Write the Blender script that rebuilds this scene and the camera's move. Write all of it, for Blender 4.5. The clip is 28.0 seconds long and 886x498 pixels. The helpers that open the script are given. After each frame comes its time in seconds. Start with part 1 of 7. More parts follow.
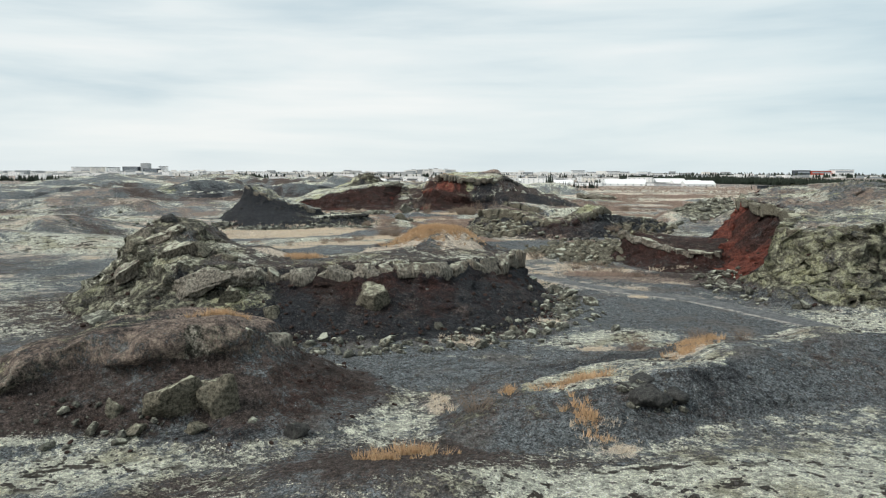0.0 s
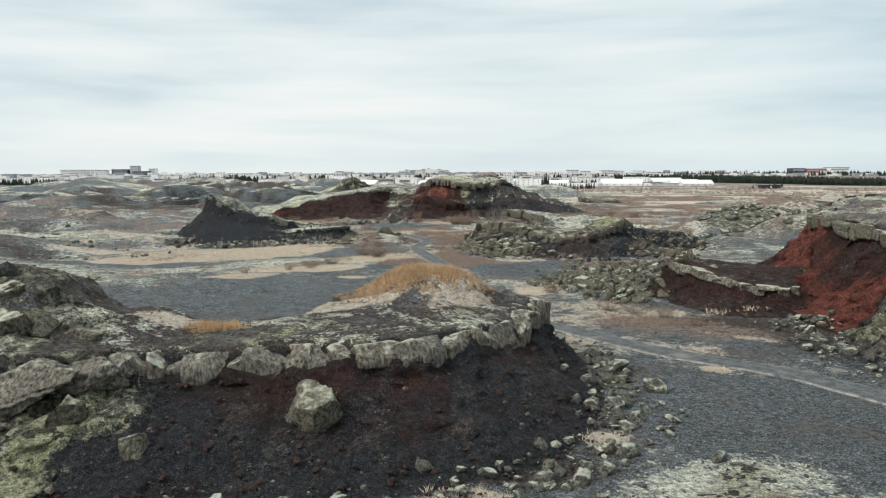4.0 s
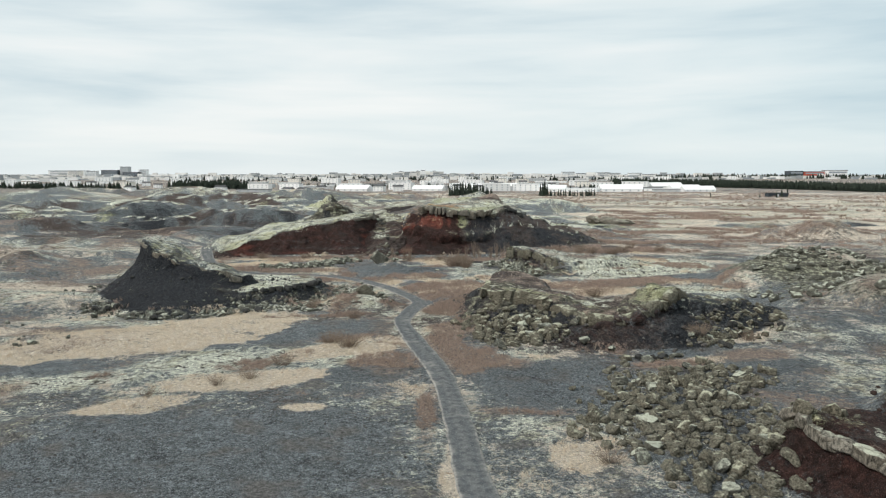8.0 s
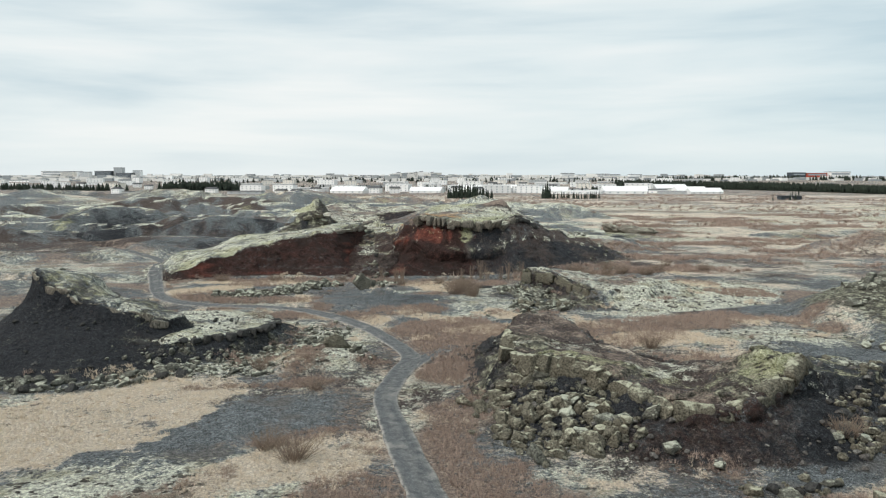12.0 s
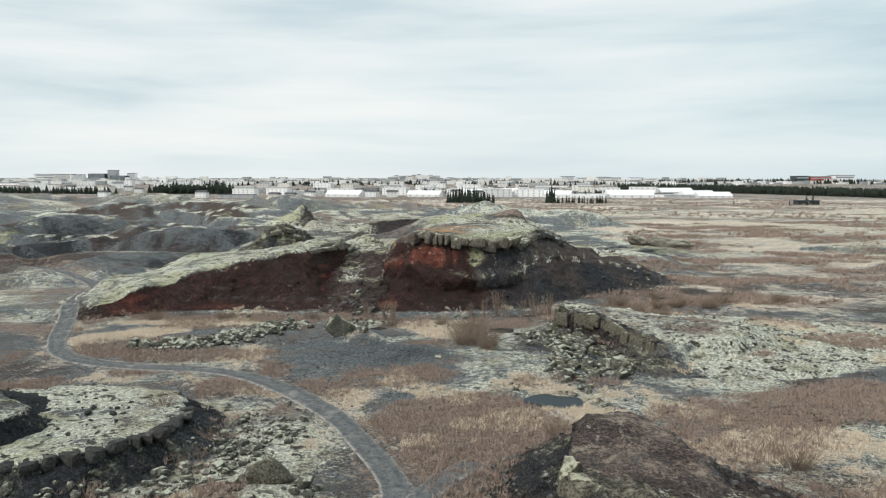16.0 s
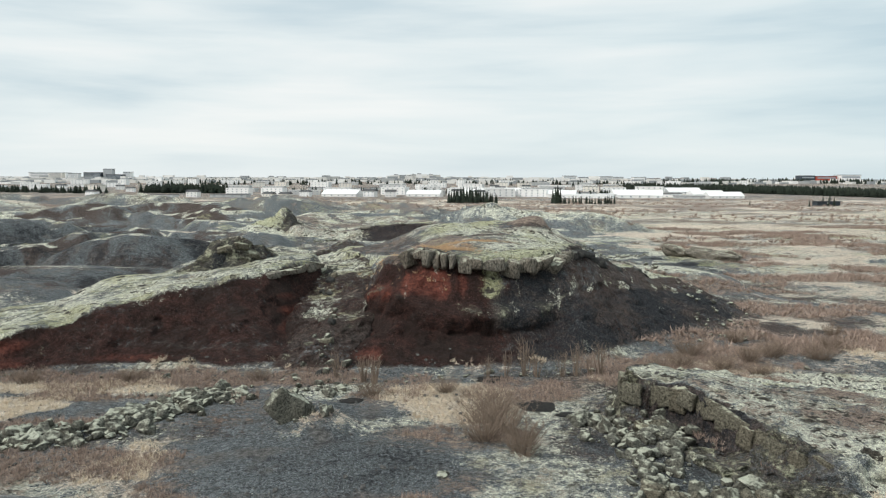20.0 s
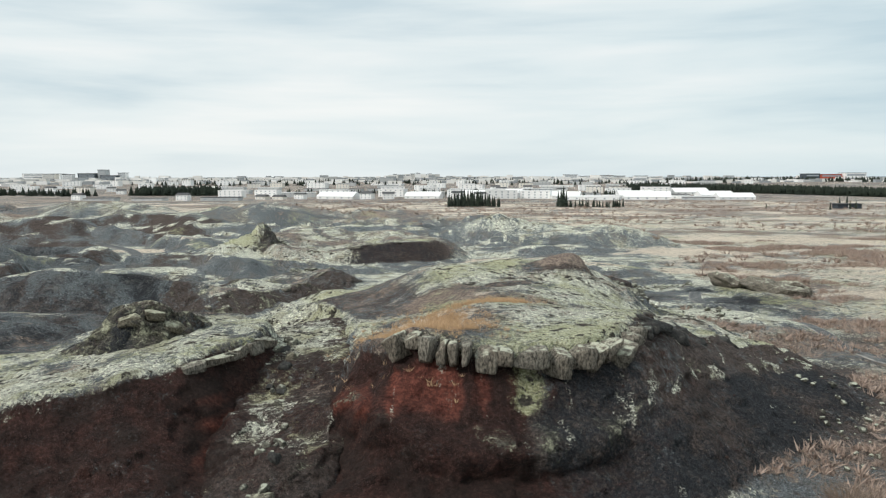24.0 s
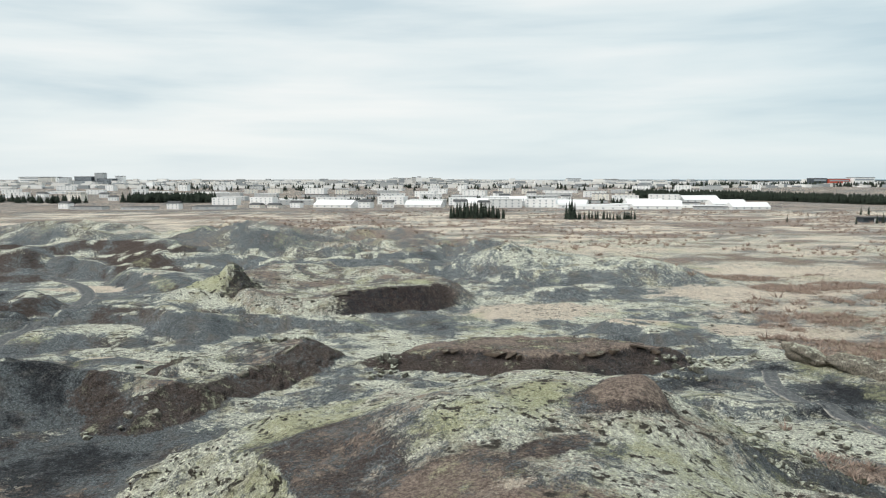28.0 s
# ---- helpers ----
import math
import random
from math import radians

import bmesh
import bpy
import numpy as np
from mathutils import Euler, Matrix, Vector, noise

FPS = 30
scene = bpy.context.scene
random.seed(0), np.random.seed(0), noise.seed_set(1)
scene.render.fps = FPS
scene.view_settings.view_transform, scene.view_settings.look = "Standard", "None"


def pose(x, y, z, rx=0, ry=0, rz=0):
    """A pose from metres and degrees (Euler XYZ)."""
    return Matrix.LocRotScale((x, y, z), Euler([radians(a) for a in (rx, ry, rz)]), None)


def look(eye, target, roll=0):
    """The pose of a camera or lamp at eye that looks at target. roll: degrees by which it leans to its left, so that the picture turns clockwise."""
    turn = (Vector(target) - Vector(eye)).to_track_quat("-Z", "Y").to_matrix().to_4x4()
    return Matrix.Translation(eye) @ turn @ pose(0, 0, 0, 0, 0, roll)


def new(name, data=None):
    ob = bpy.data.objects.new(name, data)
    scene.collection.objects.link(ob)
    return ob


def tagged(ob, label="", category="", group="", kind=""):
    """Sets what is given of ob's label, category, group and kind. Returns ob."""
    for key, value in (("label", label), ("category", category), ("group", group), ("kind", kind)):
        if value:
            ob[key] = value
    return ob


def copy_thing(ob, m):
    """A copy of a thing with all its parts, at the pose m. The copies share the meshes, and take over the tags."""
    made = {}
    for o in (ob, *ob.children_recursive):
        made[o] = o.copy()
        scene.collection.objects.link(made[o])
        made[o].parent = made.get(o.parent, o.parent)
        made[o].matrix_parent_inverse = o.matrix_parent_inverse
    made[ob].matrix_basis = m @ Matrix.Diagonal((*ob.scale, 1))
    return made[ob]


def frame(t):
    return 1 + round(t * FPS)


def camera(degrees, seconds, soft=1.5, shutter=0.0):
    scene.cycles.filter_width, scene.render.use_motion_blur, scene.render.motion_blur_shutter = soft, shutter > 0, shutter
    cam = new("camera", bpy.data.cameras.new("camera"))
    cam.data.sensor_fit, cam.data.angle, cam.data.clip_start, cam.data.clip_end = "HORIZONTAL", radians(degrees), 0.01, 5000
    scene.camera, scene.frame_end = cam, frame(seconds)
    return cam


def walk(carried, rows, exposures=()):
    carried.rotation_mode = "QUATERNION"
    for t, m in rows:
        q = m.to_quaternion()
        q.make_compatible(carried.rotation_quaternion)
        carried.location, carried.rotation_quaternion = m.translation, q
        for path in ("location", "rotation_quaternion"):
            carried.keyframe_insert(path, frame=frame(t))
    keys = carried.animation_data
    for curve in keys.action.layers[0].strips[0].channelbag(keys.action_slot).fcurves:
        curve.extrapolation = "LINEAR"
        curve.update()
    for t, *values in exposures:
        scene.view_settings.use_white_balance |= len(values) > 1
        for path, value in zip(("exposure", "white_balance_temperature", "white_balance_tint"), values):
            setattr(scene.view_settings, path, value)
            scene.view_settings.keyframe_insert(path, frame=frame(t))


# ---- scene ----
cam = camera(61.84, 28.0, soft=1.2)

# The flight: seconds, place in metres, heading to the left of north, pitch, roll in degrees
FLIGHT = [
    (0.0, 0.00, -0.00, 8.21, -0.60, -5.72, 0.21),
    (0.5, 0.02, 1.12, 8.23, -0.65, -5.74, 0.15),
    (1.0, 0.05, 2.50, 8.28, -0.71, -5.74, 0.11),
    (1.5, 0.09, 4.24, 8.36, -0.78, -5.75, 0.06),
    (2.0, 0.15, 6.24, 8.45, -0.83, -5.76, 0.02),
    (2.5, 0.22, 8.43, 8.53, -0.89, -5.75, -0.04),
    (3.0, 0.28, 10.82, 8.60, -0.96, -5.73, -0.10),
    (3.5, 0.33, 13.37, 8.67, -1.02, -5.73, -0.15),
    (5.5, 0.64, 24.44, 11.83, -1.27, -5.61, -0.26),
    (6.0, 0.70, 27.14, 12.72, -1.32, -5.66, -0.20),
    (6.5, 0.75, 29.86, 13.48, -1.35, -5.69, -0.15),
    (7.0, 0.80, 32.62, 13.93, -1.39, -5.70, -0.10),
    (7.5, 0.83, 35.36, 14.04, -1.45, -5.71, -0.07),
    (8.0, 0.84, 38.13, 14.02, -1.51, -5.73, -0.06),
    (8.5, 0.88, 40.99, 14.02, -1.54, -5.76, -0.07),
    (9.0, 0.94, 43.90, 14.05, -1.56, -5.77, -0.08),
    (9.5, 0.98, 46.75, 14.10, -1.59, -5.75, -0.08),
    (10.0, 1.03, 49.54, 14.16, -1.62, -5.72, -0.07),
    (10.5, 1.06, 52.33, 14.23, -1.64, -5.69, -0.05),
    (11.0, 1.09, 55.18, 14.30, -1.66, -5.68, -0.03),
    (11.5, 1.13, 58.06, 14.36, -1.67, -5.67, -0.02),
    (12.0, 1.18, 60.96, 14.41, -1.67, -5.65, -0.01),
    (12.5, 1.24, 63.88, 14.46, -1.66, -5.64, 0.03),
    (14.5, 1.09, 76.56, 14.69, -1.81, -5.52, -0.00),
    (15.0, 1.11, 79.54, 14.64, -1.83, -5.48, 0.01),
    (15.5, 1.20, 82.61, 14.62, -1.83, -5.44, 0.03),
    (16.0, 1.33, 85.72, 14.61, -1.80, -5.42, 0.05),
    (16.5, 1.43, 88.81, 14.60, -1.78, -5.42, 0.07),
    (17.0, 1.48, 91.85, 14.61, -1.79, -5.43, 0.07),
    (17.5, 1.51, 94.83, 14.64, -1.81, -5.47, 0.06),
    (18.0, 1.56, 97.75, 14.65, -1.80, -5.49, 0.07),
    (18.5, 1.61, 100.70, 14.62, -1.78, -5.50, 0.09),
    (19.0, 1.64, 103.71, 14.58, -1.79, -5.48, 0.11),
    (19.5, 1.68, 106.76, 14.56, -1.80, -5.47, 0.12),
    (20.0, 1.74, 109.80, 14.56, -1.80, -5.48, 0.13),
    (20.5, 1.80, 112.84, 14.57, -1.81, -5.49, 0.13),
    (21.0, 1.87, 115.91, 14.56, -1.80, -5.50, 0.12),
    (21.5, 1.95, 119.03, 14.56, -1.76, -5.51, 0.11),
    (23.5, 2.01, 130.64, 16.12, -1.82, -5.57, -0.11),
    (24.0, 1.98, 133.46, 17.14, -1.85, -5.60, -0.12),
    (24.5, 2.00, 136.46, 18.14, -1.86, -5.63, -0.10),
    (25.0, 2.03, 139.66, 19.08, -1.87, -5.63, -0.06),
    (25.5, 2.05, 142.95, 19.99, -1.89, -5.62, -0.01),
    (26.0, 2.10, 146.26, 20.85, -1.90, -5.60, 0.02),
    (26.5, 2.16, 149.55, 21.62, -1.90, -5.56, 0.03),
    (27.0, 2.23, 152.69, 22.17, -1.90, -5.50, 0.01),
    (27.5, 2.33, 155.47, 22.38, -1.86, -5.47, -0.01),
    (28.0, 2.48, 157.89, 22.36, -1.76, -5.48, -0.03),
]


def aimed(x, y, z, yaw, pitch, roll):
    a, b = radians(yaw), radians(pitch)
    ahead = Vector((-math.sin(a) * math.cos(b), math.cos(a) * math.cos(b), math.sin(b)))
    return look((x, y, z), Vector((x, y, z)) + 100 * ahead, roll)


walk(cam, [(t, aimed(*p)) for t, *p in FLIGHT])

# ---- daylight: a bright overcast sky over a weak, wide sun ----
SUN_UP, SUN_TURN = radians(44), radians(-118)
world = bpy.data.worlds.new("overcast_sky")
scene.world = world
world.use_nodes = True
wn, wl = world.node_tree.nodes, world.node_tree.links
wn.clear()
w_out = wn.new("ShaderNodeOutputWorld")
w_bg = wn.new("ShaderNodeBackground")
w_sky = wn.new("ShaderNodeTexSky")
w_sky.sky_type, w_sky.sun_disc = "NISHITA", False
w_sky.sun_elevation, w_sky.sun_rotation = SUN_UP, SUN_TURN
w_co = wn.new("ShaderNodeTexCoord")
w_map = wn.new("ShaderNodeMapping")
w_map.inputs["Scale"].default_value = (0.9, 0.9, 7.5)
w_noise = wn.new("ShaderNodeTexNoise")
w_noise.inputs["Scale"].default_value, w_noise.inputs["Detail"].default_value = 2.3, 5
w_noise.inputs["Roughness"].default_value, w_noise.inputs["Distortion"].default_value = 0.5, 0.25
w_ramp = wn.new("ShaderNodeValToRGB")
for stop, tone in zip(range(3), ((0.33, (0.62, 0.735, 0.785, 1)), (0.50, (0.81, 0.885, 0.895, 1)), (0.66, (0.95, 0.97, 0.955, 1)))):
    e = w_ramp.color_ramp.elements[stop] if stop < 2 else w_ramp.color_ramp.elements.new(0.7)
    e.position, e.color = tone
w_ramp.color_ramp.elements[0].position = 0.33
w_sep = wn.new("ShaderNodeSeparateXYZ")
w_low = wn.new("ShaderNodeMapRange")
w_low.inputs["From Min"].default_value, w_low.inputs["From Max"].default_value = 0.0, 0.10
w_low.inputs["To Min"].default_value, w_low.inputs["To Max"].default_value = 0.55, 0.0
w_glow = wn.new("ShaderNodeMixRGB")
w_glow.inputs[2].default_value = (0.86, 0.92, 0.93, 1)
w_east = wn.new("ShaderNodeMapRange")
w_east.inputs["From Min"].default_value, w_east.inputs["From Max"].default_value = -0.05, 0.6
w_east.inputs["To Max"].default_value = 0.85
w_blue = wn.new("ShaderNodeMixRGB")
w_blue.blend_type, w_blue.inputs[2].default_value = "MULTIPLY", (0.85, 0.91, 0.935, 1)
w_mix = wn.new("ShaderNodeMixRGB")
w_mix.inputs[0].default_value = 0.93
w_dim = wn.new("ShaderNodeMixRGB")
w_dim.blend_type, w_dim.inputs[0].default_value, w_dim.inputs[2].default_value = "MULTIPLY", 1.0, (0.1, 0.1, 0.1, 1)
wl.new(w_co.outputs["Generated"], w_map.inputs["Vector"])
wl.new(w_map.outputs["Vector"], w_noise.inputs["Vector"])
wl.new(w_noise.outputs["Fac"], w_ramp.inputs["Fac"])
wl.new(w_co.outputs["Generated"], w_sep.inputs["Vector"])
wl.new(w_sep.outputs["Z"], w_low.inputs["Value"])
wl.new(w_low.outputs["Result"], w_glow.inputs[0])
wl.new(w_ramp.outputs["Color"], w_glow.inputs[1])
wl.new(w_sky.outputs["Color"], w_dim.inputs[1])
wl.new(w_dim.outputs["Color"], w_mix.inputs[1])
wl.new(w_sep.outputs["X"], w_east.inputs["Value"])
wl.new(w_east.outputs["Result"], w_blue.inputs[0])
wl.new(w_glow.outputs["Color"], w_blue.inputs[1])
wl.new(w_blue.outputs["Color"], w_mix.inputs[2])
wl.new(w_mix.outputs["Color"], w_bg.inputs["Color"])
wl.new(w_bg.outputs["Background"], w_out.inputs["Surface"])
w_bg.inputs["Strength"].default_value = 1.0

sun = new("sun", bpy.data.lights.new("sun", "SUN"))
sun.data.energy, sun.data.angle, sun.data.color = 2.3, radians(14), (1.0, 0.96, 0.90)
TO_SUN = Vector((math.sin(SUN_TURN) * math.cos(SUN_UP), math.cos(SUN_TURN) * math.cos(SUN_UP), math.sin(SUN_UP)))
sun.matrix_world = look(300 * TO_SUN, (0, 0, 0))
scene.view_settings.exposure = 0.0


# ---- noise and mesh tools ----
def lattice(ix, iy, iz, seed):
    with np.errstate(over="ignore"):
        n = (ix.astype(np.uint32) * np.uint32(374761393) + iy.astype(np.uint32) * np.uint32(668265263)
             + iz.astype(np.uint32) * np.uint32(2147483647) + np.uint32(seed * 144665 % 4294967295))
        n = (n ^ (n >> np.uint32(13))) * np.uint32(1274126177)
        n = n ^ (n >> np.uint32(16))
        n = n * np.uint32(2246822519)
        n = n ^ (n >> np.uint32(15))
    return (n & np.uint32(0xFFFF)).astype(np.float64) / 32767.5 - 1.0


def vnoise(x, y, z=None, seed=0):
    """Smooth value noise between -1 and 1."""
    x, y = np.asarray(x, float), np.asarray(y, float)
    flat = z is None
    z = np.zeros_like(x) if flat else np.asarray(z, float)
    fx, fy, fz = np.floor(x), np.floor(y), np.floor(z)
    ux, uy, uz = x - fx, y - fy, z - fz
    ux, uy, uz = (u * u * u * (u * (6 * u - 15) + 10) for u in (ux, uy, uz))
    ix, iy, iz = fx.astype(np.int64), fy.astype(np.int64), fz.astype(np.int64)
    total = 0
    for dz in ((0,) if flat else (0, 1)):
        row = 0
        for dy in (0, 1):
            a, b = lattice(ix, iy + dy, iz + dz, seed), lattice(ix + 1, iy + dy, iz + dz, seed)
            row = row + (a + (b - a) * ux) * (uy if dy else 1 - uy)
        total = total + row * (1 if flat else (uz if dz else 1 - uz))
    return total


def fbm(x, y, size, octaves=4, seed=0, gain=0.5):
    out, amp, tot = 0, 1.0, 0
    for n in range(octaves):
        c, s = math.cos(0.7 * n), math.sin(0.7 * n)
        k = 2.03 ** n / size
        out = out + amp * vnoise((c * x - s * y) * k + 17.3 * n, (s * x + c * y) * k - 9.1 * n, None, seed + n)
        tot, amp = tot + amp, amp * gain
    return out / tot


def ramp(v, lo, hi):
    u = np.clip((v - lo) / (hi - lo), 0, 1)
    return u * u * (3 - 2 * u)


def smooth_loop(points, steps=4):
    """A closed Catmull-Rom line through points (any number of columns)."""
    p = np.array(points, float)
    out = []
    for i in range(len(p)):
        a, b, c, d = p[i - 1], p[i], p[(i + 1) % len(p)], p[(i + 2) % len(p)]
        for k in range(steps):
            t = k / steps
            out.append(0.5 * (2 * b + (c - a) * t + (2 * a - 5 * b + 4 * c - d) * t * t + (3 * b - a - 3 * c + d) * t ** 3))
    return np.array(out)


def smooth_line(points, step=0.6):
    """An open Catmull-Rom line through points, at about even steps."""
    p = np.array(points, float)
    p = np.vstack([2 * p[0] - p[1], p, 2 * p[-1] - p[-2]])
    out = []
    for i in range(1, len(p) - 2):
        a, b, c, d = p[i - 1], p[i], p[i + 1], p[i + 2]
        n = max(2, int(np.linalg.norm(c - b) / step))
        for k in range(n):
            t = k / n
            out.append(0.5 * (2 * b + (c - a) * t + (2 * a - 5 * b + 4 * c - d) * t * t + (3 * b - a - 3 * c + d) * t ** 3))
    out.append(p[-2])
    return np.array(out)


def loop_distance(x, y, loop):
    """The distance to a closed line: above nought inside it."""
    best, inside = np.full(x.shape, 1e9), np.zeros(x.shape, bool)
    for (ax, ay), (bx, by) in zip(loop[:, :2], np.roll(loop[:, :2], -1, axis=0)):
        ex, ey = bx - ax, by - ay
        t = np.clip(((x - ax) * ex + (y - ay) * ey) / (ex * ex + ey * ey + 1e-12), 0, 1)
        best = np.minimum(best, (x - ax - t * ex) ** 2 + (y - ay - t * ey) ** 2)
        cross = (ay > y) != (by > y)
        inside ^= cross & (x < ex * (y - ay) / (ey if abs(ey) > 1e-9 else 1e-9) + ax)
    best = np.sqrt(best)
    return np.where(inside, best, -best)


def line_distance(x, y, line):
    best = np.full(x.shape, 1e9)
    for (ax, ay), (bx, by) in zip(line[:-1, :2], line[1:, :2]):
        ex, ey = bx - ax, by - ay
        t = np.clip(((x - ax) * ex + (y - ay) * ey) / (ex * ex + ey * ey + 1e-12), 0, 1)
        best = np.minimum(best, (x - ax - t * ex) ** 2 + (y - ay - t * ey) ** 2)
    return np.sqrt(best)


def blob(x, y, spots, soft=0.35):
    """How far inside any of the ellipses (x, y, rx, ry, turn) a place lies: 1 in the middle, 0 outside."""
    out = np.zeros(x.shape)
    for cx, cy, rx, ry, turn in spots:
        c, s = math.cos(radians(turn)), math.sin(radians(turn))
        u, v = ((x - cx) * c + (y - cy) * s) / rx, (-(x - cx) * s + (y - cy) * c) / ry
        out = np.maximum(out, 1 - ramp(np.sqrt(u * u + v * v), 1 - soft, 1 + soft))
    return out


def mesh_from(name, verts, faces, material, masks=None, smooth=True):
    """A mesh from arrays of places and of faces that all have the same number of corners."""
    me = bpy.data.meshes.new(name)
    verts, faces = np.asarray(verts, np.float32), np.asarray(faces, np.int32)
    me.vertices.add(len(verts))
    me.vertices.foreach_set("co", verts.ravel())
    k = faces.shape[1]
    me.loops.add(faces.size)
    me.loops.foreach_set("vertex_index", faces.ravel())
    me.polygons.add(len(faces))
    me.polygons.foreach_set("loop_start", np.arange(0, faces.size, k, dtype=np.int32))
    me.polygons.foreach_set("use_smooth", np.full(len(faces), bool(smooth)))
    for key, values in (masks or {}).items():
        at = me.attributes.new(key, "FLOAT_COLOR", "POINT")
        at.data.foreach_set("color", np.asarray(values, np.float32).ravel())
    me.update(calc_edges=True)
    if material:
        me.materials.append(material)
    return me


def grid_faces(nx, ny, keep=None):
    i = np.arange(nx * ny).reshape(ny, nx)
    f = np.stack([i[:-1, :-1], i[:-1, 1:], i[1:, 1:], i[1:, :-1]], -1).reshape(-1, 4)
    return f if keep is None else f[keep.ravel()[f].any(1)]


def trimmed(verts, faces, masks):
    used = np.unique(faces)
    at = np.zeros(len(verts), np.int64)
    at[used] = np.arange(len(used))
    return verts[used], at[faces], {k: v[used] for k, v in masks.items()}


def part(name, bm, material, parent, label=""):
    """Links a bmesh or a mesh as one part under a thing."""
    if isinstance(bm, bpy.types.Mesh):
        me = bm
    else:
        me = bpy.data.meshes.new(name)
        bm.to_mesh(me)
        bm.free()
        if material:
            me.materials.append(material)
    ob = new(name, me)
    ob.parent = parent
    if label:
        tagged(ob, label)
    return ob


# ---- materials ----
class Nodes:
    def __init__(self, name):
        self.mat = bpy.data.materials.new(name)
        self.mat.use_nodes = True
        self.tree = self.mat.node_tree
        self.bsdf = self.tree.nodes["Principled BSDF"]
        self.bsdf.inputs["Specular IOR Level"].default_value = 0.25
        self.place = self.add("ShaderNodeNewGeometry").outputs["Position"]

    def add(self, kind, **inputs):
        n = self.tree.nodes.new(kind)
        for k, v in inputs.items():
            self.feed(n.inputs[k.replace("_", " ")], v)
        return n

    def feed(self, socket, v):
        if isinstance(v, bpy.types.NodeSocket):
            self.tree.links.new(v, socket)
        else:
            socket.default_value = v

    def noise(self, scale, detail=4.0, rough=0.55, vector=None):
        n = self.add("ShaderNodeTexNoise", Scale=scale, Detail=detail, Roughness=rough, Vector=vector or self.place)
        return n.outputs["Fac"]

    def math(self, op, a, b=0.0, clamp=False):
        n = self.tree.nodes.new("ShaderNodeMath")
        n.operation, n.use_clamp = op, clamp
        self.feed(n.inputs[0], a)
        self.feed(n.inputs[1], b)
        return n.outputs[0]

    def span(self, v, lo, hi, a=0.0, b=1.0):
        n = self.tree.nodes.new("ShaderNodeMapRange")
        n.interpolation_type = "SMOOTHSTEP"
        for k, x in enumerate((v, lo, hi, a, b)):
            self.feed(n.inputs[k], x)
        return n.outputs[0]

    def mix(self, f, a, b, kind="MIX"):
        n = self.tree.nodes.new("ShaderNodeMixRGB")
        n.blend_type = kind
        for k, x in enumerate((f, a, b)):
            self.feed(n.inputs[k], (*x, 1) if isinstance(x, tuple) and len(x) == 3 else x)
        return n.outputs[0]

    def bump(self, height, strength, distance, under=None):
        n = self.add("ShaderNodeBump", Strength=strength, Distance=distance, Height=height)
        if under is not None:
            self.tree.links.new(under, n.inputs["Normal"])
        return n.outputs["Normal"]

    def done(self, colour, rough=0.95, normal=None, metal=0.0):
        self.feed(self.bsdf.inputs["Base Color"], (*colour, 1) if isinstance(colour, tuple) else colour)
        self.feed(self.bsdf.inputs["Roughness"], rough)
        self.bsdf.inputs["Metallic"].default_value = metal
        if normal is not None:
            self.tree.links.new(normal, self.bsdf.inputs["Normal"])
        return self.mat


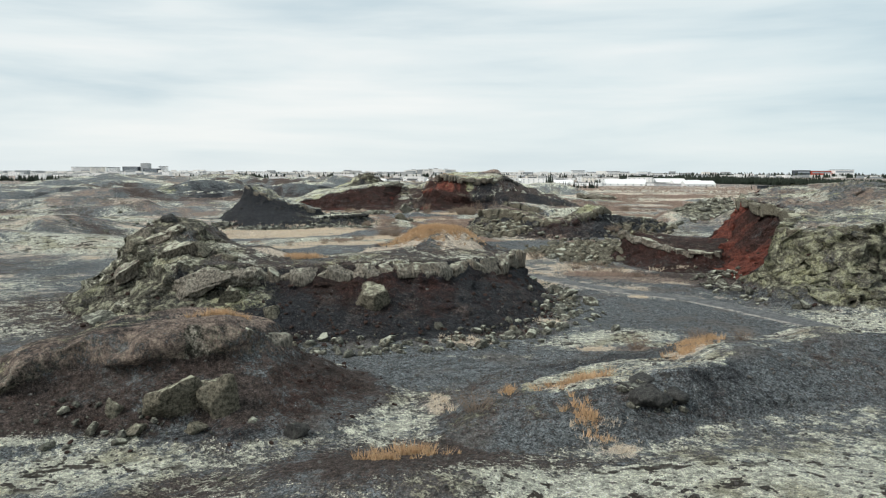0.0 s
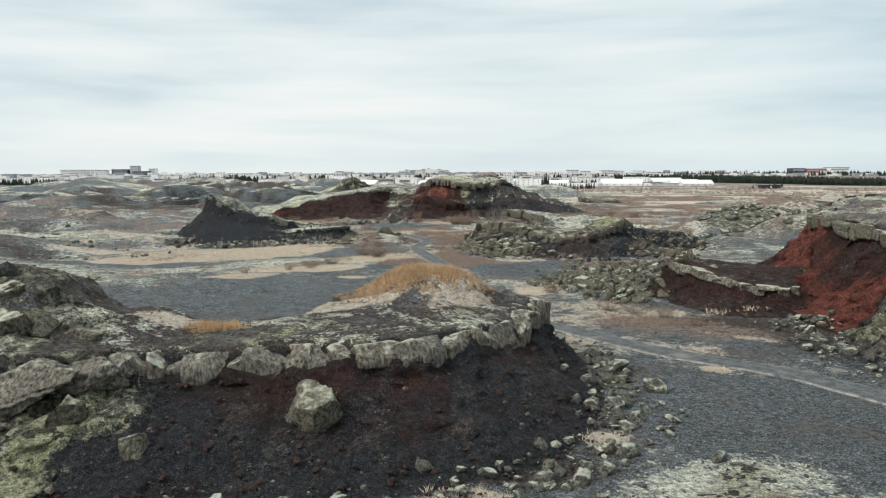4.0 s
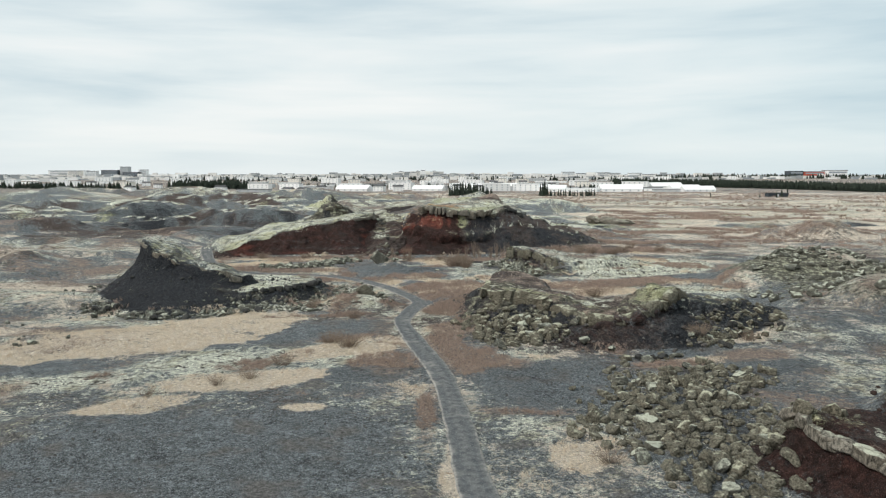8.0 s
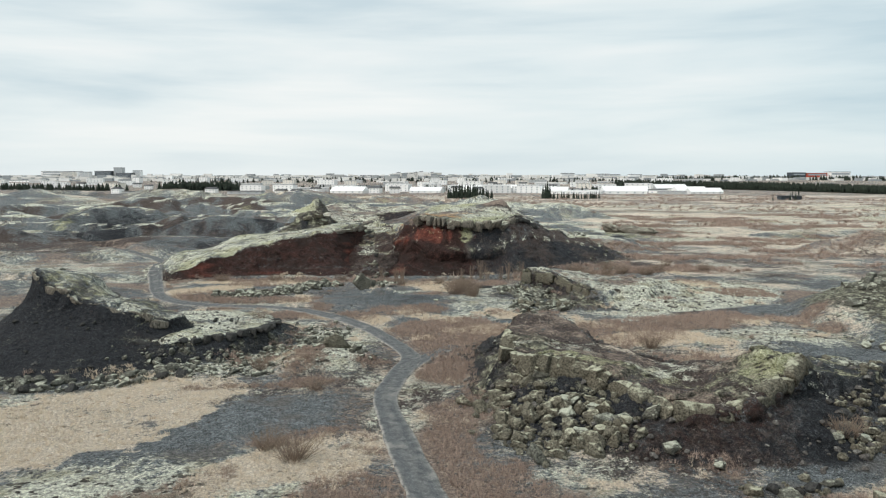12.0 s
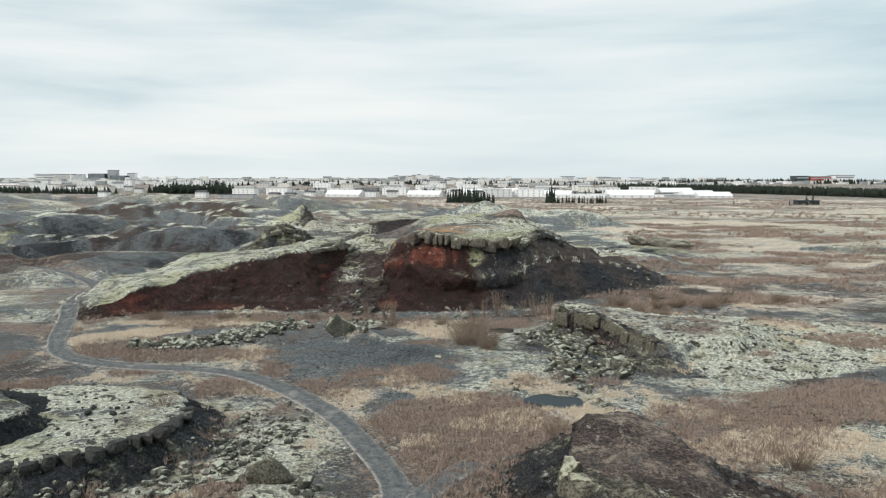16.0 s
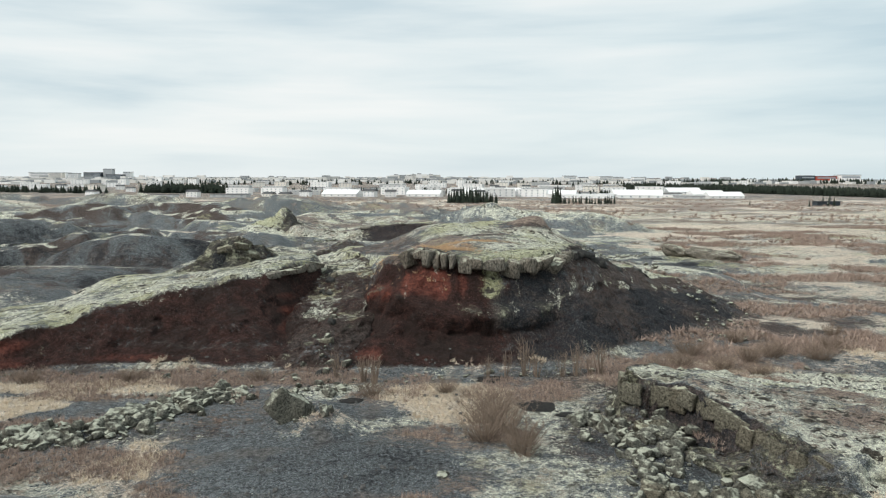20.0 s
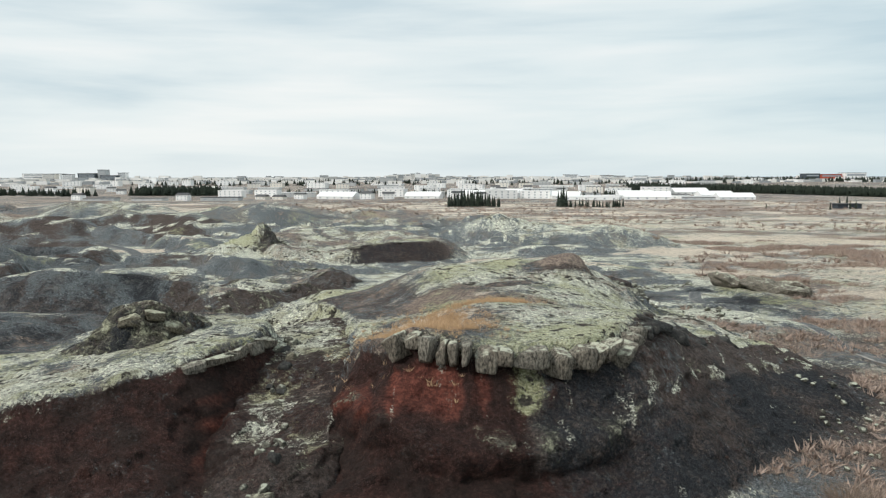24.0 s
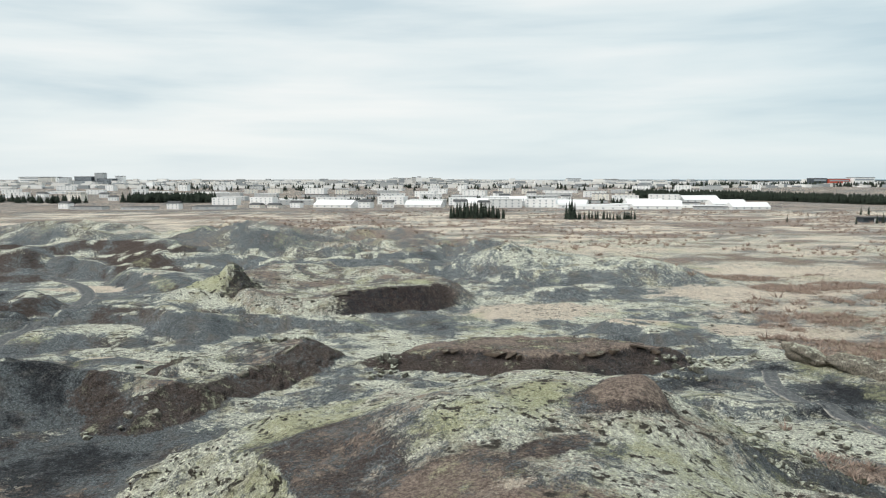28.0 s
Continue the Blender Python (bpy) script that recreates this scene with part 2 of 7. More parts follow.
def terrain_material():
    """Lava gravel, earth, moss, straw, heath, red scoria and rock, laid out by the masks of the ground and the hills."""
    m = Nodes("lava_terrain")
    a = m.add("ShaderNodeAttribute")
    a.attribute_name = "cover"
    b = m.add("ShaderNodeAttribute")
    b.attribute_name = "stone"
    ca, cb = m.add("ShaderNodeSeparateColor", Color=a.outputs["Color"]), m.add("ShaderNodeSeparateColor", Color=b.outputs["Color"])
    coarse, mid, fine, grit = m.noise(0.35, 5), m.noise(1.7, 6, 0.62), m.noise(7.0, 5, 0.65), m.noise(28.0, 3, 0.6)
    cell = m.add("ShaderNodeTexVoronoi", Vector=m.place, Scale=5.0).outputs["Distance"]

    shift = m.add("ShaderNodeMapping", Vector=m.place)
    shift.inputs["Location"].default_value, shift.inputs["Rotation"].default_value = (31, -17, 5), (0.4, 0.2, 0.9)
    mid_b, fine_b = m.noise(1.1, 6, 0.68, shift.outputs[0]), m.noise(5.0, 5, 0.7, shift.outputs[0])

    speck = m.noise(17.0, 3, 0.7, shift.outputs[0])

    def mask(socket, width=0.16, broken=1.0, other=False):
        a1, a2 = (mid_b, fine_b) if other else (mid, fine)
        jag = m.math("SUBTRACT", m.math("ADD", m.math("MULTIPLY", a1, 1.5), m.math("ADD", m.math("MULTIPLY", a2, 1.2), m.math("MULTIPLY", speck, 0.9))), 1.8)
        jag = m.math("MULTIPLY", jag, m.span(socket, 0.0, 0.24, 0.3, 1.0))
        return m.span(m.math("ADD", socket, m.math("MULTIPLY", jag, broken)), 0.5 - width, 0.5 + width)

    gravel = m.mix(m.span(mid_b, 0.32, 0.68), (0.078, 0.090, 0.097), (0.240, 0.272, 0.286))
    gravel = m.mix(m.span(grit, 0.53, 0.66), gravel, (0.36, 0.36, 0.35))
    pebble = m.noise(13.0, 2, 0.6)
    gravel = m.mix(m.span(pebble, 0.54, 0.64), gravel, (0.30, 0.325, 0.335))
    gravel = m.mix(m.span(pebble, 0.46, 0.36), gravel, (0.042, 0.048, 0.052))
    gravel = m.mix(m.span(coarse, 0.50, 0.66), gravel, m.mix(fine, (0.11, 0.108, 0.106), (0.26, 0.252, 0.24)))
    brown = m.mix(m.span(fine, 0.3, 0.7), (0.028, 0.022, 0.020), (0.150, 0.116, 0.102))
    brown = m.mix(m.span(grit, 0.56, 0.70), brown, (0.25, 0.215, 0.195))
    moss = m.mix(m.span(fine_b, 0.26, 0.56), (0.165, 0.17, 0.135), (0.82, 0.825, 0.70))
    moss = m.mix(m.span(coarse, 0.5, 0.66), moss, m.mix(fine_b, (0.165, 0.16, 0.105), (0.80, 0.775, 0.59)))
    straw = m.mix(m.span(fine_b, 0.32, 0.68), (0.55, 0.465, 0.37), (0.86, 0.77, 0.64))
    straw = m.mix(m.span(mid, 0.56, 0.70), straw, (0.42, 0.30, 0.20))
    heath = m.mix(m.span(fine_b, 0.32, 0.66), (0.125, 0.095, 0.082), (0.42, 0.33, 0.27))
    heath = m.mix(m.span(mid, 0.55, 0.68), heath, (0.44, 0.355, 0.28))
    red = m.mix(m.span(mid_b, 0.3, 0.7), (0.015, 0.009, 0.0075), (0.066, 0.029, 0.023))
    red = m.mix(m.span(grit, 0.54, 0.70), red, (0.19, 0.11, 0.095))
    red = m.mix(m.span(coarse, 0.45, 0.65), red, m.mix(fine, (0.016, 0.012, 0.010), (0.052, 0.031, 0.026)))
    red = m.mix(m.span(cb.outputs["Red"], 1.15, 1.6), red, m.mix(m.span(mid_b, 0.3, 0.7), (0.082, 0.025, 0.018), (0.25, 0.082, 0.058)))
    rock = m.mix(m.span(fine, 0.32, 0.66), (0.030, 0.029, 0.024), (0.20, 0.19, 0.15))
    rock = m.mix(m.span(mid, 0.47, 0.62), rock, m.mix(grit, (0.26, 0.27, 0.17), (0.62, 0.61, 0.47)))
    dark = m.mix(m.span(fine, 0.3, 0.7), (0.012, 0.014, 0.018), (0.044, 0.048, 0.055))
    dark = m.mix(m.span(grit, 0.55, 0.68), dark, (0.13, 0.127, 0.124))

    col = m.mix(mask(cb.outputs["Blue"], 0.25, 1.1), gravel, brown)
    col = m.mix(mask(b.outputs["Alpha"], 0.25, 0.9, True), col, dark)
    col = m.mix(mask(cb.outputs["Red"], 0.3, 0.7), col, red)
    col = m.mix(mask(cb.outputs["Green"], 0.16, 1.0, True), col, rock)
    col = m.mix(mask(ca.outputs["Blue"], 0.16, 1.25), col, moss)
    # Tone tied to the clod bumps: darker in their hollows, paler on top.
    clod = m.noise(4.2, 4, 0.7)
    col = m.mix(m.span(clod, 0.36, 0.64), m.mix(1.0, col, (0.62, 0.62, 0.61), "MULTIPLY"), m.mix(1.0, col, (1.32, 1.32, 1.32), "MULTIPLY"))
    col = m.mix(mask(ca.outputs["Red"], 0.18, 1.1, True), col, straw)
    col = m.mix(mask(ca.outputs["Green"], 0.25, 1.1), col, heath)
    col = m.mix(m.math("MULTIPLY", mask(a.outputs["Alpha"], 0.34, 1.3, True), 0.78), col, m.mix(m.span(fine, 0.35, 0.65), (0.30, 0.31, 0.15), (0.74, 0.74, 0.49)))
    pits = m.add("ShaderNodeMapping", Vector=m.place)
    pits.inputs["Location"].default_value, pits.inputs["Scale"].default_value = (7, 3, 1), (0.8, 1.25, 1.0)
    hole = m.math("MULTIPLY", m.span(m.noise(0.95, 4, 0.62, pits.outputs[0]), 0.57, 0.60), m.math("MULTIPLY", m.span(m.math("MAXIMUM", ca.outputs["Blue"], a.outputs["Alpha"]), 0.45, 0.7), m.span(coarse, 0.38, 0.52)))
    nick = m.math("MULTIPLY", m.span(m.noise(1.7, 3, 0.6, shift.outputs[0]), 0.605, 0.63), m.span(m.math("MAXIMUM", ca.outputs["Blue"], a.outputs["Alpha"]), 0.5, 0.75))
    hole = m.math("MAXIMUM", hole, nick)
    col = m.mix(hole, col, m.mix(m.span(fine, 0.3, 0.7), (0.028, 0.026, 0.022), (0.12, 0.105, 0.085)))
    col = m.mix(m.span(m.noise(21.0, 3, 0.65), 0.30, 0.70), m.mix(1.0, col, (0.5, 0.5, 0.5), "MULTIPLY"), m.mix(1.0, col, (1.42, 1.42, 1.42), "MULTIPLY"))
    n = m.bump(mid, 0.8, 0.35)
    n = m.bump(clod, 0.8, 0.22, n)
    n = m.bump(fine, 0.9, 0.16, n)
    n = m.bump(m.math("SUBTRACT", 1.0, hole), 0.9, 0.22, n)
    n = m.bump(cell, 0.35, 0.06, n)
    n = m.bump(grit, 0.8, 0.04, n)
    return m.done(col, 0.97, n)


def rock_material(name, low, high, lichen, amount, streak=1.0):
    """Weathered lava rock: pale lichen and moss on what faces the sky, which also paints the top light."""
    m = Nodes(name)
    r = m.add("ShaderNodeObjectInfo").outputs["Random"]
    stretched = m.add("ShaderNodeMapping", Vector=m.place)
    stretched.inputs["Scale"].default_value = (1, 1, 1 / streak)
    mid, fine, grit = m.noise(2.4, 5, 0.6, stretched.outputs[0]), m.noise(9.0, 5, 0.65, stretched.outputs[0]), m.noise(30.0, 3)
    col = m.mix(m.span(fine, 0.28, 0.72), low, high)
    col = m.mix(m.math("MULTIPLY", r, 0.5), col, m.mix(1.0, col, (0.75, 0.66, 0.6), "MULTIPLY"))
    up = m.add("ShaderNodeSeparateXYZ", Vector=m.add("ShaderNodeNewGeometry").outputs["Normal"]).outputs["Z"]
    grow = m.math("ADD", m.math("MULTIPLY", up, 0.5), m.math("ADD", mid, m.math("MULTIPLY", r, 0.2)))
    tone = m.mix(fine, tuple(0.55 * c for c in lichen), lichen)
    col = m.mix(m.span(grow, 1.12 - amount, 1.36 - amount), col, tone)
    col = m.mix(m.span(grit, 0.3, 0.7), m.mix(1.0, col, (0.7, 0.7, 0.7), "MULTIPLY"), m.mix(1.0, col, (1.15, 1.15, 1.15), "MULTIPLY"))
    n = m.bump(mid, 0.7, 0.18)
    n = m.bump(fine, 0.9, 0.07, n)
    return m.done(col, 0.96, m.bump(grit, 0.6, 0.02, n))


def path_material():
    """Rolled grey gravel with brown and pale drifts."""
    m = Nodes("path_gravel")
    drift, mid, grit = m.noise(0.5, 4), m.noise(2.2, 5, 0.65), m.noise(24.0, 3, 0.6)
    col = m.mix(m.span(mid, 0.3, 0.7), (0.050, 0.056, 0.060), (0.112, 0.121, 0.126))
    col = m.mix(m.span(drift, 0.54, 0.72), col, (0.22, 0.215, 0.20))
    col = m.mix(m.span(grit, 0.55, 0.70), col, (0.28, 0.28, 0.275))
    col = m.mix(m.span(grit, 0.48, 0.32), col, (0.06, 0.064, 0.068))
    w = m.add("ShaderNodeAttribute")
    w.attribute_name = "wear"
    pale = m.math("MULTIPLY", m.add("ShaderNodeSeparateColor", Color=w.outputs["Color"]).outputs["Red"], m.span(mid, 0.3, 0.62))
    col = m.mix(pale, col, m.mix(grit, (0.24, 0.225, 0.20), (0.52, 0.49, 0.44)))
    return m.done(col, 0.96, m.bump(grit, 0.5, 0.02, m.bump(mid, 0.4, 0.05)))


def plain_material(name, low, high, scale=6.0, rough=0.9, bump=0.03, metal=0.0, by_object=0.0):
    m = Nodes(name)
    fine = m.noise(scale, 5, 0.6)
    col = m.mix(m.span(fine, 0.3, 0.7), low, high)
    if by_object:
        r = m.add("ShaderNodeObjectInfo").outputs["Random"]
        col = m.mix(m.math("MULTIPLY", r, by_object), col, m.mix(1.0, col, (0.55, 0.52, 0.5), "MULTIPLY"))
    return m.done(col, rough, m.bump(fine, 0.5, bump) if bump else None, metal)


def plant_material(name, low, high):
    """Dry stalks: each one of its own tone."""
    m = Nodes(name)
    r = m.add("ShaderNodeNewGeometry").outputs["Random Per Island"]
    patch = m.noise(0.8, 3)
    col = m.mix(m.math("ADD", m.math("MULTIPLY", r, 0.6), m.math("MULTIPLY", patch, 0.4)), low, high)
    return m.done(col, 0.9)


TERRAIN = terrain_material()
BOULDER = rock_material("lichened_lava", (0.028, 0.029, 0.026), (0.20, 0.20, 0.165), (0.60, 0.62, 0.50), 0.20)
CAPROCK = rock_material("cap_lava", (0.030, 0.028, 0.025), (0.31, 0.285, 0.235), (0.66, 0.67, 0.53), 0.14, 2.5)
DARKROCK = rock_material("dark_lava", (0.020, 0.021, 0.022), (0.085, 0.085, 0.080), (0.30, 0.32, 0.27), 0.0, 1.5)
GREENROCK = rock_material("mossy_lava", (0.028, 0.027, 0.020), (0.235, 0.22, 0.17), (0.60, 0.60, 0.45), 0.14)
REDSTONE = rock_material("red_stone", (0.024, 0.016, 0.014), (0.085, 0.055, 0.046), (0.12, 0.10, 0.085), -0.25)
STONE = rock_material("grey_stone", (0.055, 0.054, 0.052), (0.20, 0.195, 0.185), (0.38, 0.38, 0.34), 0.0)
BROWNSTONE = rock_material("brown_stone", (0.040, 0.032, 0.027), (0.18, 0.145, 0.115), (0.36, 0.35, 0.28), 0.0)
PATHGRIT = path_material()
STRAW = plant_material("straw_blades", (0.50, 0.40, 0.29), (0.86, 0.76, 0.61))
TAWNY = plant_material("tawny_blades", (0.33, 0.205, 0.11), (0.74, 0.53, 0.33))
HEATHER = plant_material("heath_twigs", (0.15, 0.108, 0.090), (0.54, 0.42, 0.345))
TWIG = plant_material("bare_twigs", (0.12, 0.09, 0.07), (0.34, 0.265, 0.205))
NEEDLE = plant_material("spruce_needles", (0.014, 0.022, 0.017), (0.055, 0.07, 0.05))
BARK = plain_material("bark", (0.05, 0.035, 0.025), (0.12, 0.09, 0.07), 12)


# ---- the lie of the land ----
# Hummocks of the old craters: x, y, half length, half width, turn, height
HUMMOCKS_NEAR = [
    (-46, 84, 12, 7, 20, 1.6), (-60, 100, 16, 8, 10, 2.2), (-38, 118, 9, 5, 15, 1.0), (-52, 150, 14, 6, 5, 1.6),
    (-28, 102, 8, 3.5, 10, 0.5), (-70, 150, 18, 9, -10, 2.4), (-5, 118.5, 3.4, 2.4, 20, 1.1), (-5, 153, 3.4, 3.0, 0, 0.8),
    (42, 108, 9, 6, 60, 1.2), (30, 128, 12, 6, 10, 0.5), (-21, 77, 9, 3, 5, 0.5), (1, 145, 12, 4, 0, 0.25),
    (-2, 19.5, 3.5, 2.2, 15, 0.6), (14, 18, 9, 3, 5, 0.35),
]
HUMMOCKS_BACK = [
    (-79, 262, 12, 7, 10, 4.0), (-62, 240, 16, 6, 15, 2.6), (-41, 229, 12, 6, 10, 3.0), (-33, 242, 9, 5, 0, 1.7),
    (-52, 214, 16, 7, 25, 2.4), (-44, 290, 9, 3.5, 10, 2.2), (-14, 322, 20, 5, 0, 3.6), (-58, 392, 16, 8, 0, 5.5), (-48, 262, 14, 5, 10, 1.6), (-60, 205, 14, 7, -5, 2.0),
    (-90, 205, 18, 9, 5, 2.2), (-44, 282, 14, 7, 12, 2.4), (34, 212, 8, 8, 0, 2.2), (-9, 243, 10, 4.5, -10, 1.3),
]
HUMMOCKS_FAR = [
    (31, 328, 17, 10, 15, 5.4), (46, 318, 15, 8, -10, 5.2), (24, 362, 18, 9, 0, 2.6), (-72, 352, 26, 12, 10, 4.0),
    (-100, 336, 24, 12, 0, 4.0), (-64, 415, 30, 13, 5, 5.5), (-112, 410, 34, 14, 0, 6.0), (-20, 440, 24, 10, 0, 4.2),
    (-48, 342, 18, 8, 20, 3.0), (-150, 300, 30, 14, 10, 4.5), (-135, 230, 26, 12, 10, 3.5), (-170, 400, 36, 16, 0, 6.5),
    (92, 205, 12, 7, 10, 2.2), (105, 240, 22, 6, 5, 1.6),
]
ROCK_RIDGES = [(52, 236, 9, 4.0, 110, 0.9), (88, 203, 9, 5, 25, 1.8), (54, 138, 12, 8, 40, 3.6), (62, 118, 14, 9, 20, 4.6), (45, 122, 8, 4, 60, 1.4)]

PATH_LINE = smooth_line([(24.5, 33), (21, 40.5), (17.3, 48.4), (12.2, 53.7), (7.9, 60.2), (5.0, 64.6), (3.3, 69.5), (2.75, 80), (2.0, 89.5), (0.0, 100.5),
                         (-1.2, 108), (-0.4, 114.5), (0.3, 119), (-1.4, 124.6), (-4.6, 131.6), (-10, 138.6), (-14.8, 141.8), (-20.6, 143), (-26.5, 145.6),
                         (-30.5, 150.5), (-34.3, 160), (-38.5, 172), (-41, 183), (-47, 193), (-60, 205)], 0.7)
TRACK_LINE = smooth_line([(-51.5, 232), (-53, 244), (-54.6, 257), (-54.4, 270), (-56.8, 284), (-60, 297), (-64, 306), (-72.4, 318), (-85, 329)], 1.0)
SIDE_TRACK = smooth_line([(43, 241), (40.5, 234), (41, 228), (43, 218), (43.8, 208), (46, 198), (52, 186)], 1.0)
POND = [(8.3, 133.6), (9.1, 132.8), (10.2, 132.0), (11.7, 132.6), (12.0, 134.3), (10.6, 134.6), (9.9, 135.3), (8.7, 134.8)]


def bumps(x, y, rows, power=1.35):
    out = np.zeros(x.shape)
    wx, wy = x + 2.2 * vnoise(x / 7, y / 7, None, 31), y + 2.2 * vnoise(x / 7, y / 7, None, 32)
    for cx, cy, rx, ry, turn, h in rows:
        c, s = math.cos(radians(turn)), math.sin(radians(turn))
        u, v = ((wx - cx) * c + (wy - cy) * s) / (1.5 * rx), (-(wx - cx) * s + (wy - cy) * c) / (1.5 * ry)
        out = np.maximum(out, h * np.clip(1 - u * u - v * v, 0, 1) ** power)
    return out


def land(x, y):
    """The ground without its hills."""
    z = 0.16 * fbm(x, y, 14, 3, 3) + 0.07 * fbm(x, y, 3.2, 3, 5)
    rough = ramp(y, 186, 240) * (1 - ramp(y, 380, 470)) * (1 - ramp(x, 18, 60)) + 0.5 * ramp(-x, 32, 60) * ramp(y, 60, 110) * (1 - ramp(y, 420, 480))
    rough = np.clip(rough, 0, 1) * (1 - blob(x, y, [(0, 195, 46, 40, 0), (-14, 297, 36, 26, 0), (10, 245, 26, 10, 5)], 0.3))
    ridge = 1 - np.abs(fbm(x * 0.6 + 6 * vnoise(x / 30, y / 30, None, 8), y * 1.2, 24, 4, 9))
    z = z + rough * (3.0 * ramp(ridge, 0.72, 1.0) - 0.3 + 0.3 * fbm(x, y, 9, 3, 12))
    z = z + 0.35 * (1 - rough) * ramp(y, 170, 220) * fbm(x, y, 9, 4, 14)
    z = z + bumps(x, y, HUMMOCKS_NEAR) + bumps(x, y, HUMMOCKS_BACK, 1.0) + bumps(x, y, HUMMOCKS_FAR, 1.1) + bumps(x, y, ROCK_RIDGES, 0.8)
    z = z - 2.2 * ramp(y, 380, 620)
    z = z + 6 * ramp(y, 850, 1500) + 7 * ramp(y, 1400, 2100) * (1 - 0.5 * ramp(x, 250, 900)) + 2 * ramp(y, 2400, 3200)
    z = z - 4 * ramp(x, 350, 560) * ramp(y, 650, 800) * (1 - ramp(y, 1000, 1500)) + ramp(y, 800, 1500) * 1.5 * fbm(x, y, 260, 3, 21)
    flat = 1 - ramp(np.minimum(line_distance(x, y, PATH_LINE), line_distance(x, y, TRACK_LINE)), 1.0, 3.2)
    z = z * (1 - 0.6 * flat) - 0.05 * flat
    return z - 0.45 * ramp(loop_distance(x, y, smooth_loop(POND)), -1.0, 0.6)


# Covers of the ground: x, y, half length, half width, turn
STRAW_NEAR = [
    (-21, 102.5, 11, 6.5, 18), (-29, 97, 8, 4, 10), (-5.2, 97.5, 6.0, 2.6, 38), (-17.5, 108.5, 8, 4.0, 22), (-3.4, 97.4, 2.2, 3.2, 0), (-11, 88, 6, 2.2, 15), (-17, 82, 4, 1.8, 25),
    (-6.5, 82.0, 1.5, 0.9, 10), (2.2, 72, 0.8, 4, 0), (-45, 128, 6, 3, 5), (-38, 104, 6, 2, 5), (4, 55, 5, 3, 0), (0.2, 26, 0.5, 1.2, 10),
    (4.6, 26.0, 1.6, 0.7, 5), (7.6, 34.6, 1.0, 0.5, 0), (1.5, 36, 1.6, 0.6, 0), (6.4, 40.5, 1.2, 0.6, 30), (13.5, 31, 1.4, 0.8, 0), (5.2, 22.5, 1.0, 1.6, 20),
]
STRAW_MID = [
    (4.5, 157, 4, 4.5, 70), (9.5, 136.5, 3.4, 1.6, -20), (9.3, 129.5, 5.5, 2.4, 10), (1.6, 159, 3, 2, 20), (30, 166, 9, 3.5, 15), (-22, 160.6, 8, 1.7, 0),
    (21.5, 124, 6, 2.5, 10), (13, 121, 5, 2.2, 10), (-26, 155, 6, 3, 30), (30, 101.5, 4, 1.6, 40), (18, 57, 2.6, 0.8, -40), (14.5, 63, 2.0, 0.6, -30),
    (-4, 134, 3, 2, 30), (46, 172, 10, 4, 10), (20, 78, 2.5, 1.5, 0), (8.5, 73.5, 1.6, 2.2, 0),
]
STRAW_BACK = [
    (22, 282, 13, 8, 10), (30, 262, 10, 4, 20), (56, 262, 12, 5, 0), (70, 238, 16, 4, 5), (80, 225, 14, 5, 0), (-36, 247, 6, 3, 10),
    (48, 260, 5, 2, 0), (90, 270, 22, 5, 0), (70, 300, 24, 8, 5), (-60, 310, 14, 5, 0), (100, 330, 40, 14, 0), (6, 228, 5, 3, 0),
]
HEATH_NEAR = [
    (3.4, 100, 2.6, 9, 0), (6.5, 92.5, 3.0, 2.2, 20), (3.0, 114, 2.4, 4, 0), (-4.6, 109, 4.0, 2.0, 10), (-3.0, 92, 2.0, 3.0, 20),
    (6.2, 108, 3.2, 9.5, 0), (4.6, 95, 2.0, 6, -5), (8, 124, 9, 5, 10), (3.5, 130, 6, 5, 0), (-6.5, 101, 4.5, 1.8, 10), (-7.4, 111.4, 4, 1.2, 10),
    (-3.2, 106, 1.6, 5, 0), (-2.5, 138, 7, 3, 20), (14, 125, 9, 3.5, 0), (1.0, 79, 0.7, 6, 0), (7.6, 81, 3.0, 1.0, 5), (24, 130, 10, 4, 10),
    (-13.4, 110.6, 3, 0.8, 10), (9.4, 34.5, 1.0, 0.6, 0), (11, 28.5, 2.0, 1.2, 30),
]
HEATH_MID = [
    (-14, 163, 14, 2.6, 0), (3, 150, 5, 3, 0), (9, 159, 5, 3.5, 20), (24, 166, 9, 4.5, 20), (38, 172, 12, 3, 10), (20, 162, 8, 2.5, 0),
    (34, 134, 10, 4, 0), (26, 101, 4, 2.5, 40), (-20, 154, 8, 2, 10), (50, 190, 20, 4, 5), (60, 215, 22, 4, 0), (44, 150, 8, 4, 0),
    (-40, 157, 8, 4, 0), (36, 205, 10, 4, 0), (16, 59, 6, 2.6, -35), (26, 94, 6, 2.6, 30), (20, 91.5, 4, 1.6, 10), (-16, 147, 7, 2.6, 0), (-24, 149, 6, 2, 0), (-17, 158, 9, 1.2, 5),
]
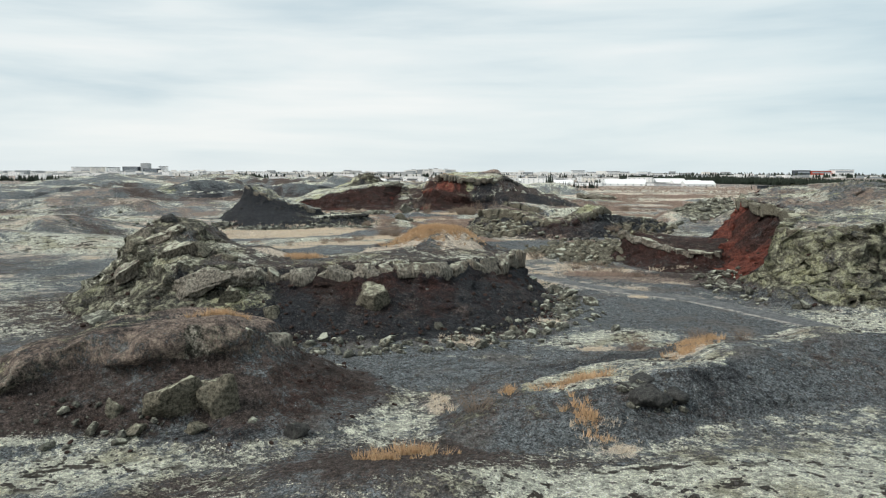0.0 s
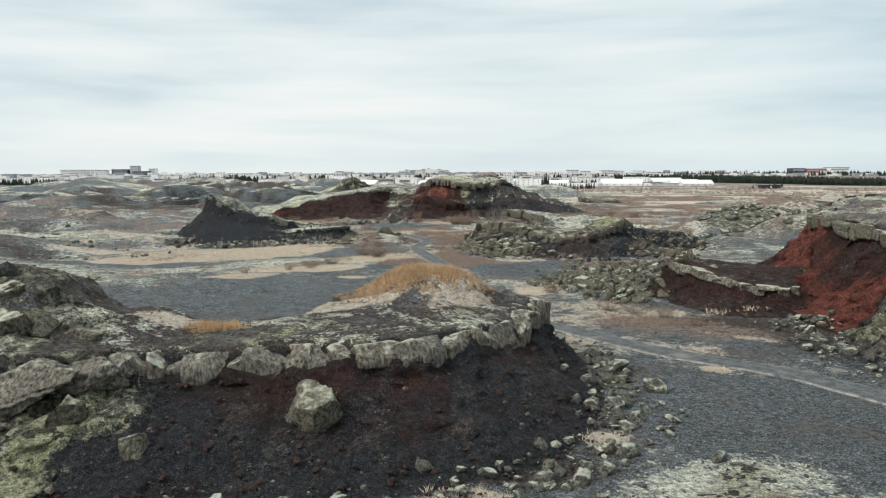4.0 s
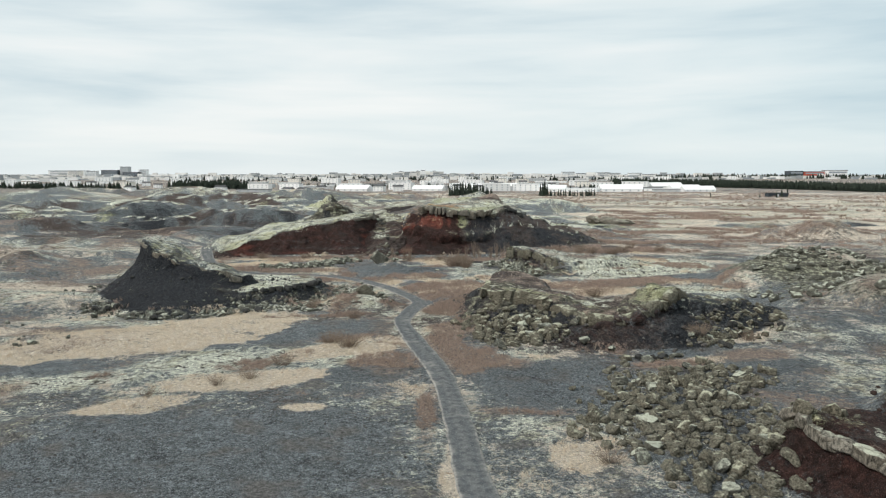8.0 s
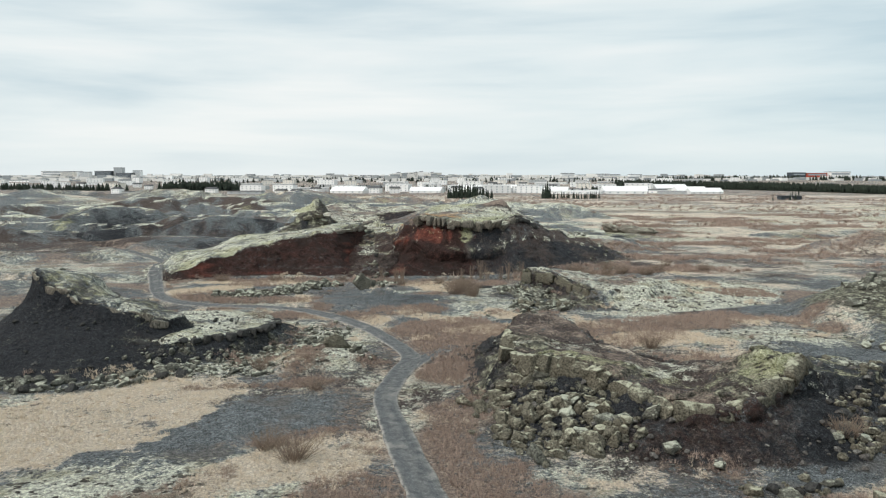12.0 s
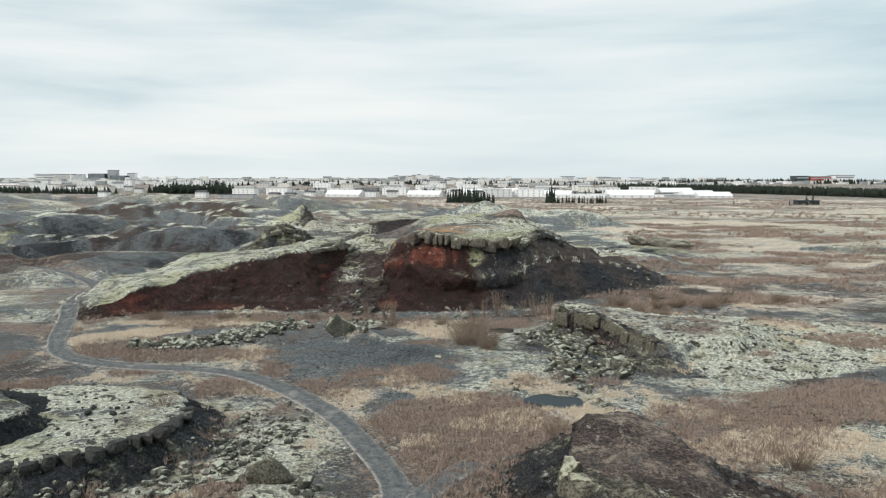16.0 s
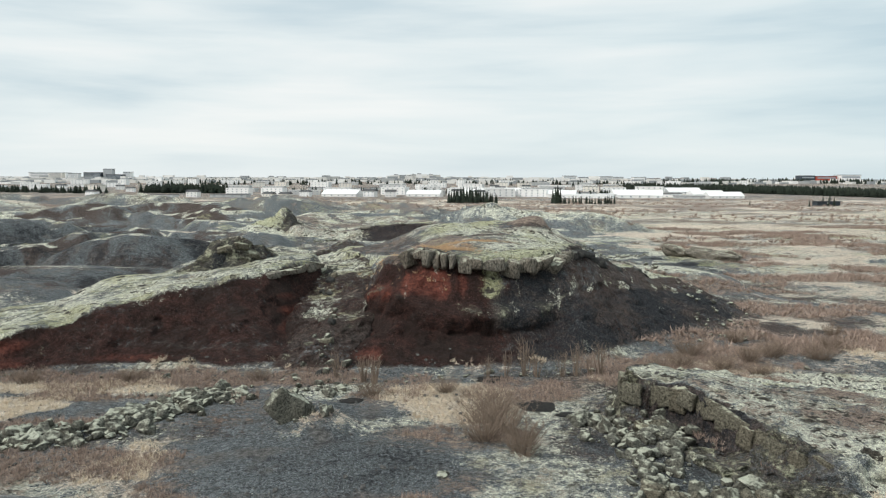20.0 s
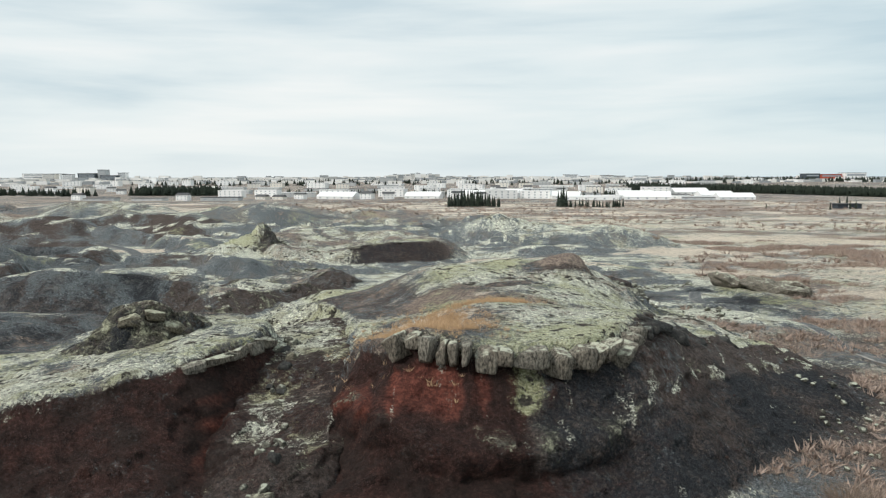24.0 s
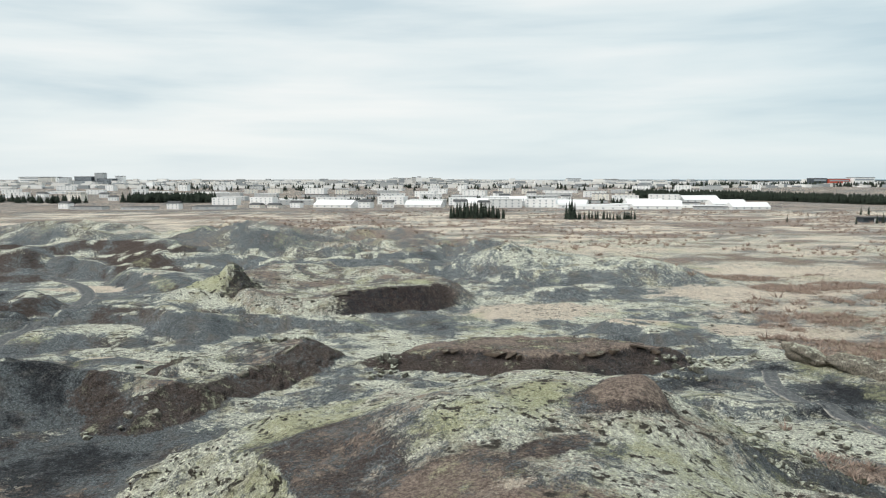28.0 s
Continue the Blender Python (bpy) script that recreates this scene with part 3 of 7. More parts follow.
MOSS_SPOTS = [
    (-9.8, 20.2, 3.6, 1.2, 5), (-12, 19.2, 4, 1.3, 0), (6, 18.4, 6, 1.8, 5), (10, 16.6, 12, 2.0, 5),
    (-15, 93, 7, 4, 20), (-24, 88, 8, 2.5, 15), (-8, 124, 7, 5, 40), (-11, 117.5, 6, 4.4, 10), (-6, 116.6, 3.4, 3, 0), (-14, 23, 6, 1.8, 10),
    (9, 37, 4, 1.6, 20), (11.5, 35, 3, 0.9, 10), (14, 19.0, 9, 3.4, 8), (-12, 131, 6, 3, 0), (27, 160, 9, 3, 10), (-4, 161, 4, 3, 20),
    (-58, 120, 26, 7, 0), (-70, 175, 30, 10, 0), (-36, 80, 12, 6, 0), (1, 152, 4, 2, 0), (33, 125, 8, 3, 0), (34, 213, 9, 10, 0),
]
GRAVEL_SPOTS = [
    (-14, 72, 16, 9, 0), (-6, 76, 6, 5, 0), (12, 44, 8, 4, 10), (15, 38, 7, 3, 0), (-7, 89, 5, 1.5, 20), (-10.5, 102.5, 9.5, 3.6, 38), (-13, 97, 5, 2.5, 30), (24, 97.5, 7, 1.8, 35),
    (9, 86, 4.5, 5, 0), (36, 118, 10, 4, 30), (-3, 146, 6, 4, 0), (33, 113, 6, 3, 40), (2, 35, 8, 1.6, 5), (-20, 300, 30, 4, 0), (42, 138, 8, 4, 20),
    (-34, 92, 9, 4, 0), (-12, 60, 8, 4, 0), (-3, 31, 10, 3.0, 0), (-20, 156, 9, 2.0, 0), (-8, 149, 3, 1.6, 0), (11, 88, 3, 4, 0), (24, 90, 6, 2, 20), (15, 40.5, 6, 3, 20),
]


RUBBLE_SHADE = [(17, 80, 4.4, 8.5, 10), (20, 87, 4.6, 3, 20), (14.5, 71, 2, 3.5, 0), (14, 145, 2.4, 5, -15), (12, 148.5, 2, 2.5, 0), (-19.5, 150.6, 3.8, 1.2, 15), (-14.5, 154.6, 3.6, 1.1, 48),
                 (8, 101.5, 3.2, 4.4, -30), (-25, 111.4, 5, 1.6, 0), (21.6, 51, 1.8, 6.5, 8), (50, 128, 6, 9, 20), (60, 118, 8, 7, 10)]


def covers(x, y):
    """Straw, heath, pale moss, yellow moss, and red, rock, brown, dark, for every place of the ground."""
    n1, n2, n3 = fbm(x, y, 8, 6, 41, 0.64), fbm(x, y, 15, 6, 47, 0.62), fbm(x, y * 1.5, 20, 6, 53, 0.62)
    n4, n5, n6 = fbm(x, y, 3.2, 4, 59, 0.6), fbm(x, y, 4.5, 5, 61, 0.62), fbm(x, y, 5.5, 5, 67, 0.62)
    gravel = blob(x, y, GRAVEL_SPOTS, 0.5)
    straw = np.maximum(blob(x, y, STRAW_NEAR, 0.45), np.maximum(blob(x, y, STRAW_MID, 0.5), blob(x, y, STRAW_BACK, 0.5)))
    heath = np.maximum(blob(x, y, HEATH_NEAR, 0.55), blob(x, y, HEATH_MID, 0.55))
    moss = blob(x, y, MOSS_SPOTS, 0.7) * 0.84
    plain = np.clip(ramp(x, 36, 62) * ramp(y, 140, 200) + ramp(y, 300 - 0.25 * x, 420), 0, 1) * (1 - ramp(y, 640, 760))
    back = ramp(y, 195, 230) * (1 - ramp(y, 420, 520))
    straw = np.clip(straw * 0.9 + 0.55 * n4 * (straw > 0.02), 0, 1)
    straw = np.maximum(straw, plain * (0.45 + 0.9 * n3 + 0.3 * n4))
    moss = moss * (1 - 0.7 * heath)
    heath = np.clip(heath * 0.80 + 0.7 * n6 * (heath > 0.02), 0, 1)
    heath = np.maximum(heath, plain * (0.29 - 1.3 * n3 + 0.35 * n6))
    moss = np.maximum(moss + 0.35 * n4 * (moss > 0.02), (0.29 - 0.10 * (1 - ramp(y, 24, 40)) + 0.85 * n1 + 0.2 * n5) * (1 - 0.9 * gravel))
    moss = np.maximum(moss * (1 - 0.45 * back * (blob(x, y, [(34, 213, 12, 12, 0)]) < 0.3)), back * (0.56 + 0.95 * n2 + 0.45 * n4))
    straw = np.maximum(straw, (0.16 + 1.05 * n5) * (1 - gravel) * ramp(y, 24, 60) * (1 - 0.85 * back))
    heath = np.maximum(heath, (0.18 + 1.0 * n6) * (1 - gravel) * ramp(y, 50, 90) * (1 - 0.5 * back))
    side = 1 - ramp(line_distance(x, y, PATH_LINE), 1.2, 2.6)
    straw = np.maximum(straw, 0.55 * side * ramp(n4, -0.3, 0.4))
    brown = 0.42 + 0.9 * n2 + 0.3 * n4 - 0.28 * back
    dark = (0.12 - 0.5 * n2) * (1 - ramp(y, 200, 320)) + 0.18 * back * (1 - 1.4 * n2)
    brown = np.maximum(brown, 0.95 * blob(x, y, [(-1.9, 20.0, 2.6, 1.6, 10), (19, 59.5, 6, 3.2, -20), (22, 56, 3, 5, 0)], 0.5))
    moss = moss * (1 - blob(x, y, [(-1.9, 20.0, 2.8, 1.8, 10), (2.0, 22.6, 1.0, 3.4, -35), (19, 59.5, 6, 3.2, -20), (30, 172, 7, 9, 0)], 0.4))
    straw = straw * (1 - 0.7 * blob(x, y, [(19, 59.5, 6, 3.2, -20), (30, 172, 7, 9, 0)], 0.5))
    far = ramp(y, 640, 760)
    straw, heath, brown = np.where(far > 0.5, 0.30 + 0.5 * n3, straw), np.where(far > 0.5, 0.45 + 0.6 * n1, heath), np.maximum(brown, 0.4 * far)
    yellow = (0.02 + 0.8 * fbm(x, y, 10, 4, 71)) * back
    # Under boulders plants thin out, and dark paints in the shade of the gaps.
    scree = blob(x, y, RUBBLE_SHADE, 0.5)
    dark, brown, moss, straw, heath = np.maximum(dark, 0.5 * scree), brown * (1 - 0.3 * scree), moss * (1 - 0.6 * scree), straw * (1 - 0.8 * scree), heath * (1 - 0.7 * scree)
    rock = 0.9 * np.clip(bumps(x, y, ROCK_RIDGES, 0.8) * 0.5, 0, 1)
    straw, heath = straw * (1 - 0.85 * gravel * (straw < 0.6)), heath * (1 - 0.85 * gravel)
    brown = brown * (1 - gravel)
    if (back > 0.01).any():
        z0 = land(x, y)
        # Bare slopes darker, mossy crowns paler: this also paints the ridges' light and shade.
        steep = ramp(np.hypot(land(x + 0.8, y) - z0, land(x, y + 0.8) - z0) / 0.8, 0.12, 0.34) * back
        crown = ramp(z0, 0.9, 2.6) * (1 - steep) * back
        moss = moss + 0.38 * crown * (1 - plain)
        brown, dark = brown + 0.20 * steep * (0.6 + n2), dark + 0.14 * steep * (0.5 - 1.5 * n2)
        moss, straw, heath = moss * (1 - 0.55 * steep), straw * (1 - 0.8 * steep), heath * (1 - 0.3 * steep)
        straw, heath, moss, yellow, brown, dark = (v + 0.9 * back * (1 - plain) * (v - 0.5) for v in (straw, heath, moss, yellow, brown, dark))
        pale = blob(x, y, [(30, 326, 18, 13, 10), (46, 318, 17, 10, -10), (14, 290, 10, 6, 0), (35, 213, 12, 13, 0), (28, 205, 6, 9, 0), (-26, 246, 5, 4, 0), (-12, 228, 6, 4, 30)], 0.6)
        dark = np.maximum(dark, 0.34 * blob(x, y, [(-46, 226, 24, 13, 10), (-30, 214, 12, 8, 0), (-60, 262, 14, 10, 0), (-34, 256, 10, 5, 0)], 0.6) * (1 + n2))
        slate = blob(x, y, [(-30, 211, 20, 15, 10), (-34, 238, 14, 9, 0), (-70, 225, 26, 24, 0), (-60, 290, 24, 24, 0), (-95, 330, 40, 40, 0)], 0.6)
        moss, straw, dark = moss - slate * (0.36 + 0.4 * n2), straw - 0.25 * slate, dark + 0.26 * slate * (0.6 + n4)
        brown = brown + 0.42 * slate * (0.8 + n4)
        moss, brown = np.maximum(moss, pale * (0.62 + 0.9 * n4)), brown * (1 - 0.6 * pale)
    return dict(straw=straw, heath=heath, moss=moss, yellow=yellow, red=np.zeros(x.shape), rock=rock, brown=brown, dark=dark)


def packed(c):
    return {"cover": np.stack([c["straw"], c["heath"], c["moss"], c["yellow"]], -1).reshape(-1, 4),
            "stone": np.stack([c["red"], c["rock"], c["brown"], c["dark"]], -1).reshape(-1, 4)}


# ---- the hills: foot lines, crest lines (x, y, height), profile and faces ----
HILLS = {}


def hill(name, foot, crest, steps, peaks=(), wobble=0.7, rough=0.25, res=0.25, face=None, top=None, label="", category="hill"):
    HILLS[name] = dict(foot=smooth_loop(foot), crest=smooth_loop(crest), heights=np.array(list(crest) + list(peaks), float), steps=np.array(steps, float), lip=None, shape=None,
                       wobble=wobble, rough=rough, res=res, face=face, top=top, label=label, category=category, seed=len(HILLS) * 7 + 100)


def rise(h, x, y):
    """Height over the ground and how far up the slope (0 foot, 1 crest), with the depth inside the foot."""
    w, sd = h["wobble"], h["seed"]
    wx = x + w * (fbm(x, y, 4.5, 3, sd) + 0.35 * fbm(x, y, 1.3, 2, sd + 3))
    wy = y + w * (fbm(x, y, 4.5, 3, sd + 1) + 0.35 * fbm(x, y, 1.3, 2, sd + 4))
    d_in = loop_distance(wx, wy, h["foot"])
    d_top = np.clip(-loop_distance(wx, wy, h["crest"]), 0, None)
    s = np.clip(d_in, 0, None) / (np.clip(d_in, 0, None) + d_top + 1e-6)
    weight = [1 / ((x - px) ** 2 + (y - py) ** 2 + 0.6) ** 1.5 for px, py, _ in h["heights"]]
    level = sum(k * pz for k, (_, _, pz) in zip(weight, h["heights"])) / sum(weight)
    up = np.interp(s, h["steps"][:, 0], h["steps"][:, 1])
    return level * (h["shape"](x, y, s, up) if h["shape"] else up), s, d_in


def inside_box(h, x, y, margin=2.0):
    lo, hi = h["foot"][:, :2].min(0) - margin, h["foot"][:, :2].max(0) + margin
    return (x > lo[0]) & (x < hi[0]) & (y > lo[1]) & (y < hi[1])


def surface(x, y):
    """The height of whatever lies on top at each place."""
    x, y = np.atleast_1d(np.asarray(x, float)), np.atleast_1d(np.asarray(y, float))
    z = land(x, y)
    out = z.copy()
    for h in HILLS.values():
        k = inside_box(h, x, y)
        if k.any():
            up, s, d = rise(h, x[k], y[k])
            out[k] = np.where(d > 0, np.maximum(out[k], z[k] + up), out[k])
    return out


SCREE = [(0, 0), (0.3, 0.13), (0.8, 0.62), (0.92, 0.76), (1, 1)]
ROUNDED = [(0, 0), (0.2, 0.10), (0.6, 0.60), (0.85, 0.93), (1, 1)]
CLIFF = [(0, 0), (0.4, 0.20), (0.62, 0.42), (0.78, 0.88), (1, 1)]


def profile(s, *steps):
    return np.interp(s, [a for a, _ in steps], [b for _, b in steps])


def east_shape(x, y, s, up):
    """A hollowed foot, a jutting ledge, a bare slope and a jointed crust along the cut front; plain slopes elsewhere."""
    front = (1 - ramp(x, 12.5, 16.5)) * (1 - ramp(y, 178, 182)) * ramp(x, -6.5, -4)
    west = 1 - ramp(x, -1.0, 3.5)
    mid = profile(s, (0, 0), (0.12, 0.03), (0.45, 0.17), (0.60, 0.27), (0.65, 0.42), (0.90, 0.74), (0.94, 0.80), (0.985, 1), (1, 1))
    left = profile(s, (0, 0), (0.12, 0.04), (0.45, 0.26), (0.56, 0.40), (0.62, 0.60), (0.80, 0.70), (0.93, 0.86), (1, 1))
    return up * (1 - front) + front * (mid * (1 - west) + left * west)


def cliff_shape(x, y, s, up):
    """The scoria hollow runs out as one even slope."""
    hollow = ramp(y, 54, 57) * (1 - ramp(y, 78, 84)) * (1 - ramp(x, 33, 38))
    return up * (1 - hollow) + hollow * profile(s, (0, 0), (0.25, 0.10), (0.5, 0.30), (0.84, 0.74), (0.90, 0.95), (1, 1))


def faces(red=0.0, brown=0.0, dark=0.0, rock=0.0, band=0.0):
    """The stuff of a hill's slopes."""
    def make(x, y, s, up, sd):
        n = fbm(x, y, 2.2, 4, sd + 11)
        m = fbm(x, y, 6.0, 3, sd + 13)
        layer = 0.3 * np.sin(up * 5.0 + 2 * m) * band
        return dict(red=red + 0.5 * m + layer, brown=brown + 0.5 * n, dark=dark - 0.6 * m, rock=rock + 0.7 * n)
    return make


def tops(moss=0.0, straw=0.0, heath=0.0, yellow=0.0, brown=0.0, red=0.0, rock=0.0, dark=0.0, spots=()):
    def make(x, y, sd):
        n, m = fbm(x, y, 2.4, 5, sd + 17, 0.66), fbm(x, y, 4.0, 4, sd + 19, 0.6)
        out = dict(moss=moss + 1.1 * n, straw=straw + 0.7 * m, heath=heath - 0.7 * m, yellow=yellow + 0.9 * m, brown=brown + 0.6 * n, red=red - 0.4 * n, rock=rock - 0.5 * n, dark=dark - 0.5 * n)
        for key, rows in spots:
            if key[0] == "-":
                out[key[1:]] = out[key[1:]] * (1 - blob(x, y, rows, 0.6)) - 0.25 * blob(x, y, rows, 0.6)
                continue
            out[key] = np.maximum(out[key], blob(x, y, rows, 0.5) * 0.8 + 0.7 * n * blob(x, y, rows, 0.6))
        return out
    return make


hill("front_mound", [(-20, 21.4), (-15.5, 20.6), (-11.5, 20.9), (-8, 21.2), (-5, 21.4), (-2.4, 23.2), (-1.2, 27.0), (-2.6, 30.6), (-5.6, 33), (-10, 33.4), (-15.5, 31.5), (-20.5, 27)],
     [(-15, 24.0, 1.1), (-13.3, 25.2, 2.3), (-11.2, 25.9, 2.75), (-9.3, 25.9, 3.05), (-7.5, 26.4, 3.2), (-6.6, 27.9, 2.5), (-7.0, 29.2, 2.5), (-9, 29.4, 2.9), (-11.5, 28.6, 2.7), (-14, 26.8, 2.1)],
     [(0, 0), (0.3, 0.13), (0.72, 0.50), (0.84, 0.66), (0.93, 0.93), (1, 1)], wobble=0.45, rough=0.15, res=0.14, face=None, top=tops(brown=0.95, moss=0.12, red=0.1, heath=0.55, spots=[("straw", [(-7.9, 27.2, 1.0, 0.5, 20)]), ("dark", [(-11.5, 27, 2.8, 1.4, 10)]), ("-moss", [(-11, 27, 3.2, 1.6, 10)])]),
     label="low red-brown lava mound with a rounded crust")
hill("gravel_bank", [(0.5, 21.6), (5.6, 21.2), (9, 22.8), (12.2, 24.2), (16, 25.2), (24, 28), (28, 34), (22, 37.2), (13, 36), (7, 33), (1, 29.4)],
     [(3.4, 25.2, 0.8), (6, 24.6, 1.2), (8.4, 25.6, 1.5), (12, 28.2, 1.5), (17, 31.3, 1.5), (22.5, 33, 1.4), (21, 34.8, 0.9), (15, 33.3, 0.9), (9, 29.2, 0.9), (4, 27.3, 0.7)],
     ROUNDED, wobble=0.8, rough=0.14, res=0.18, face=faces(brown=0.25, dark=0.22), top=tops(moss=0.58, brown=0.1, straw=0.15, spots=[("straw", [(5.2, 25.6, 1.5, 0.6, 10), (10.4, 29.6, 1.5, 0.6, 30)]), ("heath", [(11.2, 31, 1.5, 0.8, 20)])]),
     label="low bank of dark lava gravel with moss patches", category="bank")
hill("mesa", [(-23.5, 46), (-21, 41.5), (-18, 37.6), (-12.5, 34.6), (-7.4, 33.3), (-2, 34.3), (3, 36.2), (5.6, 38.7), (7.9, 44.5), (8.2, 51), (7.4, 57), (4, 59.6), (0, 59), (-4.4, 56), (-6.6, 51.6), (-10, 50.2), (-15, 52.6), (-20, 52.6)],
     [(-18.6, 45.5, 4.2), (-17, 42.4, 3.6), (-14.6, 39.8, 2.9), (-11.4, 40.8, 3.1), (-9, 42.2, 3.0), (-6.9, 42.2, 3.1), (-4.8, 42.5, 3.3), (-1.3, 42.2, 3.3), (1.3, 44.6, 3.2),
      (2.8, 46, 3.1), (4.7, 50.6, 2.9), (5.3, 54.2, 2.7), (3.2, 56, 2.7), (0.5, 55.4, 3.4), (-2.2, 53.8, 3.5), (-3.8, 51, 3.3), (-4.8, 48, 3.2), (-7.4, 46, 3.1), (-12, 46.4, 3.7), (-15.4, 47.6, 4.9), (-17.6, 47.6, 5.0)],
     [(0, 0), (0.3, 0.15), (0.82, 0.66), (0.90, 0.76), (0.97, 1), (1, 1)], peaks=[(-16.1, 45, 5.5), (-15.2, 45.8, 5.3), (-0.3, 51.6, 4.6), (1.0, 51.4, 4.5)], wobble=0.55, rough=0.20, res=0.15,
     face=None,
     top=tops(moss=0.22, brown=0.75, rock=0.1, spots=[("straw", [(0.2, 51.4, 3.2, 2.2, 25), (-4.0, 48.4, 3.6, 1.0, 10), (-9, 45.0, 2.6, 0.7, 0), (1.5, 49, 2, 1.2, 30)]), ("rock", [(-15, 42.5, 3.0, 4.0, 20), (-16.5, 45.5, 1.8, 2.0, 0)]), ("heath", [(0.8, 52.0, 2.6, 1.6, 25)]), ("dark", [(3.6, 53.4, 1.6, 2.0, 0)])]),
     label="flat-topped lava hill with dark scree and rock rim")
hill("red_cliff", [(21.4, 46.5), (22.3, 50), (22.6, 55), (22.6, 60), (22.8, 66), (23.6, 72), (25.8, 79), (31, 86), (38, 90), (50, 91), (66, 80), (66, 48), (48, 40), (33, 40), (25, 42.5)],
     [(26.0, 52.6, 4.7), (26.6, 55.0, 4.9), (28.9, 58.0, 5.2), (30.4, 62, 5.6), (29.8, 65.6, 5.9), (29.6, 69, 6.1), (31.2, 73, 6.4), (35, 77, 7.0), (43, 79, 7.4), (55, 70, 7.2), (55, 52, 6.2), (40, 48, 5.6), (31, 48.4, 5.0)],
     CLIFF, peaks=[(38, 66, 7.6)], wobble=0.7, rough=0.34, res=0.22, face=None, top=tops(moss=0.5, yellow=0.1, brown=0.5, heath=0.3, rock=0.2),
     label="cut lava hill with a bright red scoria hollow")
hill("slab_ridge", [(16.6, 70.5), (17.2, 67), (18.3, 63.4), (21, 61.4), (24, 61.2), (27.5, 63), (30, 70), (25, 76), (20, 77), (17.2, 74.5)],
     [(18.7, 71.7, 3.0), (19.6, 69.2, 2.5), (20.9, 66.6, 2.0), (22.8, 64.7, 1.7), (25, 65.1, 1.6), (28, 68, 2.5), (25, 72.2, 2.2), (21, 73, 2.4)],
     [(0, 0), (0.35, 0.12), (0.72, 0.45), (0.9, 0.82), (1, 1)], wobble=0.3, rough=0.20, res=0.16, face=faces(red=0.85, brown=0.7, dark=0.2), top=tops(brown=0.9, red=0.62, dark=-0.2, moss=-0.1),
     label="tilted red scoria ridge under a pale lava slab")
hill("dark_hill", [(-36.5, 122), (-33, 115.5), (-28, 111.6), (-23, 110.8), (-19, 113.5), (-15.8, 119), (-14.8, 127), (-19, 134), (-27, 136), (-34, 133), (-37, 128)],
     [(-32.0, 125.4, 6.6), (-31.0, 124.2, 6.6), (-29.4, 123.4, 5.4), (-26, 122.6, 4.3), (-22.5, 121.8, 3.5), (-19.8, 122.2, 2.7), (-19.8, 125.2, 2.5), (-25, 127, 3.5), (-30, 128, 5.6)],
     [(0, 0), (0.2, 0.06), (0.8, 0.60), (0.90, 0.76), (0.95, 0.97), (1, 1)], peaks=[(-31.2, 125.4, 6.5), (-30.2, 125.8, 6.2), (-31.6, 126.4, 6.2)], wobble=0.4, rough=0.14, res=0.22, face=faces(dark=1.15, brown=-0.2), top=tops(moss=0.55, rock=0.35, dark=0.2),
     label="dark scoria hill with a leaning rock crest")
hill("white_ledge", [(-25, 117), (-20, 115.5), (-15, 116.8), (-10.8, 121), (-9.5, 127), (-12, 133), (-19, 137), (-27, 136), (-30, 128)],
     [(-21.5, 119.6, 1.5), (-16.2, 120.0, 1.6), (-12.6, 123, 1.7), (-12.2, 128, 1.4), (-15, 132, 1.2), (-21, 134, 1.2), (-26, 129, 1.6)],
     SCREE, wobble=0.8, rough=0.2, res=0.25, face=faces(dark=0.72, rock=0.2), top=tops(moss=0.95, yellow=0.1), label="low dark lava ledge covered with pale moss", category="ledge")
hill("boulder_hill", [(4.0, 114), (4.8, 107), (6.0, 101.6), (9.6, 97.4), (14, 95.6), (19, 94.6), (24.0, 96.0), (28.4, 100.5), (31.5, 106), (30.5, 111), (24, 115), (17, 121), (13, 126), (8, 126), (4.4, 120.5)],
     [(7.8, 108, 2.9), (9.6, 105.8, 3.2), (11.8, 105.0, 3.0), (13.5, 102.4, 2.5), (15.2, 100.0, 2.1), (17.2, 99.8, 2.2), (19.6, 100.5, 2.9), (22.2, 102.6, 3.6), (23.8, 105, 3.2), (20.5, 107.6, 2.3), (16.6, 108.4, 2.2), (14.6, 113, 2.4), (12.6, 119, 2.9), (10.2, 121.4, 3.0), (8.2, 117.5, 2.9), (7.8, 112, 2.9)],
     [(0, 0), (0.25, 0.13), (0.7, 0.55), (0.86, 0.74), (0.95, 0.98), (1, 1)], peaks=[(10.6, 119.3, 3.4), (17, 104, 1.9), (22.2, 103.4, 4.1)], wobble=0.7, rough=0.22, res=0.18,
     face=None, top=tops(brown=0.95, moss=0.10, yellow=0.0, heath=0.2, spots=[("yellow", [(11.2, 106.2, 2.8, 1.4, -25)]), ("rock", [(21, 102.8, 3.2, 2.2, 30), (12.6, 104.4, 3.0, 1.6, -35), (8.6, 111, 1.4, 4, 0), (9.8, 106.4, 2.6, 1.6, 0), (16.4, 100.6, 2.4, 0.8, 0)]), ("yellow", [(21.6, 102.6, 2.0, 1.4, 30)]), ("straw", [(17, 112, 3, 2.6, 0)])]),
     label="boulder-strewn lava hill with a brown top")
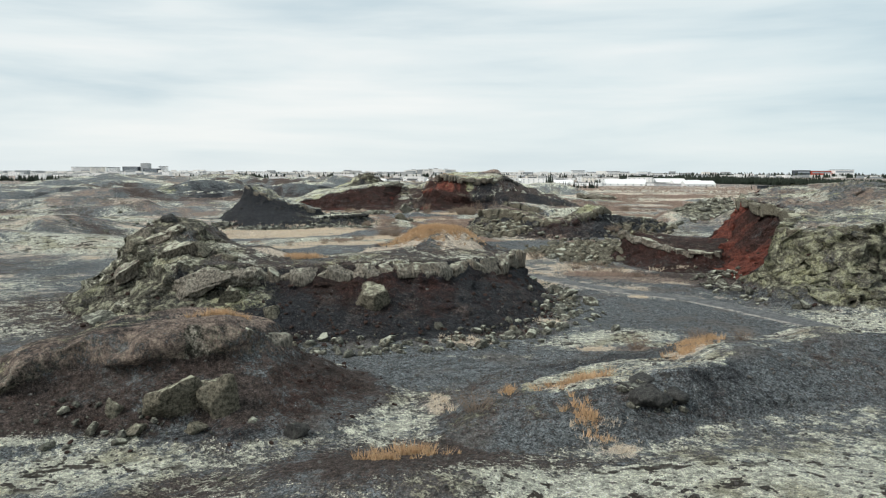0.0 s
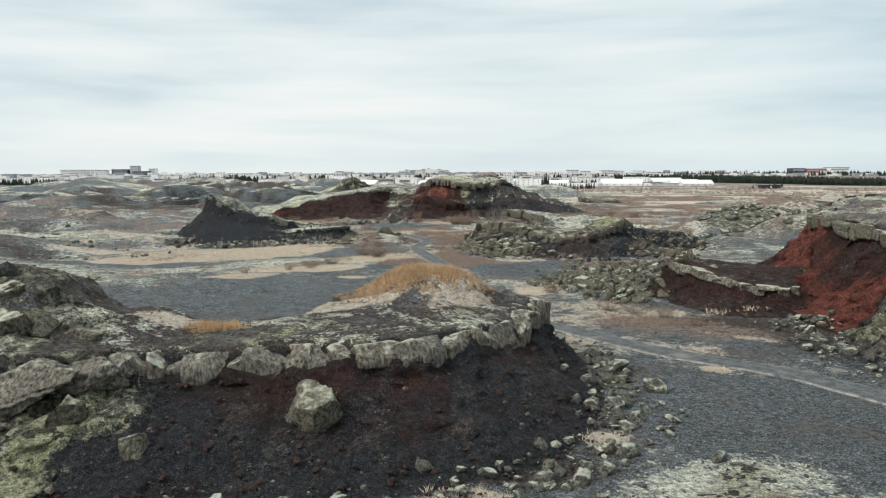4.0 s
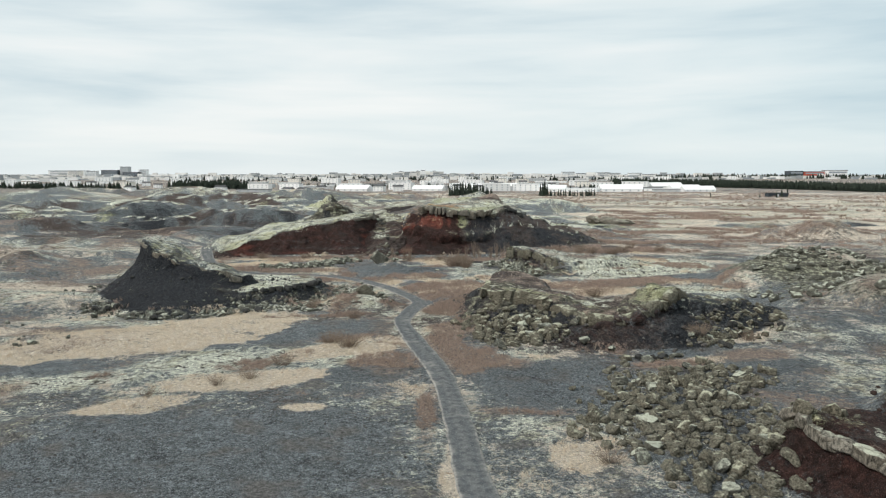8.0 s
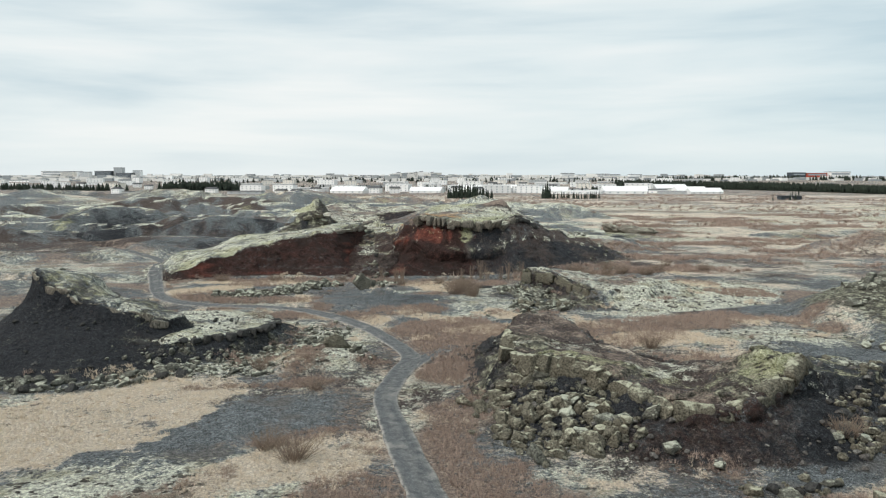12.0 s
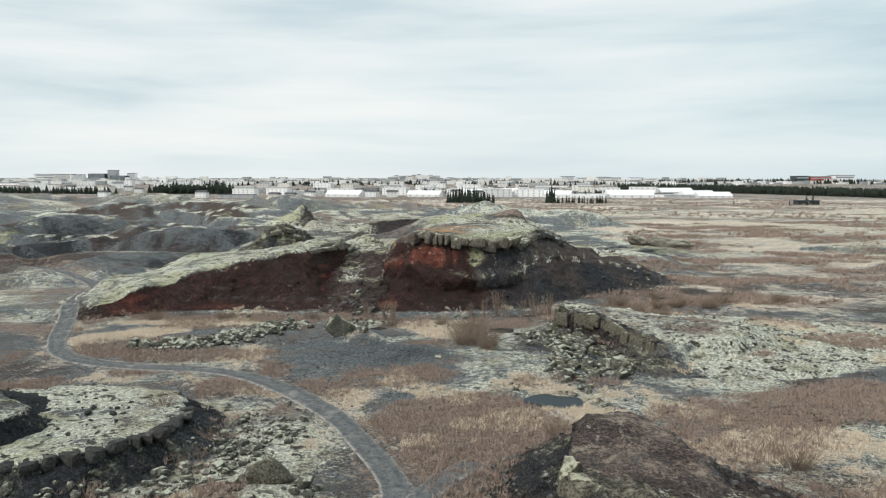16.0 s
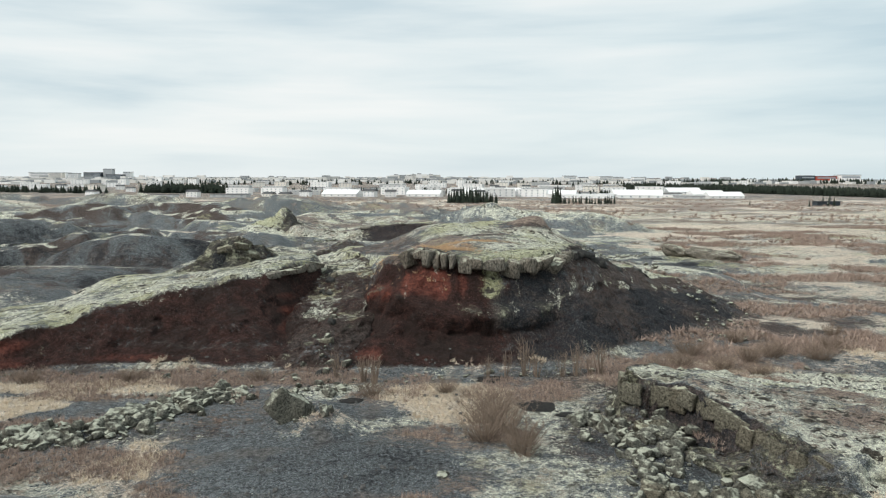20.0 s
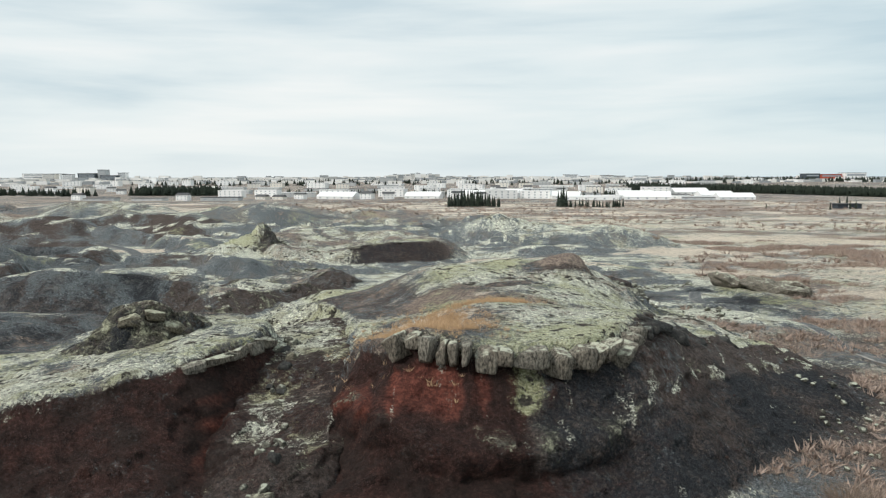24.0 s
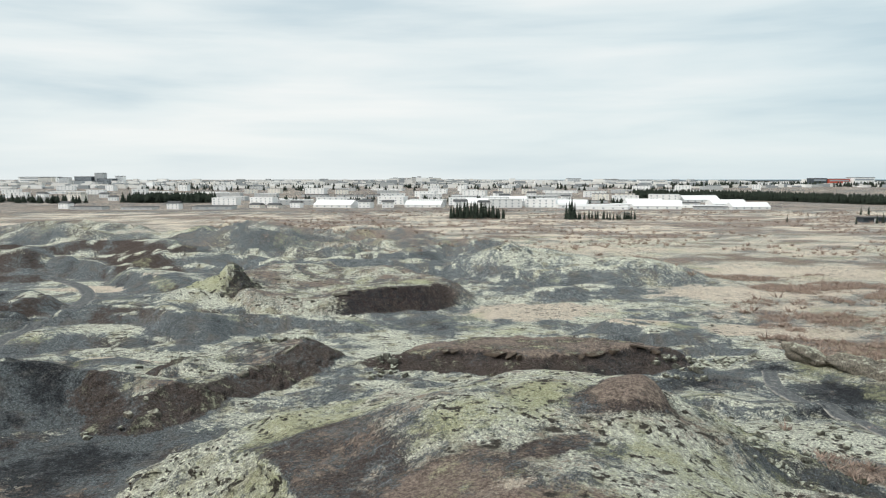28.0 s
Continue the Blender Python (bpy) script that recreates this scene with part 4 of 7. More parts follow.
hill("east_scree", [(22, 99.5), (26.5, 99), (31, 102), (36, 108), (37.5, 114), (33, 117), (26, 114), (22.5, 107)],
     [(25.2, 103, 2.7), (28, 104, 2.2), (32, 108.5, 1.7), (33, 111.5, 1.3), (29.5, 111.5, 1.8), (25.5, 107.5, 2.5)],
     SCREE, wobble=0.7, rough=0.2, res=0.25, face=faces(dark=0.9, rock=0.1), top=tops(rock=0.2, dark=0.7, moss=0.1), label="low spur of dark lava scree", category="spur")
hill("knob", [(13.4, 154), (14.6, 148.5), (15.8, 143.5), (18, 138.6), (25, 136.6), (35, 138.5), (46, 146), (48, 156), (37, 164), (23, 163.5), (14.8, 158.4)],
     [(15.0, 153.4, 2.5), (17.0, 152.4, 2.5), (18.6, 149.3, 2.3), (19.8, 145.8, 1.9), (21.2, 143.4, 1.5), (25, 145, 1.6), (28.5, 148.4, 1.8), (29, 152, 1.5), (25, 155.6, 1.5), (20, 156.6, 1.9), (15.8, 155.6, 2.4)],
     [(0, 0), (0.4, 0.10), (0.72, 0.26), (0.84, 0.93), (1, 1)], wobble=0.5, rough=0.30, res=0.2, face=None, top=tops(moss=0.72, yellow=0.12, dark=0.25, rock=0.15, heath=0.2, spots=[("heath", [(25, 147.5, 2.4, 1.2, 20), (27, 153, 2.0, 1.0, 0)])]),
     label="broken lava knoll with a sheet of pale moss")
hill("red_hill_west", [(-35.5, 162), (-32, 161.4), (-28, 165.0), (-22, 165.8), (-16, 165), (-10, 164.8), (-6.4, 168), (-5.4, 176), (-5.6, 186), (-7, 194), (-12, 200), (-22, 201), (-33, 197), (-42, 188), (-42.5, 177), (-39, 167.5)],
     [(-33, 165, 1.1), (-28.4, 169.2, 2.7), (-23.4, 172.6, 4.1), (-18.4, 174.6, 5.2), (-14.2, 176.6, 6.0), (-10.8, 180, 6.4), (-8.9, 184.5, 6.6), (-10, 188.6, 6.5), (-14, 191, 6.7), (-20, 189.4, 6.0), (-27, 186, 4.6), (-35, 180, 2.6), (-37.5, 171, 1.3)],
     [(0, 0), (0.28, 0.12), (0.50, 0.30), (0.86, 0.80), (0.95, 0.94), (1, 1)], wobble=0.7, rough=0.20, res=0.28, face=None,
     top=tops(moss=0.74, yellow=0.20, rock=0.1, brown=0.6, dark=0.15, spots=[("-moss", [(-14.5, 195, 5.5, 5, 15)]), ("-yellow", [(-14.5, 195, 5.5, 5, 15)]), ("heath", [(-15, 194.5, 4.5, 3.2, 15)])]), label="west lobe of a cut red scoria hill with mossy top")
hill("red_hill_east", [(-6.4, 168), (-4.6, 164.6), (-1, 163.2), (5.5, 163.8), (11, 164.8), (16, 167), (22, 172), (28, 176.6), (34.5, 182), (39, 189), (37, 200), (31, 212), (22, 224), (8, 229), (-6, 227), (-18, 217), (-21, 207), (-12, 200), (-8, 192), (-6.8, 182)],
     [(-2.3, 184, 6.0), (-1.9, 179, 6.5), (-0.4, 176.6, 7.5), (1.8, 175.4, 8.5), (4.2, 174.5, 8.1), (7, 174.5, 7.7), (9.8, 175.0, 7.7), (12.8, 176.4, 7.8), (15.2, 179.4, 8.0), (16.6, 182, 8.2), (19.6, 184.8, 6.8), (23, 188, 5.2), (28, 191.4, 3.5), (34, 195.6, 2.0), (33, 198, 1.8), (24.5, 197, 4.6),
      (19.8, 203, 6.8), (19, 212, 7.0), (12, 216, 7.0), (4, 214, 6.2), (-6, 212, 5.2), (-11, 208, 4.4), (-4.4, 198, 5.8), (-3, 190, 6.2)],
     [(0, 0), (0.15, 0.07), (0.5, 0.44), (0.85, 0.86), (0.95, 0.97), (1, 1)], peaks=[(8, 184, 8.1), (9.7, 194.4, 7.8), (6, 203, 8.9), (10.5, 205, 9.0), (16.2, 203.5, 9.6)], wobble=0.55, rough=0.22, res=0.25,
     face=None, top=tops(moss=0.76, yellow=0.26, brown=0.62, dark=0.12, heath=0.12, spots=[("brown", [(15.6, 202.6, 4, 3, 0), (9, 196, 4, 2, 0)]),
         ("moss", [(11.5, 180, 5.5, 8.5, 0), (18, 195, 5, 9, 0), (5, 208, 9, 5, 10), (-8, 209, 6, 3, 20)]), ("yellow", [(10, 203, 3.2, 2.4, 20), (9, 175.5, 6, 4.2, 10)]),
         ("-moss", [(2.4, 181, 4.2, 6.0, 10), (-3, 197, 4.5, 7, 15), (4.2, 192.5, 3.6, 3.6, 20), (-6, 204, 4, 3.5, 30), (15.6, 202.4, 3.6, 2.2, 20), (9.6, 196.6, 2.4, 1.0, 30)]), ("-yellow", [(2.4, 181, 4.2, 6.0, 10), (-3, 197, 4.5, 7, 15), (15.6, 202.4, 3.6, 2.2, 20), (9.6, 196.6, 2.4, 1.0, 30)]),
         ("straw", [(2.6, 183, 3.6, 5.5, 10), (7.5, 188.5, 3.5, 1.4, 0), (6.2, 191.6, 1.6, 1.0, 20)]), ("heath", [(1.4, 179.5, 4.0, 4.5, 10), (3.4, 193, 3.4, 3.2, 20), (8, 190, 5, 1.6, 0), (15.8, 203, 3.2, 2.0, 20)])]),
     label="east lobe of a cut red scoria hill with yellow moss")
hill("back_knoll", [(-26, 184), (-22, 180.4), (-17, 179.6), (-13, 182), (-10.4, 186), (-12, 191), (-18, 193), (-24, 190)], [(-18.2, 184.2, 8.3), (-16.6, 184.2, 8.7), (-14.6, 185.6, 7.5), (-13.2, 186.4, 6.8), (-14.4, 187, 7.0), (-17.4, 185.8, 8.2)],
     [(0, 0), (0.3, 0.55), (0.7, 0.80), (1, 1)], wobble=0.5, rough=0.24, res=0.25, face=faces(rock=0.62, brown=0.8, dark=0.3), top=tops(rock=0.6, yellow=0.0, brown=0.8, dark=0.2), label="small dark knoll with olive moss on the red hill", category="knoll")
hill("gully_floor", [(-9.5, 164.8), (-6.4, 163.4), (-3, 164.8), (0, 172), (0, 186), (-1, 198), (-9, 200), (-12, 192), (-12, 178), (-11, 168)],
     [(-7.6, 173, 2.2), (-4.6, 172, 2.6), (-2.4, 176, 4.0), (-2.2, 185, 5.2), (-4, 194, 5.4), (-8, 194, 5.3), (-9.6, 186, 4.8), (-9.4, 176, 3.2)],
     ROUNDED, wobble=0.9, rough=0.30, res=0.22, face=faces(brown=0.9, dark=0.1, red=0.5), top=tops(moss=0.10, brown=0.9, red=0.5, rock=0.05, spots=[("moss", [(-6.8, 189, 2.4, 5, 0)])]), label="grey gully floor with mossy rubble between red hills", category="gully")
hill("brown_bank", [(-4, 239.5), (6, 240), (16, 235), (27, 238), (35.5, 243), (34, 251), (20, 257), (5, 254.5), (-4, 247)],
     [(0, 243.6, 1.6), (8, 244.4, 2.0), (16, 240.4, 2.2), (26, 243.4, 2.4), (31.5, 246.5, 1.8), (20, 252, 1.8), (5, 250.5, 1.6)], SCREE, wobble=1.0, rough=0.3, res=0.4,
     face=faces(brown=0.95, dark=0.25), top=tops(brown=0.8, heath=0.6, moss=0.0), label="long brown earth bank with a bare face", category="bank")
hill("cone_ridge", [(-29, 281), (-25, 277.6), (-17, 275.6), (-6.5, 276.2), (3, 279.6), (9, 283), (14, 292), (8, 308), (-12, 320), (-32, 316), (-39, 300), (-33, 288)],
     [(-26, 283, 3.0), (-21, 281.4, 2.6), (-16.5, 280.8, 2.3), (-8.4, 283, 3.6), (-2, 284.6, 4.0), (4, 287, 3.8), (5.6, 298, 3.6), (-6, 308, 4.6), (-24, 309, 5.0), (-31, 300, 4.6)],
     [(0, 0), (0.14, 0.10), (0.55, 0.62), (0.85, 0.96), (1, 1)], peaks=[(-15, 290, 1.6), (-10, 296, 2.6)], wobble=1.0, rough=0.22, res=0.4, face=None,
     top=tops(moss=0.55, brown=0.7, heath=0.3, spots=[("yellow", [(1, 290, 5, 4, 0)]), ("moss", [(10, 290, 6, 6, 0)])]), label="old crater ridge with a bare brown wall", category="ridge")
hill("moss_cone", [(-45, 284), (-41, 282.4), (-33, 283.4), (-26, 283), (-22, 288), (-23, 297), (-31, 301), (-39, 296), (-41, 289)],
     [(-31.6, 288.4, 6.3), (-30.4, 288, 6.7), (-29.4, 289.4, 6.2), (-30.6, 290.6, 6.2)], [(0, 0), (0.14, 0.16), (0.34, 0.22), (0.7, 0.62), (0.92, 0.95), (1, 1)], wobble=0.8, rough=0.3, res=0.35,
     face=None, top=tops(rock=0.6, brown=0.6, moss=0.2), label="small steep moss cone with one flank painted lit", category="cone")
hill("brown_ridge", [(-30, 224.5), (-27, 221), (-21.5, 219.6), (-17.6, 224.6), (-13.6, 233.5), (-8.6, 239), (-6, 246), (-12, 253), (-20, 250), (-26, 240), (-31, 231)],
     [(-26, 227.6, 1.2), (-22.4, 227.2, 1.9), (-18.2, 233, 2.0), (-15.4, 238.4, 1.9), (-12, 243.4, 2.0), (-12, 248, 1.8), (-19, 245, 2.0), (-25, 235, 1.8)],
     [(0, 0), (0.12, 0.08), (0.7, 0.74), (0.9, 0.97), (1, 1)], wobble=1.2, rough=0.26, res=0.32, face=faces(brown=0.78, dark=0.12, rock=0.15), top=tops(moss=0.55, brown=0.6, heath=0.25, dark=0.3),
     label="curved brown earth ridge with a bare steep face", category="ridge")


def east_face(x, y, s, up, sd):
    n, m = fbm(x, y, 2.2, 4, sd + 11), fbm(x, y, 6.0, 3, sd + 13)
    front = 1 - ramp(y - 0.75 * np.clip(x - 9, 0, None) + 1.5 * n, 178.5, 183)
    gully = front * (1 - ramp(x + 0.08 * (y - 166) + 0.8 * n, -6.0, -3.8))
    # Below the ledge: darker scoria, with the undercut's shade painted into it.
    wall = 1 - ramp(s + 0.03 * n, 0.57, 0.63)
    black = ramp(x + 1.2 * n, 6.5, 10.0) * (1 - wall)
    east = ramp(x + 0.8 * n, 13.0, 17)
    streak = vnoise(x / 0.5, y / 6, None, sd + 23) * (1 - wall)
    ledge = np.exp(-((s - 0.67) / 0.05) ** 2)
    bright = blob(x, y, [(3.6, 173.2, 5.4, 1.8, 0), (-2.8, 173.5, 2.4, 3.4, 10)], 0.5) * (1 - wall) + 0.6 * blob(x, y, [(-2.6, 166.0, 2.2, 1.6, 0)], 0.6)
    red = (0.92 * wall * (1 - 0.55 * ramp(x, 5, 12)) + (0.72 - 0.62 * black) * (1 - wall)) * (1 - 0.55 * east) + 0.75 * bright + 0.3 * m + 0.3 * streak
    keep = front * (1 - gully)
    back = 1 - front
    far = ramp(x, 20, 26)
    grey = keep * east
    return dict(red=red * keep, brown=0.85 + 0.5 * n - 0.45 * back - 0.5 * gully, dark=(0.20 * wall + 0.45 * wall * ramp(x, 5, 12) + 0.60 * black * (1 - 0.5 * east) - 0.05 * east - 0.4 * m) * keep + 0.15 * gully + 0.25 * back + 0.3 * m * back + 0.35 * back * far,
                rock=(0.35 * gully + 0.35 * back + 0.6 * n) * (1 - 0.8 * keep) + 0.45 * ledge * keep * ramp(n, 0, 0.4),
                moss=0.2 * keep * (1 - wall) * (1 - east) * ramp(streak + 0.5 * n, 0.35, 0.8) + (0.40 * gully + 0.55 * back - 0.3 * back * far + 0.8 * n + 0.3 * m) * (1 - keep) + 0.42 * grey * ramp(streak + n, 0.35, 0.8) + 0.25 * ledge * keep * ramp(streak, 0.2, 0.7), yellow=0.85 * blob(x, y, [(8.0, 173.2, 0.9, 1.0, 0)], 0.6) * front + 0.25 * back + 0.5 * m * back)


def cliff_face(x, y, s, up, sd):
    n, m = fbm(x, y, 2.2, 4, sd + 11), fbm(x, y, 6.0, 3, sd + 13)
    hollow = ramp(y + 0.8 * n, 54.6, 57) * (1 - ramp(y + n, 76, 83)) * (1 - ramp(x, 33, 40))
    return dict(red=(1.55 + 0.9 * m + 0.5 * n) * hollow + 0.35 * m + 0.1, brown=0.6 + 0.5 * n, rock=0.75 - 0.9 * hollow + 0.6 * n, yellow=0.12 + 0.7 * m - hollow, dark=0.3 - 0.5 * n)


def crater_face(x, y, s, up, sd):
    n, m = fbm(x, y, 3.2, 4, sd + 11, 0.6), fbm(x, y, 9.0, 3, sd + 13)
    pit = ramp(x + 2 * n, -15, -9) * (1 - ramp(y - 0.3 * np.clip(x, 0, None), 284, 289)) * (1 - ramp(x, 6, 10))
    return dict(brown=0.6 + 0.3 * n + 0.5 * pit, dark=0.1 + 0.35 * pit + 0.4 * m, moss=0.55 * (1 - pit) + 0.7 * m * (1 - pit), heath=0.35 * (1 - pit) + 0.5 * n * (1 - pit), red=0.35 * pit)


def cone_face(x, y, s, up, sd):
    n, m = fbm(x, y, 2.6, 4, sd + 11, 0.6), fbm(x, y, 7.0, 3, sd + 13)
    # One flank bright moss, the other dark: sidelight painted into the cover.
    lit = (1 - ramp(x - 0.5 * (y - 288) + 1.5 * n, -31.5, -28.5)) * (1 - ramp(y, 291, 296))
    return dict(moss=0.85 * lit + 0.3 * n, yellow=0.75 * lit * ramp(s, 0.25, 0.4) + 0.3 * m, brown=0.7, dark=0.5 * (1 - lit), rock=0.5 * (1 - lit) + 0.5 * n)


def mound_face(x, y, s, up, sd):
    n, m = fbm(x, y, 1.6, 4, sd + 11), fbm(x, y, 4.0, 3, sd + 13)
    crust = ramp(s, 0.78, 0.86)
    foot = 1 - ramp(s, 0.10, 0.38)
    east = ramp(x, -6.4, -4.6)
    return dict(red=0.15 + 0.35 * east * (1 - foot) + 0.4 * m - 0.3 * foot, brown=0.85 - 0.4 * foot + 0.5 * n, heath=0.45 * crust + 0.4 * m * crust, dark=0.3 * foot - 0.4 * m + 0.25 * (1 - crust) * (1 - east), rock=0.62 * crust * (1 - east) * ramp(-y, -28, -26.5) + 0.5 * n * crust, moss=0.55 * crust * (1 - east) * ramp(n, 0.0, 0.4) + 0.75 * foot * ramp(m + n - 0.12 * (x + 7), -0.2, 0.4))


def boulder_face(x, y, s, up, sd):
    n, m = fbm(x, y, 2.2, 4, sd + 11), fbm(x, y, 6.0, 3, sd + 13)
    east = ramp(x - 0.2 * (y - 100) + n, 20, 23.5)
    west = 1 - ramp(x + n, 10.5, 13)
    return dict(red=(0.42 + 0.5 * m) * (1 - east) * (1 - west), brown=0.85 - 0.7 * east + 0.5 * n, dark=0.45 + 0.4 * east + 0.2 * west - 0.5 * m, rock=-0.1 + 0.4 * west + 0.6 * n, moss=0.3 * east * ramp(n, 0.1, 0.5))


def mesa_face(x, y, s, up, sd):
    n, m = fbm(x, y, 2.2, 4, sd + 11), fbm(x, y, 5.0, 3, sd + 13)
    west = ramp(-x, 7.5, 11)
    streak = vnoise(x / 0.45, y / 4, None, sd + 23)
    return dict(red=0.05 + 0.5 * m + 0.12 * streak + 0.36 * ramp(s, 0.6, 0.85) - 0.2 * west, brown=0.82 + 0.4 * n, dark=0.88 - 0.4 * m + 0.2 * streak, rock=-0.2 + 0.95 * west + 0.7 * n,
                moss=0.4 * west * ramp(n, 0.0, 0.4), yellow=0.85 * west * ramp(m, -0.1, 0.3))


def west_face(x, y, s, up, sd):
    n, m = fbm(x, y, 2.2, 4, sd + 11), fbm(x, y, 6.0, 3, sd + 13)
    layer = 0.2 * np.sin(up * 5.0 + 2 * m)
    cut = ramp(x, -38, -31) * (1 - ramp(y + 1.5 * n, 184, 188)) * (1 - ramp(x - 0.1 * (y - 170) + 0.8 * n, -9.2, -7.2))
    bright = blob(x, y, [(-21, 167.4, 4.0, 1.4, 0), (-9.6, 175, 1.6, 4, 0), (-31, 166, 4, 2, 30)], 0.6)
    return dict(red=(0.80 + 0.25 * m + 0.6 * layer + 0.52 * bright) * cut, brown=0.85 + 0.4 * n, dark=0.08 * cut - 0.3 * m + 0.1 * (1 - cut), moss=(0.55 + 0.7 * n) * (1 - cut) + 0.2 * ramp(s, 0.8, 0.92) * cut * ramp(n, 0, 0.3), rock=0.3 * n + 0.25 * (1 - cut))


def knoll_face(x, y, s, up, sd):
    n = fbm(x, y, 2.2, 5, sd + 11, 0.62)
    broken = 1 - ramp(x - 0.25 * (150 - y), 17.5, 21)
    hollow = blob(x, y, [(17.2, 149.4, 1.4, 3.4, 25)], 0.4)
    return dict(rock=0.6 * broken + 0.7 * n - 0.8 * hollow, brown=0.6 * broken + 0.5 * hollow, dark=0.25 + 0.3 * hollow, moss=0.95 * (1 - broken) + 0.8 * n * (1 - hollow))


HILLS["red_hill_east"]["face"] = east_face
HILLS["mesa"]["face"] = mesa_face
HILLS["boulder_hill"]["face"] = boulder_face
HILLS["front_mound"]["face"] = mound_face
HILLS["front_mound"]["lip"] = (0.90, 0.08, 0.55, -14.5, -6.2, 27.4)
HILLS["red_hill_east"]["shape"] = east_shape
HILLS["red_cliff"]["shape"] = cliff_shape
HILLS["red_hill_west"]["face"] = west_face
HILLS["knob"]["face"] = knoll_face
HILLS["red_cliff"]["face"] = cliff_face
HILLS["cone_ridge"]["face"] = crater_face
HILLS["moss_cone"]["face"] = cone_face
HILLS["red_hill_east"]["lip"] = (0.65, 0.06, 1.2, -4.5, 13.0, 176)
HILLS["boulder_hill"]["lip"] = (0.90, 0.08, 0.5, 12, 24, 104)
HILLS["dark_hill"]["lip"] = (0.93, 0.07, 0.6, -32.5, -20, 126)
HILLS["mesa"]["lip"] = (0.90, 0.07, 0.35, -10, 5, 48)


def build_hill(name, shown):
    h = HILLS[name]
    lo, hi = h["foot"][:, :2].min(0) - 1.6, h["foot"][:, :2].max(0) + 1.6
    nx, ny = (int((hi[k] - lo[k]) / h["res"]) + 2 for k in (0, 1))
    x, y = np.meshgrid(np.linspace(lo[0], hi[0], nx), np.linspace(lo[1], hi[1], ny))
    base = land(x, y)
    up, s, d = rise(h, x, y)
    sd = h["seed"]
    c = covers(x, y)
    slope = ramp(s, 0.06, 0.20) * (1 - ramp(s, 0.93, 0.99))
    flat = ramp(s, 0.93, 0.99)
    f = h["face"](x, y, s, up, sd)
    t = h["top"](x, y, sd)
    for key in c:
        c[key] = c[key] * (1 - slope - flat) + slope * f.get(key, 0.0) + flat * t.get(key, 0.0)
    for key in ("moss", "straw"):
        c[key] = c[key] + slope * 0.26 * ramp(fbm(x, y, 2.6, 4, sd + 29), 0.15, 0.5) * (1 - ramp(s, 0.5, 0.75)) * (1.0 if key == "moss" else 0.5) * np.clip(1 - 1.5 * np.maximum(c["red"], c["dark"]), 0, 1)
    stony = 1.5 * h["rough"] * (slope * 0.75 + 0.5 * flat)
    crag = np.clip(c["rock"] * 1.3 - 0.2, 0, 1) * (slope + flat) * min(1.0, 2.6 * h["rough"])
    z = base + np.where(d > 0, up, 0.6 * d)
    z = z + stony * (0.9 * fbm(x, y, 1.7, 5, sd + 31, 0.6) + 0.4 * np.abs(fbm(x, y, 0.8, 3, sd + 33)))
    z = z + crag * (0.75 - 1.5 * np.abs(fbm(x, y, 2.2, 4, sd + 34, 0.6)))
    z = z - slope * (1.0 - 0.5 * flat) * 1.4 * h["rough"] * np.abs(fbm(x * 1.0, y * 0.22, 1.5, 4, sd + 35, 0.6))
    dx, dy = ((stony + 0.5 * crag) * 1.1 * (vnoise(x / 0.9, y / 0.9, z / 0.5, sd + k) + 0.5 * vnoise(x / 0.4, y / 0.4, z / 0.3, sd + k + 1)) for k in (37, 40))
    if h["lip"]:
        # the crust juts out over the hollow below it
        at, wide, far, x0, x1, y1 = h["lip"]
        k = np.exp(-((s - at) / wide) ** 2) * ramp(x, x0 - 1, x0 + 1) * (1 - ramp(x, x1 - 1.5, x1 + 1.5)) * (1 - ramp(y, y1 - 1, y1 + 1))
        dy = dy - k * far * (1 + 0.4 * fbm(x, y, 2.5, 3, sd + 43))
        z = z + 0.25 * k * fbm(x, y, 1.2, 3, sd + 45)
    verts = np.stack([x + dx, y + dy, z], -1).reshape(-1, 3)
    fcs = grid_faces(nx, ny, d > -0.9)
    verts, fcs, m = trimmed(verts, fcs, packed(c))
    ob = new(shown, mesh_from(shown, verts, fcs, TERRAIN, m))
    return tagged(ob, h["label"], h["category"], "lava hills")


def axis(lo, hi, step, grow, far_lo, far_hi):
    mid = np.arange(lo, hi, step)
    up, d, v = [], step, mid[-1]
    while v < far_hi:
        d *= grow
        v += d
        up.append(v)
    down, d, v = [], step, lo
    while v > far_lo:
        d *= grow
        v -= d
        down.append(v)
    return np.array(down[::-1] + list(mid) + up)


gx, gy = axis(-42, 48, 0.42, 1.045, -3600, 3600), axis(12, 250, 0.42, 1.017, -60, 4700)
GX, GY = np.meshgrid(gx, gy)
GZ = land(GX, GY)
for h in HILLS.values():
    k = inside_box(h, GX, GY)
    GZ[k] -= 1.6 * ramp(rise(h, GX[k], GY[k])[2], 0.3, 2.5)
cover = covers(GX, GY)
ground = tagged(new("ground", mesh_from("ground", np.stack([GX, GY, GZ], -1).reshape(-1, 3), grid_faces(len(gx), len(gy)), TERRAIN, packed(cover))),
                "dark lava gravel with straw, heath and pale moss", "ground", kind="structure")
hill_obs = {name: build_hill(name, name if name not in ("knob",) else "mossy_knoll") for name in HILLS}


